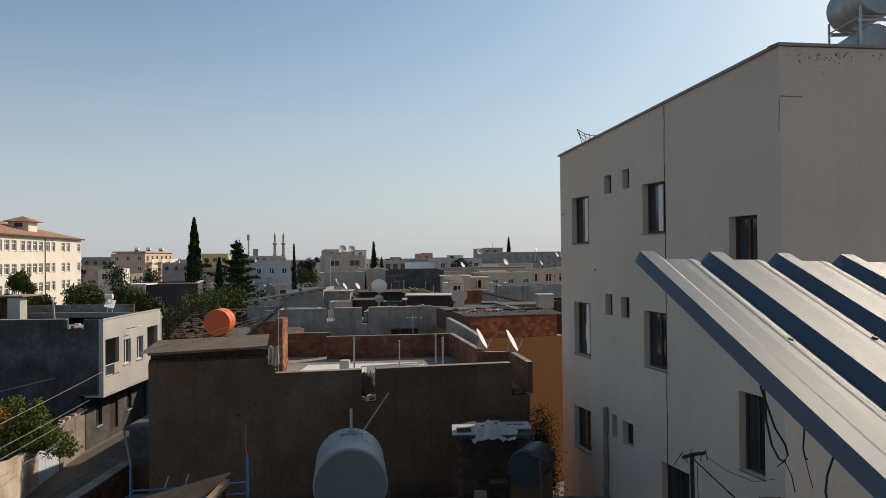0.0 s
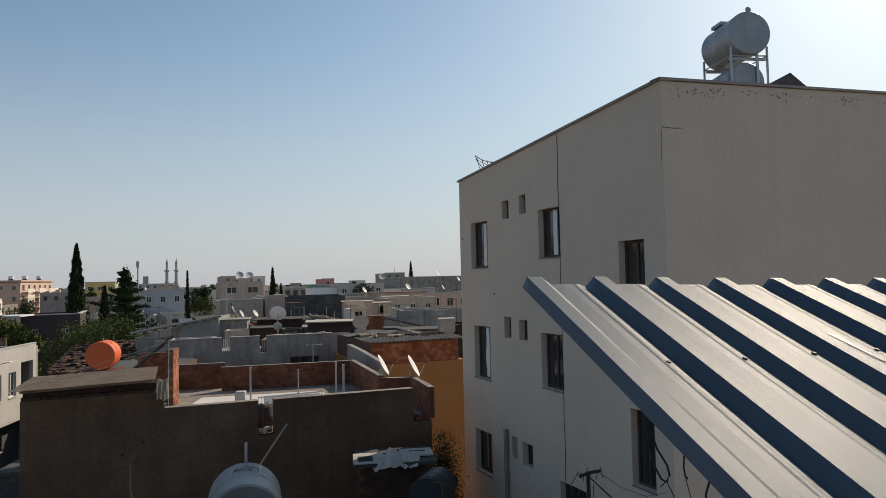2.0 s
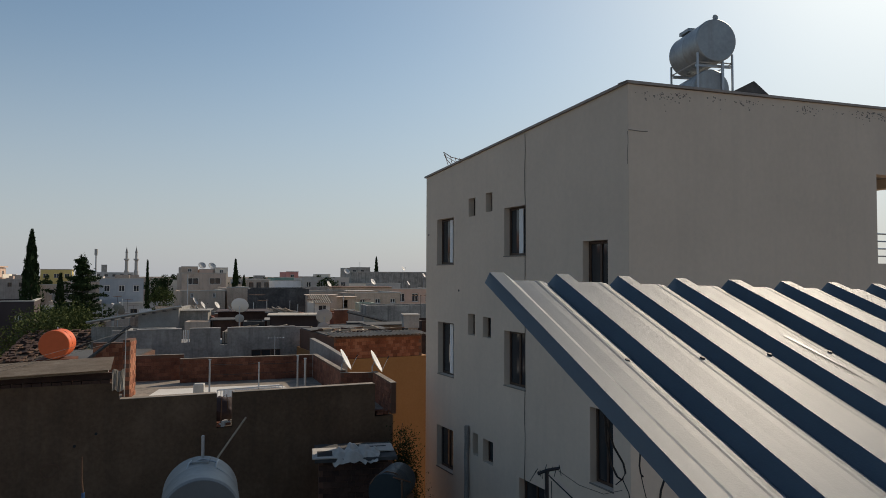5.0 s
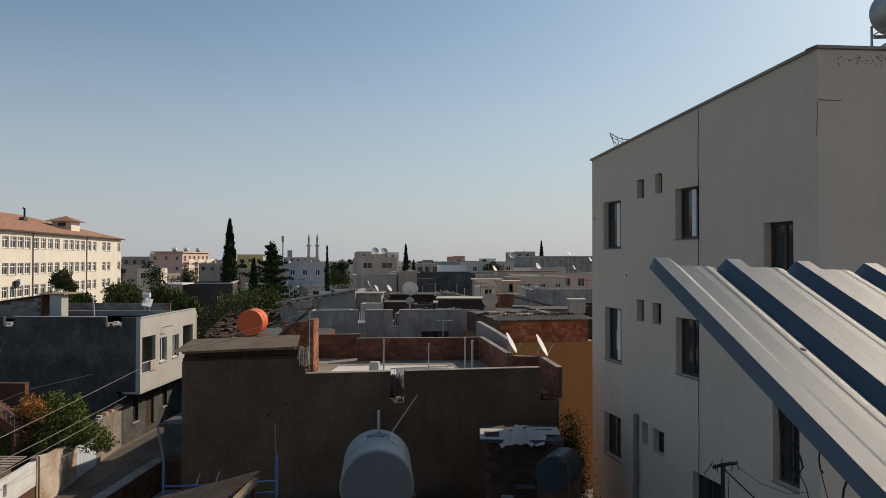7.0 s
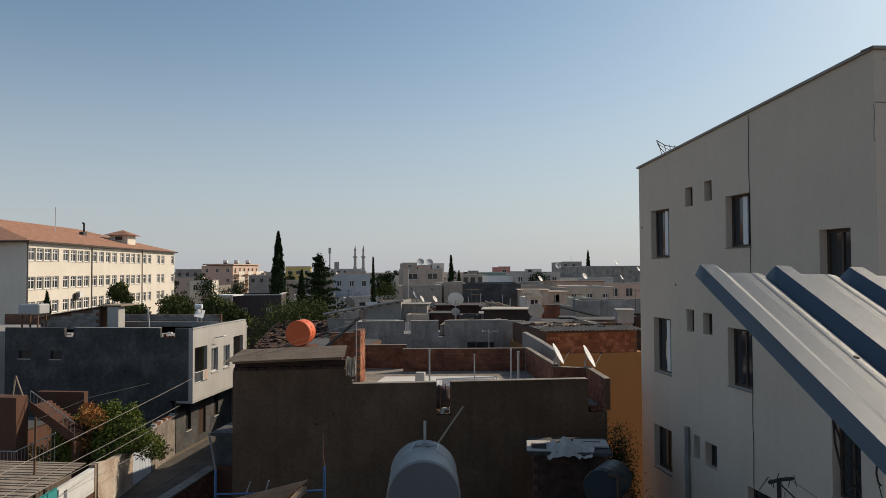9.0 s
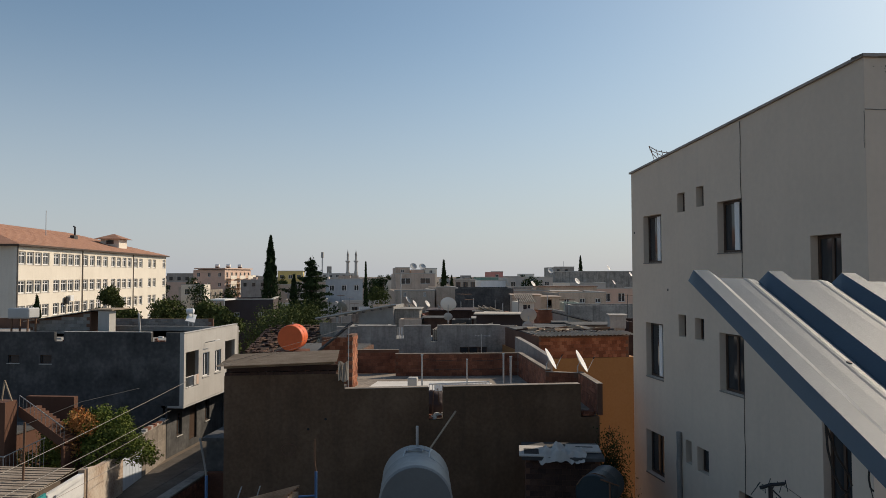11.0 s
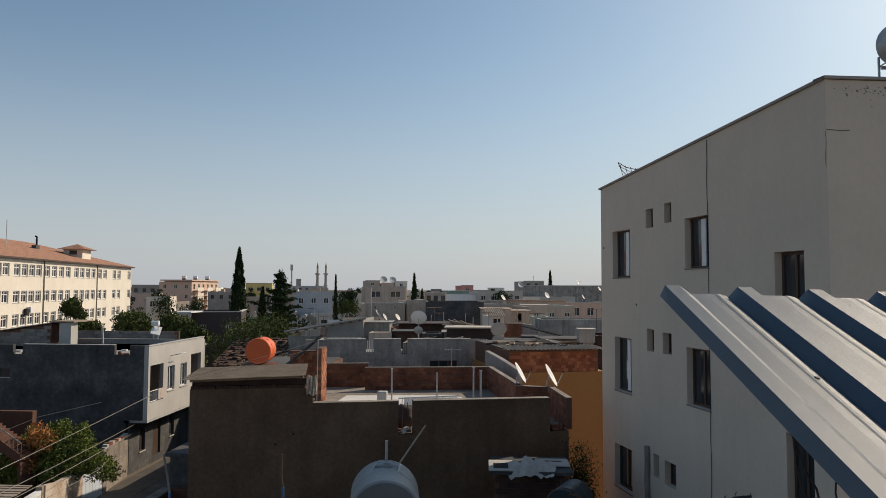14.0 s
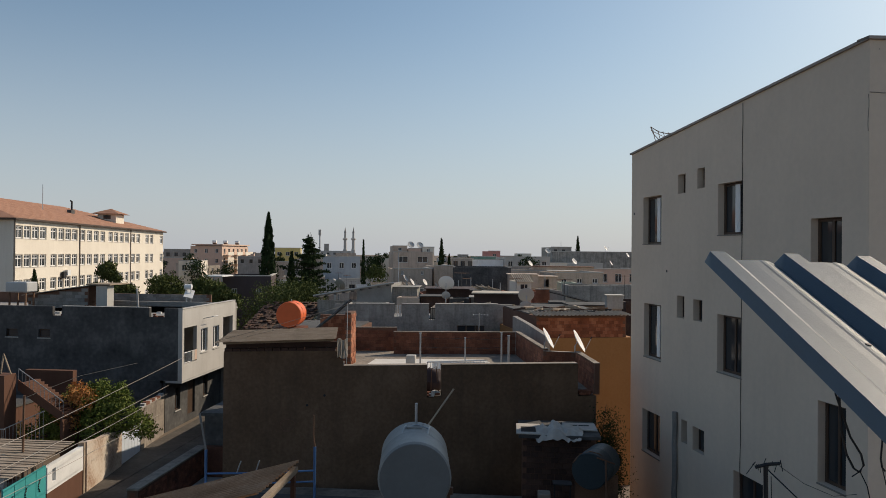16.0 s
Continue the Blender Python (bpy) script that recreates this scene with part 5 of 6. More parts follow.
    for i in range(12):
        x = 0.1 + 0.25 * i
        part("cap_stone", cube(x, x + 0.23, -0.02, 0.2, 2.002, 2.03 + rr.uniform(0.02, 0.16), m), rr.choice((COPING, BRICK, CONCRETE)), w)
    # slatted pergola over the yard
    p = thing("slatted_roof", "weathered timber slat roof over a yard", "pergola")
    for i in range(21):
        y = 20.9 + 0.205 * i
        part("slat", cube(-19.5 - 0.02 * i, along(y) + 0.06, y, y + 0.135, 2.24 + 0.012 * (i % 3), 2.27 + 0.012 * (i % 3)), SHED_SHEET, p)
    for x in (-19.0, -17.0):
        part("beam", rod([(x, 20.8, 2.17), (x, 25.2, 2.18)], 0.05, 4), WOOD_GREY, p)
        for y in (20.9, 23.8):
            part("post", cube(x - 0.05, x + 0.05, y - 0.05, y + 0.05, 0, 2.14), WOOD_GREY, p)
    # neighbour's stair house
    h = thing("stair_house", "terracotta washed house with an outside stair", "house")
    part("wall", cube(-30, -21.5, 27.3, 31.0, 0, 2.6), TERRACOTTA, h)
    part("front_wall", cube(-30, -20.3, 26.6, 27.298, 0, 4.40), TERRACOTTA, h)
    part("upper_wall", cube(-22.9, -20.5, 31.4, 31.7, 0, 3.8), TERRACOTTA, h)
    part("roof", cube(-30, -21.45, 27.3, 31.05, 2.602, 2.68), DARK_SCREED, h)
    st = thing("outside_stair", "outside concrete stair with dull white railings", "stairs")
    n = 12
    for i in range(n):
        x = -20.28 + 0.165 * i
        z = 4.05 - 0.108 * i
        part("tread", cube(x, x + 0.22, 27.4, 28.5, z - 0.26, z - 0.10), TERRACOTTA, st)
    bm = bmesh.new()
    a = [(-20.28, 4.12), (-18.3, 2.82), (-18.3, 2.42), (-20.28, 3.68)]
    f = [bm.verts.new((x, 27.36, z)) for x, z in a]
    g = [bm.verts.new((x, 27.398, z)) for x, z in a]
    bm.faces.new(f), bm.faces.new(g), bridge(bm, f, g)
    part("stringer", bm, TERRACOTTA, st)
    for i in range(n + 1):
        x, z = -20.28 + 0.165 * i, 4.0 - 0.108 * i
        part("rail_bar", rod([(x, 27.4, z - 0.15), (x, 27.4, z + 0.55)], 0.011, 4), RAIL_PAINT, st)
    part("handrail", rod([(-20.28, 27.4, 4.56), (-18.3, 27.4, 3.26)], 0.022, 5), RAIL_PAINT, st)
    part("foot_wall", cube(-18.42, -18.3, 27.4, 28.5, 0, 2.5), TERRACOTTA, st)
    rl = thing("white_railing", "white metal yard railing", "railing")
    for i in range(12):
        x, z = -20.3 + 0.16 * i, 1.7 + 0.072 * i
        part("bar", rod([(x, 26.5, 0.0), (x, 26.5, z + 0.55)], 0.010, 4), RAIL_PAINT, rl)
    part("rail", rod([(-20.3, 26.5, 2.25), (-18.5, 26.5, 3.06)], 0.02, 5), RAIL_PAINT, rl)
    bl = thing("balcony", "small balcony with a white railing", "balcony")
    part("slab", cube(-22.1, -19.83, 26.0, 26.59, 1.46, 1.62), CONCRETE, bl)
    for i in range(14):
        part("rail_bar", rod([(-21.98 + 0.16 * i, 26.05, 1.62), (-21.98 + 0.16 * i, 26.05, 2.40)], 0.011, 4), RAIL_PAINT, bl)
    part("rail", rod([(-22.1, 26.05, 2.40), (-19.85, 26.05, 2.40)], 0.025, 5), RAIL_PAINT, bl)
    part("prop", cube(-20.1, -19.9, 26.1, 26.3, 0, 1.458), CONCRETE, bl)
    po = thing("pole_frame", "rough pale pole frame on a roof", "frame")
    for a, b in (((-20.76, 27, 4.39), (-20.64, 27, 5.22)), ((-20.31, 27, 4.39), (-20.64, 27, 5.22))):
        part("pole", rod([a, b], 0.035, 5), WOOD_GREY, po)
    # low brick wall on the other side of the street
    lw = thing("low_brick_wall", "low brick yard wall with a cement capping", "wall")
    m = frame_of((-13.0, 23.3, 0), (0, 1))
    core = part("core", cube(0.03, 5.6, -0.2, 0.2, 0, 1.18, m), MORTAR, lw)
    part("capping", cube(0, 5.62, -0.23, 0.23, 1.182, 1.24, m), ROUGH_WALL, lw)
    bricks(core, frame_of((-13.2, 23.33, 0), (1, 0)), 0.42, 0.02, 8, seed=52)
    bricks(core, frame_of((-12.8, 23.33, 0), (0, 1)), 5.4, 0.02, 8, seed=53)
    part("return_wall", cube(-12.8, -10.2, 28.7, 28.95, 0, 1.25), BRICK, lw)
    # courtyard ground in shade
    yd = part("pavement", cube(-12.78, -8.2, 5, 28.6, 0.0, 0.02), CONCRETE)
    tagged(yd, "grey cement courtyard floor", "courtyard", kind="structure")


street_side()


def street_tree():
    rng = np.random.default_rng(5)
    t = thing("street_tree", "leafy green tree with a patch of orange leaves over a wall", "tree", pose(-18.0, 28.6, 0))
    bm = bmesh.new()
    tube(bm, [(0, 0, -0.1), (0.1, 0.1, 0.9), (0.05, 0.2, 1.7)], 0.14, 8, 0.09)
    blobs = [(-1.6, 0.3, 2.4, 0.75), (-0.6, 0.5, 2.75, 0.85), (0.4, 0.4, 2.8, 0.9), (1.2, 0.6, 2.35, 0.8), (1.9, 0.8, 1.9, 0.62), (0.5, 0.0, 2.0, 0.8), (-0.9, -0.1, 1.9, 0.8), (2.3, 0.9, 1.7, 0.42), (0.0, 0.8, 3.2, 0.55), (1.1, 0.7, 3.0, 0.5), (-2.0, 0.2, 1.6, 0.6), (-2.7, -0.4, 1.5, 0.6), (-3.2, -0.6, 1.2, 0.5), (0.1, 0.9, 3.5, 0.35), (1.0, 0.9, 3.4, 0.33)]
    for b in blobs:
        tube(bm, [(0.05, 0.2, 1.3), (b[0] * 0.5, b[1] * 0.5 + 0.1, 1.2 + b[2] * 0.3), b[:3]], 0.05, 5, 0.012)
    part("trunk", bm, BARK, t, smooth=True)
    part("crown", leaves(rng, crown_points(rng, blobs, 17000), 0.062), LEAF, t)
    part("autumn_crown", leaves(rng, crown_points(rng, [(-0.75, -0.2, 2.9, 0.5), (-0.35, -0.2, 3.5, 0.42), (0.05, -0.3, 3.2, 0.5), (-0.5, -0.5, 2.3, 0.45), (-1.1, -0.2, 2.5, 0.4)], 2300), 0.058), LEAF_RUST, t)
    # wires over the street
    for a, b, s in (((-11.5, 15.0, 5.07), (-17.0, 35.6, 3.95), 0.05), ((-11.49, 15.0, 4.56), (-17.6, 35.2, 2.55), 0.08), ((-11.49, 15.0, 4.28), (-17.7, 35.2, 2.1), 0.10), ((-11.49, 15.0, 3.92), (-17.6, 34.2, 1.25), 0.10)):
        w = thing("overhead_wire", "thin pale overhead wire sagging across the street", "wire", group="street wires")
        a, b = Vector(a), Vector(b)
        a2 = a + (a - b) * 0.35
        pts = [a2.lerp(b, k / 10) - Vector((0, 0, s * 4 * (k / 10) * (1 - k / 10))) for k in range(11)]
        part("wire", rod(pts, 0.008, 5), plain("wire_sheath", (0.34, 0.31, 0.28), 0.1) if "wire_sheath" not in bpy.data.materials else bpy.data.materials["wire_sheath"], w)
    p = thing("wire_post", "tall thin steel post carrying wires", "utility pole")
    part("shaft", rod([(-17.3, 23.6, 0), (-17.25, 23.6, 4.3)], 0.04, 6), RUSTY, p)
    part("branch_wire", rod([(-17.25, 23.6, 4.2), (-17.0, 26.5, 4.5), (-16.8, 30.5, 4.4)], 0.01, 4), BLACK, p)


street_tree()


# ---- school ----
def school():
    t = thing("school_building", "long cream three storey school with a tiled hip roof", "building")
    a, b = Vector((-53.2, 71.0, 0)), Vector((-61.95, 121.0, 0))
    m = frame_of(a, b - a)                 # long lit front
    ln, deep = (b - a).length, 24.0
    z1, ridge = 12.7, 3.7
    groups = [0.42, 2.21, 4.01, 5.82, 8.45, 10.42, 12.29, 14.17, 16.55, 18.71, 20.89, 23.1, 25.94, 28.07, 30.21, 32.38, 35.08, 37.29, 41.51, 43.79, 48.95]
    holes = [(x, x + 1.55, z, z + 1.42) for z in (10.7, 7.52, 4.75, 1.6) for x in groups]
    bm = bmesh.new()
    walling(bm, m, ln, 0, z1, 0.3, holes)
    part("wall", bm, CREAM, t)
    for h in holes:
        window(t, m, *h, deep=0.14, mat=FRAME_WHITE, bars=1, bar=0.13, transom=True)
    me = frame_of(a + Vector((-deep, 0, 0)), (1, 0))
    part("wall", cube(0, deep - 0.02, 0.02, 0.3, 0, z1, me), CREAM, t)
    part("wall", cube(0, ln, deep - 0.3, deep, 0, z1, m), CREAM, t)
    part("wall", cube(ln - 0.3, ln - 0.01, 0.3, deep - 0.3, 0, z1, m), CREAM, t)
    bm = bmesh.new()
    e = 0.5
    lo = [bm.verts.new(m @ Vector(p)) for p in ((-e, -e, z1), (ln + e, -e, z1), (ln + e, deep + e, z1), (-e, deep + e, z1))]
    up = [bm.verts.new(m @ Vector((p[0], p[1], z1 + 0.18))) for p in ((-e, -e), (ln + e, -e), (ln + e, deep + e), (-e, deep + e))]
    bm.faces.new(lo), bridge(bm, lo, up), bm.faces.new(up)
    part("eave", bm, FRAME_BROWN, t)
    bm = bmesh.new()
    up = [bm.verts.new(m @ Vector((p[0], p[1], z1 + 0.19))) for p in ((-e, -e), (ln + e, -e), (ln + e, deep + e), (-e, deep + e))]
    r1, r2 = bm.verts.new(m @ Vector((deep * 0.5, deep * 0.5, z1 + ridge))), bm.verts.new(m @ Vector((ln - deep * 0.5, deep * 0.5, z1 + ridge)))
    bm.faces.new((up[0], up[1], r2, r1)), bm.faces.new((up[1], up[2], r2)), bm.faces.new((up[2], up[3], r1, r2)), bm.faces.new((up[3], up[0], r1)), bm.faces.new(up)
    roof = part("roof", bm, TILE_ROOF, t)
    # tile courses
    bm = bmesh.new()
    for k in range(1, 18):
        f = k / 18
        pa = Vector((-e, -e, z1 + 0.19)).lerp(Vector((deep * 0.5, deep * 0.5, z1 + ridge)), f)
        pb = Vector((ln + e, -e, z1 + 0.19)).lerp(Vector((ln - deep * 0.5, deep * 0.5, z1 + ridge)), f)
        tube(bm, [m @ pa, m @ pb], 0.05, 4)
    part("tile_course", bm, TILE_ROOF, roof)["kind"] = "stuff"
    # hatch turret, chimneys, mast
    cup = part("turret", cube(35.6, 39.0, 2.6, 5.4, z1 + 0.7, z1 + 2.5, m), CREAM, t)
    bm = bmesh.new()
    base = [bm.verts.new(m @ Vector(p)) for p in ((34.7, 1.9, z1 + 2.5), (39.9, 1.9, z1 + 2.5), (39.9, 6.1, z1 + 2.5), (34.7, 6.1, z1 + 2.5))]
    ap = bm.verts.new(m @ Vector((37.3, 4.0, z1 + 3.4)))
    bm.faces.new(base)
    for i in range(4):
        bm.faces.new((base[i], base[(i + 1) % 4], ap))
    part("turret_roof", bm, TILE_ROOF, cup)
    part("turret_window", cube(35.55, 35.59, 3.4, 4.5, z1 + 1.7, z1 + 2.3, m), GLASS_DARK, cup)
    part("chimney", cube(28.6, 29.8, 6.4, 7.0, z1 + 1.6, z1 + 2.7, m), DARK_RENDER, t)
    part("chimney_pipe", rod([m @ Vector((29.5, 6.7, z1 + 2.6)), m @ Vector((29.5, 6.7, z1 + 4.0)), m @ Vector((29.1, 6.7, z1 + 4.02))], 0.13, 6), BLACK, t)
    part("mast", rod([m @ Vector((20.2, 6.5, z1 + 1.6)), m @ Vector((20.2, 6.5, z1 + 5.6))], 0.05, 5), STEEL, t)
    for x in (0.12, 16.3, 34.6):
        part("downpipe", rod([m @ Vector((x, -0.08, 0.1)), m @ Vector((x, -0.08, z1))], 0.07, 6), ROUGH_WALL, t)
    part("ac_unit", cube(11.9, 12.8, -0.5, -0.1, 6.3, 7.0, m), PLASTIC_WHITE, t)
    part("ac_unit", cube(11.1, 11.8, -0.4, -0.1, 6.0, 6.8, m), BLACK, t)


school()


# ---- houses of the town ----
def town_house(x, y, w, d, top, mat, front=(), side=(), label="plain flat roofed town house", rot=15.0, coping=True, base=0.0, detail=True):
    c = math.cos(radians(rot)), math.sin(radians(rot))
    m = frame_of((x, y, 0), c)
    ms = frame_of(m @ Vector((w, 0, 0)), (-c[1], c[0]))
    if len(label.split()) < 4:
        label += " of the town"
    t = thing("town_house", label, "house", group="town houses")
    bm = bmesh.new()
    walling(bm, m, w, base, top, 0.2, front)
    walling(bm, ms @ Matrix.Translation((0.2, 0, 0)), d - 0.2, base, top, 0.2, side)
    box(bm, 0.0, 0.2, 0.2, d, base, top, m)
    box(bm, 0.2, w - 0.2, d - 0.2, d, base, top, m)
    part("wall", bm, mat, t)
    part("roof", cube(0.2, w - 0.2, 0.2, d - 0.2, top - 0.75, top - 0.6, m), ROOF_SCREED, t)
    if coping:
        bm = bmesh.new()
        k = 0.06 + 0.0006 * y
        box(bm, -0.05, w + 0.05, -0.05, 0.24, top + 0.002, top + k, m)
        box(bm, w - 0.24, w + 0.05, 0.242, d, top + 0.002, top + k, m)
        part("coping", bm, COPING, t)
    for h in front:
        window(t, m, *h, deep=0.12, bars=1, bar=0.07, mat=FRAME_BROWN if mat in (DARK_RENDER, GREY_RENDER) or not detail else FRAME_WHITE, sill=detail)
    for h in side:
        window(t, ms @ Matrix.Translation((0.2, 0, 0)), *h, deep=0.12, bars=1, bar=0.07, mat=FRAME_WHITE if detail else FRAME_BROWN, sill=detail)
    return m


def rows_of(w, tops, n, ww=1.0, wh=1.2):
    return [(w * (i + 0.5) / n - ww / 2, w * (i + 0.5) / n + ww / 2, z - wh, z) for z in tops for i in range(n)]


mm = town_house(-103.3, 220.0, 10.45, 25, 11.1, PEACH, rows_of(10.45, (10.2, 7.0), 3, 1.0, 1.3), rows_of(24.5, (10.3, 7.3, 4.3), 6, 1.6, 1.7), "peach apartment block with sunlit balconies", rot=2.0, coping=False)
ms_peach = frame_of(mm @ Vector((10.45, 0, 0)), (-0.035, 0.999))
rs = thing("roof_slab", "broad pale roof slab over an apartment block", "roof")
part("slab", cube(0.6, 10.9, -0.7, 25.6, 11.35, 11.75, mm), PEACH, rs)
part("recess", cube(1.4, 10.2, 0.6, 24.6, 11.1, 11.348, mm), TAN, rs)
for z in (9.9, 8.1, 6.9, 5.1):
    for y0 in (1.0, 9.5, 17.5):
        b = thing("balcony", "sunlit cream balcony on an apartment block", "balcony", group="far balconies")
        part("slab", cube(y0, y0 + 5.2, -1.7, -0.02, z - 1.75, z - 1.55, ms_peach), CREAM, b)
        part("front", cube(y0, y0 + 5.2, -1.7, -1.55, z - 1.548, z - 0.65, ms_peach), CREAM, b)
for k, (x, y) in enumerate(((5.0, 6.0), (7.6, 9.0), (9.4, 15.0))):
    q = mm @ Vector((x, y, 0))
    wt = tank("water_tank", "small pale tank on a far roof", (q.x, q.y, 12.6), (q.x + 1.3, q.y, 12.6), 0.5, PLASTIC_WHITE, "far roof tanks")
    part("stand", cube(q.x + 0.1, q.x + 1.2, q.y - 0.4, q.y + 0.4, 11.75, 12.15), RUSTY, wt)
town_house(-75.5, 153.5, 3.8, 9, 6.76, TAN, (), rows_of(8.5, (6.2,), 3, 1.0, 1.1), "low tan house with a sunlit side", rot=2.0, coping=False)
town_house(-71.0, 152.0, 3.0, 9, 6.2, ROUGH_WALL, (), rows_of(8.5, (5.6,), 3, 1.0, 1.1), "low brown house with a sunlit side", rot=2.0, coping=False)
wc = thing("white_awning", "white flat sheet awning on thin posts", "awning")
part("sheet", cube(-28.5, -26.7, 63.4, 66.0, 7.10, 7.22), WHITE_WASH, wc)
for x in (-28.4, -27.6, -26.85):
    part("post", cube(x, x + 0.08, 63.5, 63.58, 0.0, 7.098), STEEL, wc)
town_house(-68.3, 140.0, 4.5, 8, 7.41, CREAM, rows_of(4.5, (6.6,), 2, 0.9, 1.2), rows_of(7.5, (6.6,), 3, 0.9, 1.2), "small cream flat roofed house")
town_house(-132.7, 260.0, 12.0, 12, 9.99, GREY_RENDER, rows_of(12.0, (8.8,), 4, 1.3, 1.4), (), "grey distant apartment house")
town_house(-42.2, 95.0, 3.4, 6, 5.9, TAN, (), (), "low tan washed roof room")
town_house(-27.8, 66.0, 4.6, 8, 7.07, MAROON, rows_of(4.6, (5.9,), 2, 0.5, 0.45), (), "dark maroon house with small windows")
town_house(-88.8, 260.0, 9.5, 14, 10.8, YELLOW, rows_of(9.5, (9.4,), 3, 1.5, 1.4), rows_of(13.5, (9.4, 6.4), 4, 1.3, 1.5), "yellow apartment house in the distance")
town_house(-57.5, 172.0, 4.6, 8, 6.9, TAN, rows_of(4.6, (6.0,), 2), rows_of(7.5, (6.0,), 2), "pale house with a lit side wall")
town_house(-35.1, 130.0, 6.9, 9, 8.6, BLUE_RENDER, rows_of(6.9, (7.5,), 3, 0.9, 1.1), rows_of(8.5, (7.5,), 2), "pale blue washed house")
town_house(-134.2, 500.0, 3.4, 6, 15.4, GREY_RENDER, (), (), "grey distant tower", coping=False)
town_house(-137.7, 480.0, 27.3, 20, 10.4, PALE_RENDER, rows_of(27.3, (9.2,), 6, 2, 1.6), (), "long pale distant building", coping=False)
town_house(-25.2, 150.0, 8.6, 10, 9.6, TAN, rows_of(8.6, (8.7,), 2, 2.2, 1.3), rows_of(9.5, (8.7,), 3), "tan house with wide windows")
town_house(-25.6, 152.0, 3.2, 6, 10.9, TAN, rows_of(3.2, (10.6,), 1, 0.8, 0.7), (), "grey roof storey")
town_house(-22.2, 152.5, 2.8, 6, 10.4, PEACH, (), (), "peach roof storey")
town_house(-19.2, 153.0, 2.6, 6, 10.7, CREAM, rows_of(2.6, (10.4,), 1, 0.7, 0.7), rows_of(5.5, (10.4,), 2, 0.8, 0.7), "sunlit cream roof storey")
town_house(-13.5, 80.0, 4.6, 7, 7.62, BEIGE, rows_of(4.6, (7.45,), 2, 0.32, 0.5), (), "tan cement rendered house front")
town_house(-8.95, 82.0, 2.3, 7, 7.95, BEIGE, (), (), "cream house end wall")
town_house(-5.9, 71.6, 5.9, 8, 8.05, DARK_RENDER, (), (), "dark cement rendered blank house wall", rot=4.0, coping=False)
town_house(-13.3, 160.0, 5.0, 8, 8.24, GREY_RENDER, rows_of(5.0, (7.7,), 3), (), "grey distant house")
town_house(-8.0, 172.0, 4.6, 8, 8.67, TEAL_RENDER, rows_of(4.6, (7.9,), 2), (), "teal washed distant house")
town_house(-6.9, 150.0, 5.8, 6, 8.1, WHITE_WASH, (), (), "white distant gable house")
town_house(-6.3, 200.0, 3.4, 8, 10.1, PINK, rows_of(3.4, (9.4,), 1), rows_of(7.5, (9.4,), 2), "pink distant house")
town_house(-1.3, 150.0, 9.9, 8, 8.74, PALE_RENDER, rows_of(9.9, (7.9,), 4), rows_of(7.5, (7.9,), 2), "pale distant terrace house")
town_house(9.7, 170.0, 18.6, 14, 10.0, STAINED, (), (), "broad grey cement apartment block", rot=2.0)
town_house(9.7, 172.0, 5.0, 8, 11.1, GREY_RENDER, rows_of(4.0, (10.6,), 2, 0.8, 0.9), (), "grey roof storey on a block")
town_house(0.0, 85.0, 4.8, 8, 7.45, BEIGE, rows_of(4.8, (6.6,), 2, 1.0, 1.1), (), "cream house with a broad eave")
town_house(4.6, 73.0, 5.0, 6, 7.55, BEIGE, rows_of(5.0, (7.0,), 3, 0.6, 0.5), (), "cream house with a thin roof slab")
town_house(4.05, 51.2, 5.2, 2.4, 7.26, STAINED, (), (), "grey washed blank house wall", rot=6.0, coping=False)
town_house(-37.4, 180.0, 9.0, 8, 7.9, PALE_RENDER, rows_of(9.0, (7.0,), 3), (), "pale distant house")
town_house(-87.4, 220.0, 11.0, 8, 7.8, GREY_RENDER, rows_of(11.0, (6.9,), 4), rows_of(7.5, (6.9,), 2), "grey distant house")
town_house(0.2, 110.0, 6.8, 6, 7.5, GREY_RENDER, rows_of(6.8, (6.9,), 3), (), "grey house with roof clutter")
town_house(9.9, 100.0, 8.5, 6, 7.4, PEACH, rows_of(8.5, (6.8,), 4), (), "peach low house")
town_house(11.0, 120.0, 4.5, 5, 7.9, PALE_RENDER, (), (), "pale roof storey")
town_house(-9.0, 36.9, 2.4, 5, 6.5, STAINED, (), (), "grey cement roof parapet house", rot=8.0, coping=False)
town_house(1.6, 38.0, 4.6, 4, 6.6, DARK_RENDER, (), (), "dark low house behind a brick wall", coping=False)


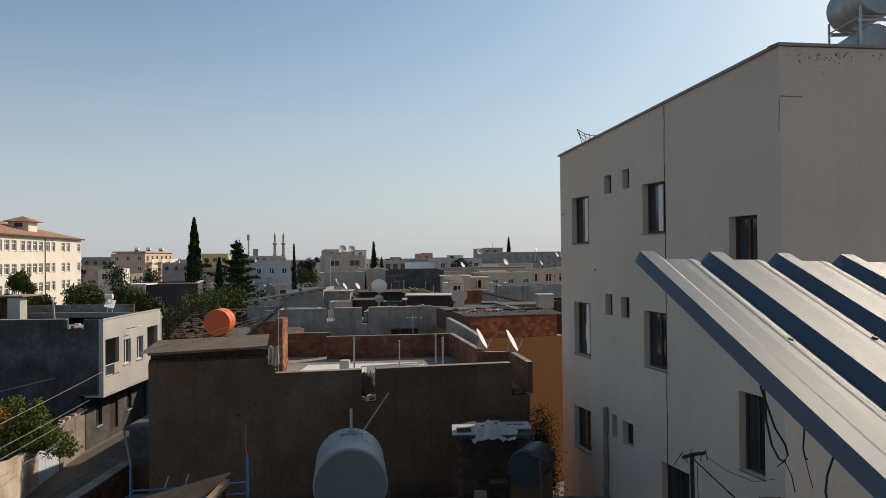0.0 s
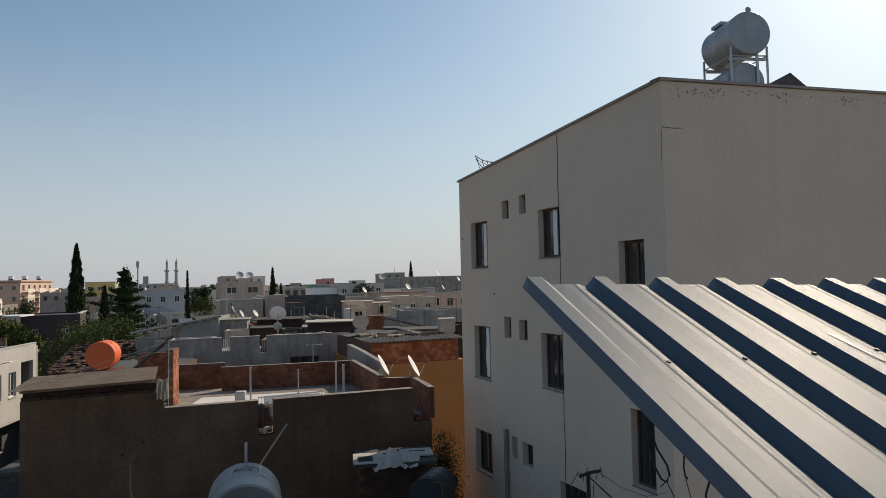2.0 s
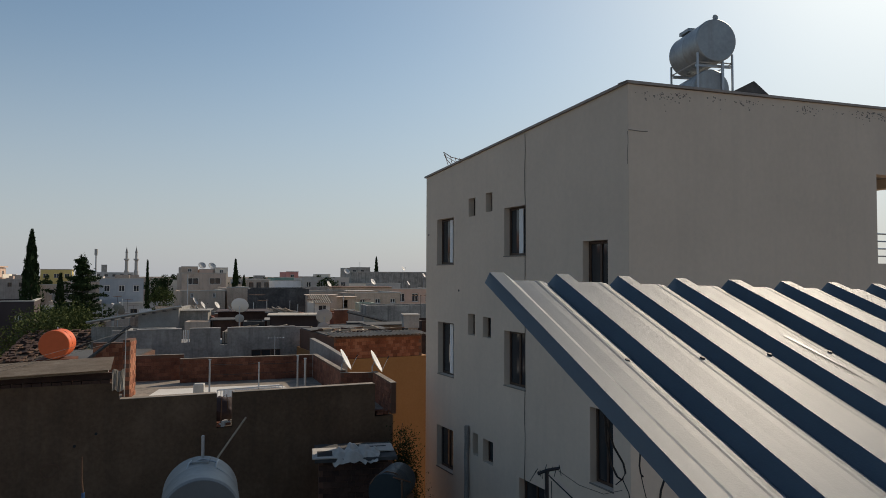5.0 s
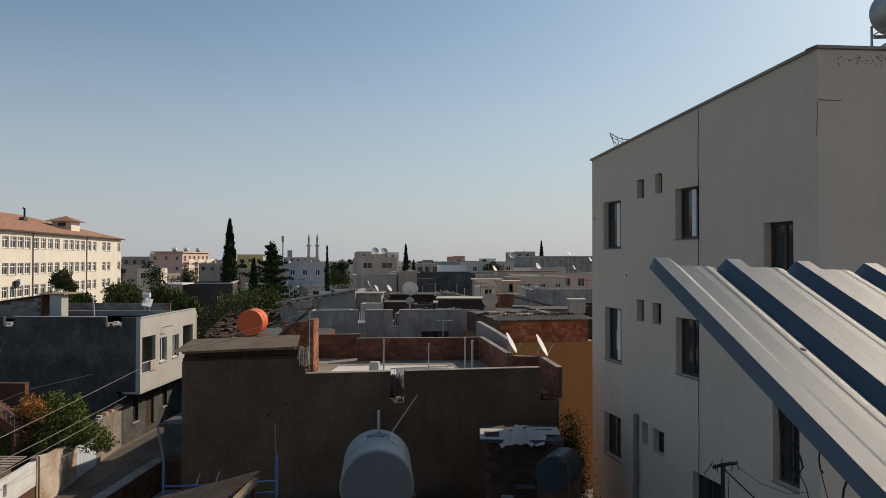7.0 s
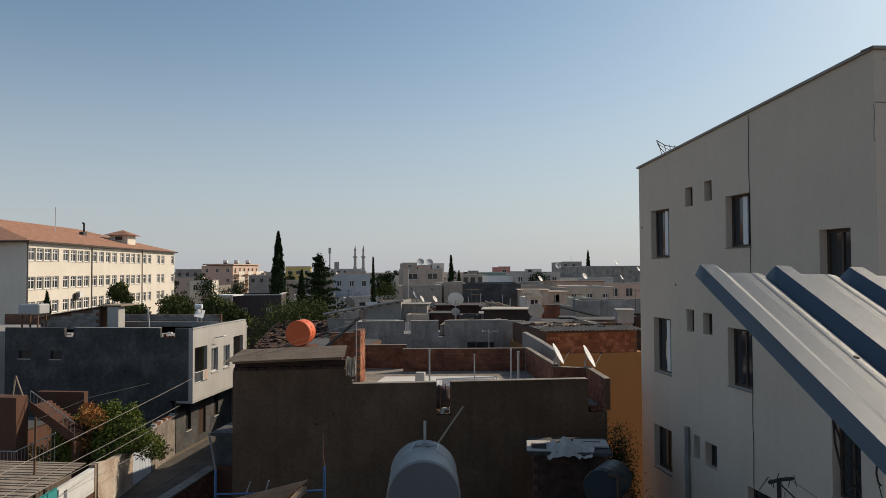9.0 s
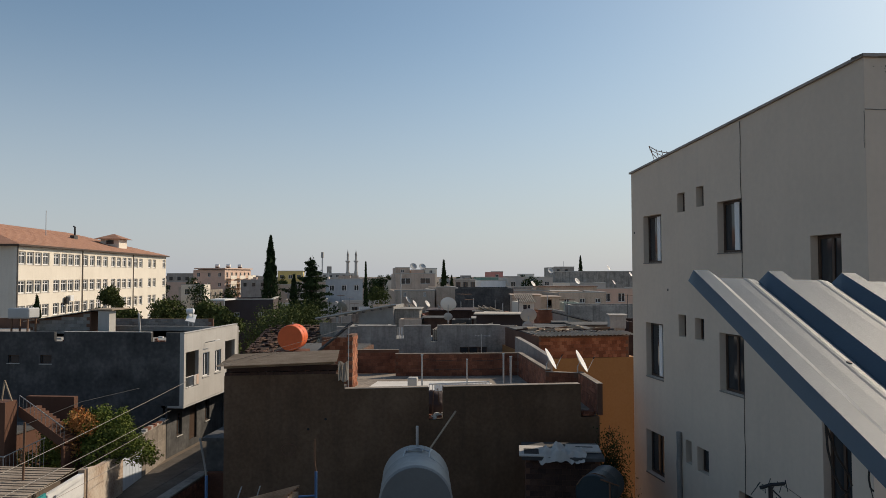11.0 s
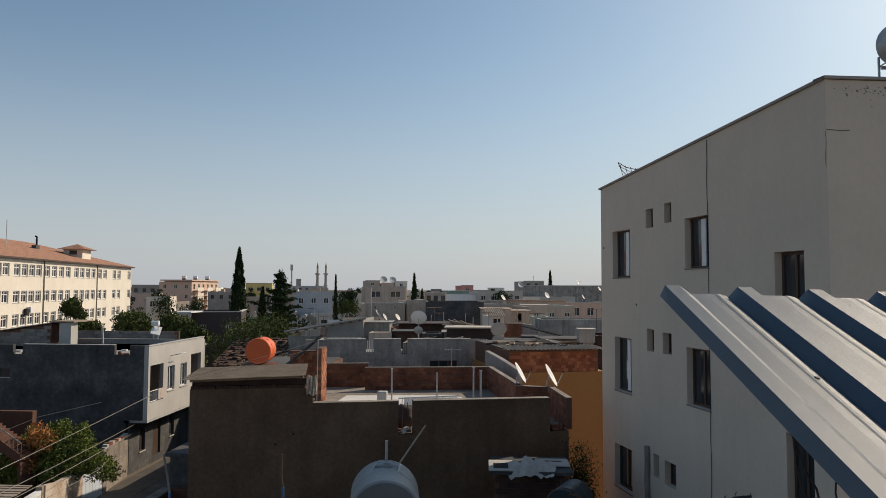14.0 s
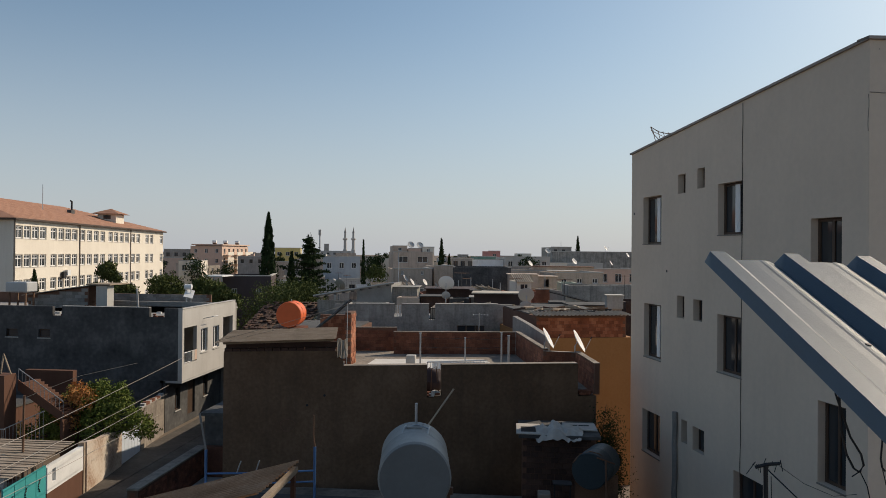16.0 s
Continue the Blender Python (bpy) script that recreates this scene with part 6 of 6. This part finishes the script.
def gable_wall():
    t = thing("slanting_roof_house", "grey block house with a long slanting roof beam", "house")
    bm = bmesh.new()
    f = [bm.verts.new((x, 46.6, z)) for x, z in ((-10.3, 0), (-7.95, 0), (-7.95, 7.40), (-10.3, 7.0))]
    g = [bm.verts.new((v.co.x, 51.0, v.co.z)) for v in f]
    bm.faces.new(f), bm.faces.new(g), bridge(bm, f, g)
    part("wall", bm, BLOCK, t)
    a, b = Vector((-13.2, 46.3, 6.60)), Vector((-7.75, 46.4, 7.54))
    bm = bmesh.new()
    for k, (lo, hi) in enumerate(((0.0, 0.05), (0.055, 0.14))):
        tube(bm, [a + Vector((0, 0.1 * k, -lo - 0.04)), b + Vector((0, 0.1 * k, -lo - 0.04))], 0.055, 4)
    part("roof_beam", bm, COPING, t)
    for k in range(9):
        p = a.lerp(b, 0.06 + 0.108 * k)
        part("purlin_end", cube(p.x - 0.09, p.x + 0.09, p.y - 0.1, p.y + 2.4, p.z - 0.20, p.z - 0.12), DARK_RENDER, t)
    part("low_wall", cube(-13.2, -10.31, 47.4, 47.6, 0, 6.2), STAINED, t)
    h = thing("roof_hut", "cream hut with a corrugated pitched roof", "hut")
    m = frame_of((0.5, 63.4, 0), (0.966, 0.259))
    bm = bmesh.new()
    walling(bm, m, 1.35, 0, 7.0, 0.15, [(0.35, 0.7, 6.35, 6.75), (0.75, 1.0, 6.35, 6.75)])
    part("wall", bm, CREAM, h)
    part("body", cube(0, 1.35, 0.15, 2.5, 0, 7.0, m), CREAM, h)
    for x in ((0.35, 0.7), (0.75, 1.0)):
        window(h, m, x[0], x[1], 6.35, 6.75, deep=0.05, mat=FRAME_BROWN, bars=0, sill=False, bar=0.03)
    bm = bmesh.new()
    sheeting(bm, m @ Vector((-0.2, -0.3, 6.95)), m.to_3x3() @ Vector((1, 0, 0)), m.to_3x3() @ Vector((0, 1, 0.42)), 9, 0.19, 1.8, 0.05, 5, 2)
    part("sheet_roof", bm, FIBRE_SHEET, h)


gable_wall()


# ---- roof clutter: dishes, tanks, sheets and planks ----
dish(-3.86, 42.0, 7.72, 0.48, 2, 30, 0.0, "large pale satellite dish on a roof", PLASTIC_WHITE)
dish(-3.84, 41.6, 7.0, 0.26, 0, 25, 0.0)
dish(0.77, 37.0, 7.36, 0.42, -4, 30, 0.0)
dish(0.72, 36.6, 6.80, 0.30, 4, 20, 0.0)
dish(-12.5, 51.0, 7.14, 0.44, 25, 30, 0.0, "dark weathered satellite dish on a pole", TANK_GREY)
for x, y, z, r, az in ((-11.9, 79.6, 6.6, 0.45, 100), (-10.6, 76.0, 6.3, 0.45, 100), (-9.3, 76.5, 6.3, 0.4, 110), (10.4, 118.0, 8.3, 0.55, 130), (16.3, 118.0, 8.1, 0.45, 110), (22.0, 168.0, 10.9, 0.6, 120), (27.0, 168.0, 9.4, 0.6, 120), (-22.0, 155.0, 11.3, 0.8, 150), (-20.0, 155.0, 11.2, 0.8, 150), (3.0, 110.5, 8.0, 0.5, 120), (8.2, 160.0, 10.2, 0.7, 150)):
    dish(x, y, z, r, az, 32, 0.0)


def clutter():
    sq = thing("steel_tank", "open boxy steel water tank on a roof", "water tank")
    part("body", cube(4.75, 5.55, 36.0, 36.8, 6.78, 7.42), TANK_GREY, sq)
    part("rim", cube(4.70, 5.60, 35.95, 36.85, 7.422, 7.47), COPING, sq)
    part("stand", cube(4.8, 5.5, 36.1, 36.7, 0, 6.778), GREY_RENDER, sq)
    s = thing("roof_sheet", "long pale sheet lying on a roof", "sheet")
    part("sheet", cube(-2.3, 0.6, 41.0, 43.0, 7.16, 7.22, None), FIBRE_SHEET, s)
    part("prop", cube(-2.2, 0.5, 42.0, 43.0, 0, 7.158), MAROON, s)
    rr = random.Random(11)
    for i in range(14):
        x, y = rr.uniform(-3.6, 1.5), rr.uniform(37.2, 38.6)
        p = thing("plank", "loose weathered plank on a flat roof", "plank", pose(x, y, 6.66 + 0.03 * (i % 4), rr.uniform(-6, 6), rr.uniform(-12, 12), rr.uniform(-50, 50)), "roof planks")
        part("board", cube(-rr.uniform(0.4, 1.0), rr.uniform(0.3, 0.9), -0.06, 0.06, 0, 0.04), rr.choice((WOOD_GREY, WOOD_GREY, TARP, FIBRE_SHEET)), p)
    q = thing("flat_roof", "low dark flat roof with odds and ends", "roof")
    part("slab", cube(-4.2, 1.9, 36.6, 39.0, 0, 6.62), ROUGH_WALL, q)
    for x, y, z in ((-40.0, 130.5, 8.6), (-35.0, 130.5, 8.6), (-30.0, 84, 7.0), (-12.0, 74, 8.2), (12.0, 172, 11.2)):
        p = thing("roof_pole", "thin steel pole on a roof", "pole", group="roof poles")
        part("shaft", rod([(x, y + 1.0, 0), (x, y + 1.0, z + 1.3)], 0.05, 5), STEEL, p)
    t = thing("radio_mast", "slim lattice mast above the houses", "mast")
    part("shaft", rod([(-60.5, 220, 0), (-60.5, 220, 16.0)], 0.25, 5), STEEL, t)
    part("head", rod([(-60.5, 220, 14.8), (-60.5, 220, 16.6)], 0.45, 6), CONCRETE, t)


clutter()


def midfield():
    """Roof rooms, parapets, sheets, poles, tanks and dishes crowded behind the terrace."""
    rng = random.Random(33)
    walls = [STAINED, ROUGH_WALL, BLOCK, TAN, MAROON, BRICK, TAN, BLOCK, PEACH, TERRACOTTA, ROUGH_WALL]
    for i in range(46):
        y = rng.uniform(56, 95)
        az = radians(rng.uniform(-15.5, 9.5))
        x = math.tan(az) * y
        w, d = rng.uniform(1.0, 4.2), rng.uniform(1.2, 4.0)
        top = 9.5 - y * rng.uniform(0.050, 0.062)
        mat = rng.choice(walls)
        t = thing("roof_room", rng.choice(("small rough roof room among crowded houses", "unfinished low roof wall among crowded houses", "weathered flat roofed room between houses")), "roof room", group="roof rooms")
        m = frame_of((x, y, 0), (math.cos(radians(15 + rng.uniform(-5, 5))), math.sin(radians(15))))
        bm = bmesh.new()
        hole = [(w * 0.3, w * 0.3 + min(0.7, w * 0.4), top - 1.0, top - 0.35)] if rng.random() < 0.5 else []
        walling(bm, m, w, 0, top, 0.18, hole)
        box(bm, 0.0, 0.18, 0.18, d, 0, top - rng.uniform(0, 0.5), m)
        box(bm, w - 0.18, w, 0.18, d, 0, top - rng.uniform(0, 0.5), m)
        box(bm, 0.18, w - 0.18, d - 0.18, d, 0, top - 0.3, m)
        part("wall", bm, mat, t)
        part("floor", cube(0.18, w - 0.18, 0.18, d - 0.18, top - 1.5, top - 1.4, m), ROOF_SCREED, t)
        k = rng.random()
        if k < 0.1:
            n = max(4, int((w + 0.6) / 0.25))
            bm = bmesh.new()
            sheeting(bm, m @ Vector((-0.3, -0.35, top + 0.03)), m.to_3x3() @ Vector((1, 0, 0)), m.to_3x3() @ Vector((0, 1, rng.uniform(-0.02, 0.16))), n, (w + 0.6) / n, d + 0.5, 0.03, 4, 2)
            part("sheet_roof", bm, rng.choice((ROUGH_WALL, STEEL, FIBRE_SHEET)), t)
        elif k < 0.8:
            part("coping", cube(-0.03, w + 0.03, -0.03, 0.2, top + 0.002, top + 0.05, m), COPING, t)
        if rng.random() < 0.4:
            part("pole", rod([m @ Vector((w * 0.5, 0.4, top - 1.4)), m @ Vector((w * 0.5, 0.4, top + rng.uniform(0.5, 1.4)))], 0.03, 5), STEEL, t)
        if rng.random() < 0.22:
            q = m @ Vector((w * 0.7, 0.5, top + 0.45))
            dish(q.x, q.y, q.z, rng.uniform(0.26, 0.4), rng.choice((0, 100, 4, 8)), 30, 0.0)
        if rng.random() < 0.3:
            for j in range(3):
                q = m @ pose(rng.uniform(0, w), -0.1, top + 0.06 + 0.04 * j, 0, rng.uniform(-10, 10), rng.uniform(-30, 30))
                p = thing("plank", "loose weathered plank on a flat roof", "plank", q, "roof planks")
                part("board", cube(-0.8, 0.8, -0.05, 0.05, 0, 0.04), WOOD_GREY, p)


midfield()


def roof_piece(x, y, w, d, top, mat, label, roof=None, rot=6.0, base=0.0, hole=None, thick=0.05):
    """A low roof-top room or wall with its own cover."""
    t = thing("roof_room", label, "roof room", group="roof rooms")
    m = frame_of((x, y, 0), (math.cos(radians(rot)), math.sin(radians(rot))))
    bm = bmesh.new()
    walling(bm, m, w, base, top, 0.16, hole or [])
    box(bm, 0.0, 0.16, 0.16, d, base, top - 0.02, m)
    box(bm, w - 0.16, w, 0.16, d, base, top - 0.02, m)
    box(bm, 0.16, w - 0.16, d - 0.16, d, base, top - 0.02, m)
    part("wall", bm, mat, t)
    part("floor", cube(0.16, w - 0.16, 0.16, d - 0.16, top - 1.0, top - 0.9, m), DARK_SCREED, t)
    if roof is FIBRE_SHEET or roof is RUST_SHEET:
        n = max(4, int((w + 0.4) / 0.2))
        bm = bmesh.new()
        sheeting(bm, m @ Vector((-0.2, -0.25, top + 0.02)), m.to_3x3() @ Vector((1, 0, 0)), m.to_3x3() @ Vector((0, 1, 0.04)), n, (w + 0.4) / n, d + 0.3, 0.04, 5, 2, sag=0.006)
        part("sheet_roof", bm, roof, t)
    elif roof:
        part("cover", cube(-0.15, w + 0.15, -0.2, d + 0.1, top + 0.002, top + thick, m), roof, t)
    return m


def crowded_roofs():
    """The close-packed roofs between the grey parapet and the dark blank wall."""
    rng = random.Random(19)
    roof_piece(-5.9, 49.0, 4.1, 3.2, 6.98, DARK_BRICK, "rust red flat roof with a dark edge", MAROON, 4.0)
    roof_piece(-8.1, 47.2, 1.8, 2.4, 7.15, STAINED, "small grey cement roof room", STAINED, 3.0)
    roof_piece(-7.0, 43.0, 1.4, 1.6, 6.75, TAN, "low tan cement roof wall", None, 3.0)
    roof_piece(-5.5, 43.3, 1.5, 1.8, 6.80, DARK_BRICK, "low dark brick roof wall", DARK_RENDER, 3.0)
    roof_piece(-3.75, 43.0, 1.2, 2.0, 6.72, DARK_RENDER, "low dark cement roof wall", None, 3.0)
    roof_piece(-2.45, 43.6, 1.5, 2.0, 6.75, STAINED, "low grey roof wall with a pale edge", BLOCK, 3.0)
    roof_piece(-0.9, 43.4, 1.6, 2.6, 6.95, BLOCK, "dark open roof store under a pale slab", None, 4.0, 0.0, [(0.2, 1.45, 6.0, 6.85)])
    sl = thing("thin_roof_slab", "thin pale sheet roof over a dark store", "roof")
    part("sheet", cube(0, 2.4, 0, 1.5, 0, 0.03, Matrix.Translation((-1.75, 43.2, 7.10)) @ pose(0, 0, 0, 1.0, 1.2, 4.0)), FIBRE_SHEET, sl)
    for x in (-1.65, 0.45):
        part("post", cube(x, x + 0.08, 43.4, 43.48, 0, 7.03), WOOD_GREY, sl)
    for k in range(13):
        p = thing("timber_piece", "loose pale timber heaped on a roof", "timber", pose(-2.2 + 0.09 * k, 47.0 + 0.1 * (k % 3), 7.06 + 0.03 * (k % 4), rng.uniform(-10, 10), rng.uniform(10, 32), rng.uniform(-25, 25)), "roof timber")
        part("board", cube(-0.5, 0.4, -0.05, 0.05, 0, 0.05), rng.choice((WOOD_GREY, FIBRE_SHEET, WOOD_GREY)), p)
    roof_piece(-2.6, 46.8, 1.8, 1.2, 7.0, MAROON, "dark roof wall under heaped timber", DARK_RENDER, 3.0)
    for x, z in ((-7.3, 7.28), (-6.7, 7.24), (-5.2, 7.22)):
        dish(x, 49.4, z, 0.22, 70, 30, 6.9)
    # cream houses and the green-white wall
    roof_piece(-0.15, 67.6, 2.7, 3.0, 7.5, BEIGE, "cream washed house wall", TAN, 4.0)
    roof_piece(2.3, 70.0, 2.2, 3.0, 7.25, TAN, "tan low house wall with a doorway", TAN, 4.0, 0.0, [(0.9, 1.4, 6.2, 7.0)])
    roof_piece(2.7, 86.0, 7.2, 4.0, 7.95, BEIGE, "long cream house behind the roofs", TERRACOTTA, 3.0)
    roof_piece(4.35, 81.8, 3.0, 3.0, 7.55, BEIGE, "cream roof storey with a thin slab", COPING, 3.0, 0.0, [(0.5, 1.2, 6.7, 7.3), (1.7, 2.4, 6.7, 7.3)])
    roof_piece(4.5, 65.4, 1.5, 3.0, 6.88, GREEN_RENDER, "stained green white house wall", None, 3.0)
    for x0, x1, y, z in ((7.6, 9.4, 78.0, 7.3),):
        p = thing("pale_sheet", "pale slanting roof sheet among the houses", "sheet")
        part("sheet", cube(0, x1 - x0, 0, 1.6, 0, 0.06, Matrix.Translation((x0, y, z)) @ pose(0, 0, 0, 6, 8, 4)), FIBRE_SHEET, p)
        part("wall", cube(x0 + 0.1, x1 - 0.1, y + 0.2, y + 1.5, 0, z - 0.4), ROUGH_WALL, p)
    # lean-to of timber and pale boards beside the steel tank
    t = thing("lean_to", "slanting timber lean-to with a pale board side", "shed")
    bm = bmesh.new()
    f = [bm.verts.new((x, 41.0, z)) for x, z in ((3.1, 5.8), (4.7, 5.8), (4.7, 6.72), (3.1, 7.05))]
    g = [bm.verts.new((v.co.x, 41.1, v.co.z)) for v in f]
    bm.faces.new(f), bm.faces.new(g), bridge(bm, f, g)
    part("side", bm, FIBRE_SHEET, t)
    part("rafter", rod([(2.15, 40.9, 7.35), (4.75, 40.9, 6.72)], 0.06, 4), DARK_RENDER, t)
    part("back", cube(2.2, 4.7, 41.5, 43.0, 0, 6.7), DARK_RENDER, t)
    roof_piece(1.4, 39.0, 2.2, 2.4, 6.55, BLOCK, "low dark block wall behind the brick house", DARK_RENDER, 4.0)
    roof_piece(3.2, 38.4, 2.4, 2.0, 6.75, ROUGH_WALL, "rough low roof wall beside a steel tank", DARK_RENDER, 8.0)
    roof_piece(6.0, 38.0, 2.5, 3.0, 7.0, DARK_BRICK, "dark red brick wall beside the apartment block", None, 6.0)


crowded_roofs()


def aerials():
    rng = random.Random(77)
    for i in range(12):
        y = rng.uniform(44, 120)
        x = math.tan(radians(rng.uniform(-16, 10))) * y
        top = 9.5 - y * rng.uniform(0.026, 0.042)
        a = thing("aerial", "thin television aerial on a pole", "antenna", group="far aerials")
        part("mast", rod([(x, y, 0.0), (x, y, top)], 0.02, 5), DARK_RENDER, a)
        ang = rng.uniform(0, 3.14)
        c, s = math.cos(ang), math.sin(ang)
        part("boom", rod([(x - 0.5 * c, y - 0.5 * s, top - 0.05), (x + 0.6 * c, y + 0.6 * s, top - 0.05)], 0.016, 4), RUSTY, a)
        for k in range(5):
            f = -0.45 + 0.25 * k
            h = 0.34 - 0.04 * k
            part("element", rod([(x + f * c - h * s, y + f * s + h * c, top - 0.05), (x + f * c + h * s, y + f * s - h * c, top - 0.05)], 0.012, 4), RUSTY, a)


aerials()


def mosque():
    for x in (-163.9, -155.6):
        t = thing("minaret", "slim pale stone minaret with a pointed cap", "minaret", group="minarets")
        bm = bmesh.new()
        lathe(bm, (x, 690, 0), (0, 0, 1), [(0, 2.0), (12, 2.0), (13, 1.5), (21.5, 1.4), (22.0, 2.4), (23.2, 2.4), (23.3, 1.1), (28.5, 1.0)], 12)
        part("shaft", bm, PALE_RENDER, t)
        bm = bmesh.new()
        lathe(bm, (x, 690, 28.5), (0, 0, 1), [(0, 1.25), (5.2, 0.12), (6.4, 0.05)], 12)
        part("cap", bm, GREY_RENDER, t)



mosque()


def ruined_roof():
    """Old house whose tiled roof has slipped, behind the orange tank."""
    rng = random.Random(71)
    t = thing("ruined_house", "old low house with slipped dark clay roof tiles", "house")
    part("wall", cube(-17.1, -13.2, 44.2, 48.8, 0, 4.45), ROUGH_WALL, t)
    m = Matrix.Translation((-17.2, 44.0, 4.46)) @ pose(0, 0, 0, 15.0, 0, 0)
    roof = part("roof", cube(0, 4.1, 0, 5.0, 0, 0.05, m), BARK, t)
    meshes = []
    for k in range(3):
        b = bmesh.new()
        box(b, -0.10, 0.10, -0.19, 0.19, 0, 0.05 + 0.02 * k, bevel=0.012)
        me = bpy.data.meshes.new("tile")
        bmesh.ops.recalc_face_normals(b, faces=b.faces)
        b.to_mesh(me), b.free()
        me.materials.append((RUSTY, DARK_BRICK, DARK_BRICK)[k])
        meshes.append(me)
    for r in range(13):
        for c in range(17):
            if rng.random() < 0.2:
                continue
            ob = new("tile", rng.choice(meshes))
            ob.parent = roof
            ob.matrix_basis = m @ pose(0.15 + 0.235 * c + rng.uniform(-0.03, 0.03), 0.2 + 0.375 * r + rng.uniform(-0.06, 0.06), 0.06 + 0.012 * r, rng.uniform(-9, 0), rng.uniform(-8, 8), rng.uniform(-22, 22))


ruined_roof()

# ---- trees ----
cypress(-26.05, 74, 0, 13.55, 2.0, 5200, 0.16, 3, "tall dark columnar cypress tree")
cypress(-9.85, 100, 0, 11.4, 1.15, 2600, 0.16, 4, "dark columnar cypress behind a house")
cypress(-21.1, 100, 0, 11.2, 0.7, 1600, 0.14, 5, "slim dark cypress tree")
cypress(23.6, 255, 0, 15.6, 2.0, 1600, 0.30, 6, "dark cypress rising over a grey block")
cypress(-9.1, 104, 0, 9.2, 1.3, 1200, 0.16, 7, "short dark cypress tree")
cypress(-26.0, 82, 0, 9.4, 1.5, 1500, 0.18, 8, "dark cypress beside a pine")


def pine(x, y, height, width, seed, label):
    rng = np.random.default_rng(seed)
    t = thing("pine_tree", label, "tree", pose(x, y, 0))
    bm = bmesh.new()
    tube(bm, [(0, 0, -0.1), (0.1, 0, height * 0.5), (0, 0.05, height * 0.97)], 0.2, 7, 0.04)
    pts = []
    for k in range(13):
        f = k / 12
        for i in range(6):
            h = height * (0.34 + 0.62 * f + rng.uniform(-0.03, 0.03))
            reach = width * 0.5 * (1.08 - 0.95 * f) * rng.uniform(0.35, 1.25)
            a = i * 1.047 + k * 0.5 + rng.uniform(-0.25, 0.25)
            tip = np.array([math.cos(a) * reach, math.sin(a) * reach, h + reach * rng.uniform(-0.15, 0.35)])
            base = np.array([0, 0, h - 0.05])
            tube(bm, [base, (base + tip) / 2 - np.array([0, 0, 0.10]), tip + np.array([0, 0, 0.12])], 0.035, 4, 0.01)
            s = rng.uniform(0.1, 1.08, 150)[:, None]
            spread = rng.normal(0, 1, (150, 3)) * np.array([0.26, 0.26, 0.12]) * (1.1 - 0.5 * s)
            pts.append(base + (tip - base) * s + spread)
    pts.append(np.array([0, 0, height * 0.98]) + rng.normal(0, 1, (120, 3)) * np.array([0.1, 0.1, 0.4]))
    part("trunk", bm, BARK, t)
    part("crown", leaves(rng, np.concatenate(pts), 0.145), LEAF_DARK, t)


pine(-23.3, 80, 11.0, 7.6, 2, "dark layered pine tree among houses")
tree("broad_tree", "broad dusty green tree behind the roofs", -16.0, 50.0, 0, 7.6, 5.6, LEAF_DUSTY, 5200, 0.11, 3)
tree("broad_tree", "dusty green tree behind the roofs", -18.6, 53.0, 0, 6.9, 4.4, LEAF_DUSTY, 3200, 0.11, 4)
tree("broad_tree", "dark green tree beside a slanting roof", -14.6, 75.0, 0, 8.3, 3.0, LEAF_DUSTY, 2200, 0.13, 5)
for i, (x, y, h, w) in enumerate(((-35.9, 60, 8.5, 3.2), (-30.9, 60, 7.3, 4.4), (-28.3, 62, 7.0, 3.8), (-33.2, 58, 6.6, 3.0), (-25.9, 60, 6.9, 3.2), (-24.0, 57, 6.6, 3.0), (-38.5, 66, 6.4, 2.8))):
    tree("yard_tree", "leafy green tree in front of the school", x, y, 0, h, w, LEAF_DUSTY, 5200, 0.16, 20 + i)
cypress(-42.9, 60, 0, 7.6, 1.3, 1400, 0.13, 12, "small dark conifer near the school")
tree("far_tree", "round dark tree on the skyline", -28.6, 150, 0, 9.4, 3.4, LEAF_DARK, 1100, 0.22, 41)
tree("far_tree", "dark green tree near far houses", -84.0, 180, 0, 6.4, 7.0, LEAF_DARK, 1500, 0.3, 42)
tree("far_tree", "dark green tree near far houses", -50.0, 120, 0, 7.2, 4.0, LEAF_DARK, 1200, 0.2, 43)


def distance():
    """Rows of small flat-roofed houses and trees that close the view."""
    rng = random.Random(9)
    walls = [PALE_RENDER, TAN, CREAM, PEACH, TAN, ROUGH_WALL, GREY_RENDER, TAN]
    for y in (98, 118, 138, 165, 195, 232, 275, 330, 400, 480):
        x = -0.72 * y if y > 150 else -0.34 * y
        while x < 0.22 * y:
            w = rng.uniform(6, 13)
            near = y < 150
            top = rng.uniform(4.6, 6.4) if near else rng.uniform(5.8, 8.6 + (y - 165) * 0.004)
            if rng.random() < 0.82 and not (150 < y < 240 and -0.52 < x / y < -0.36):
                m = rng.choice(walls)
                fr = rows_of(w, (top - 0.9,), max(1, int(w / 3.2)), 1.0, 1.2) if y < 240 else ()
                sd = rows_of(7.5, (top - 0.9,), 2, 1.0, 1.2) if y < 240 else ()
                town_house(x, y + rng.uniform(-6, 6), w, 8, top, m, fr, sd, "small flat roofed house of the town", rot=rng.choice((15, 15, 12, 18)), coping=y < 240, detail=False)
            x += w + rng.uniform(0.5, 6)
    for i in range(46):
        y = rng.uniform(130, 420)
        x = rng.uniform(-0.66, 0.18) * y
        tree("far_tree", "dark tree among far houses", x, y, 0, rng.uniform(6.8, 9.3), rng.uniform(3.0, 5.5), LEAF_DARK, 520, 0.016 * y ** 0.5 + 0.1, 100 + i)


distance()
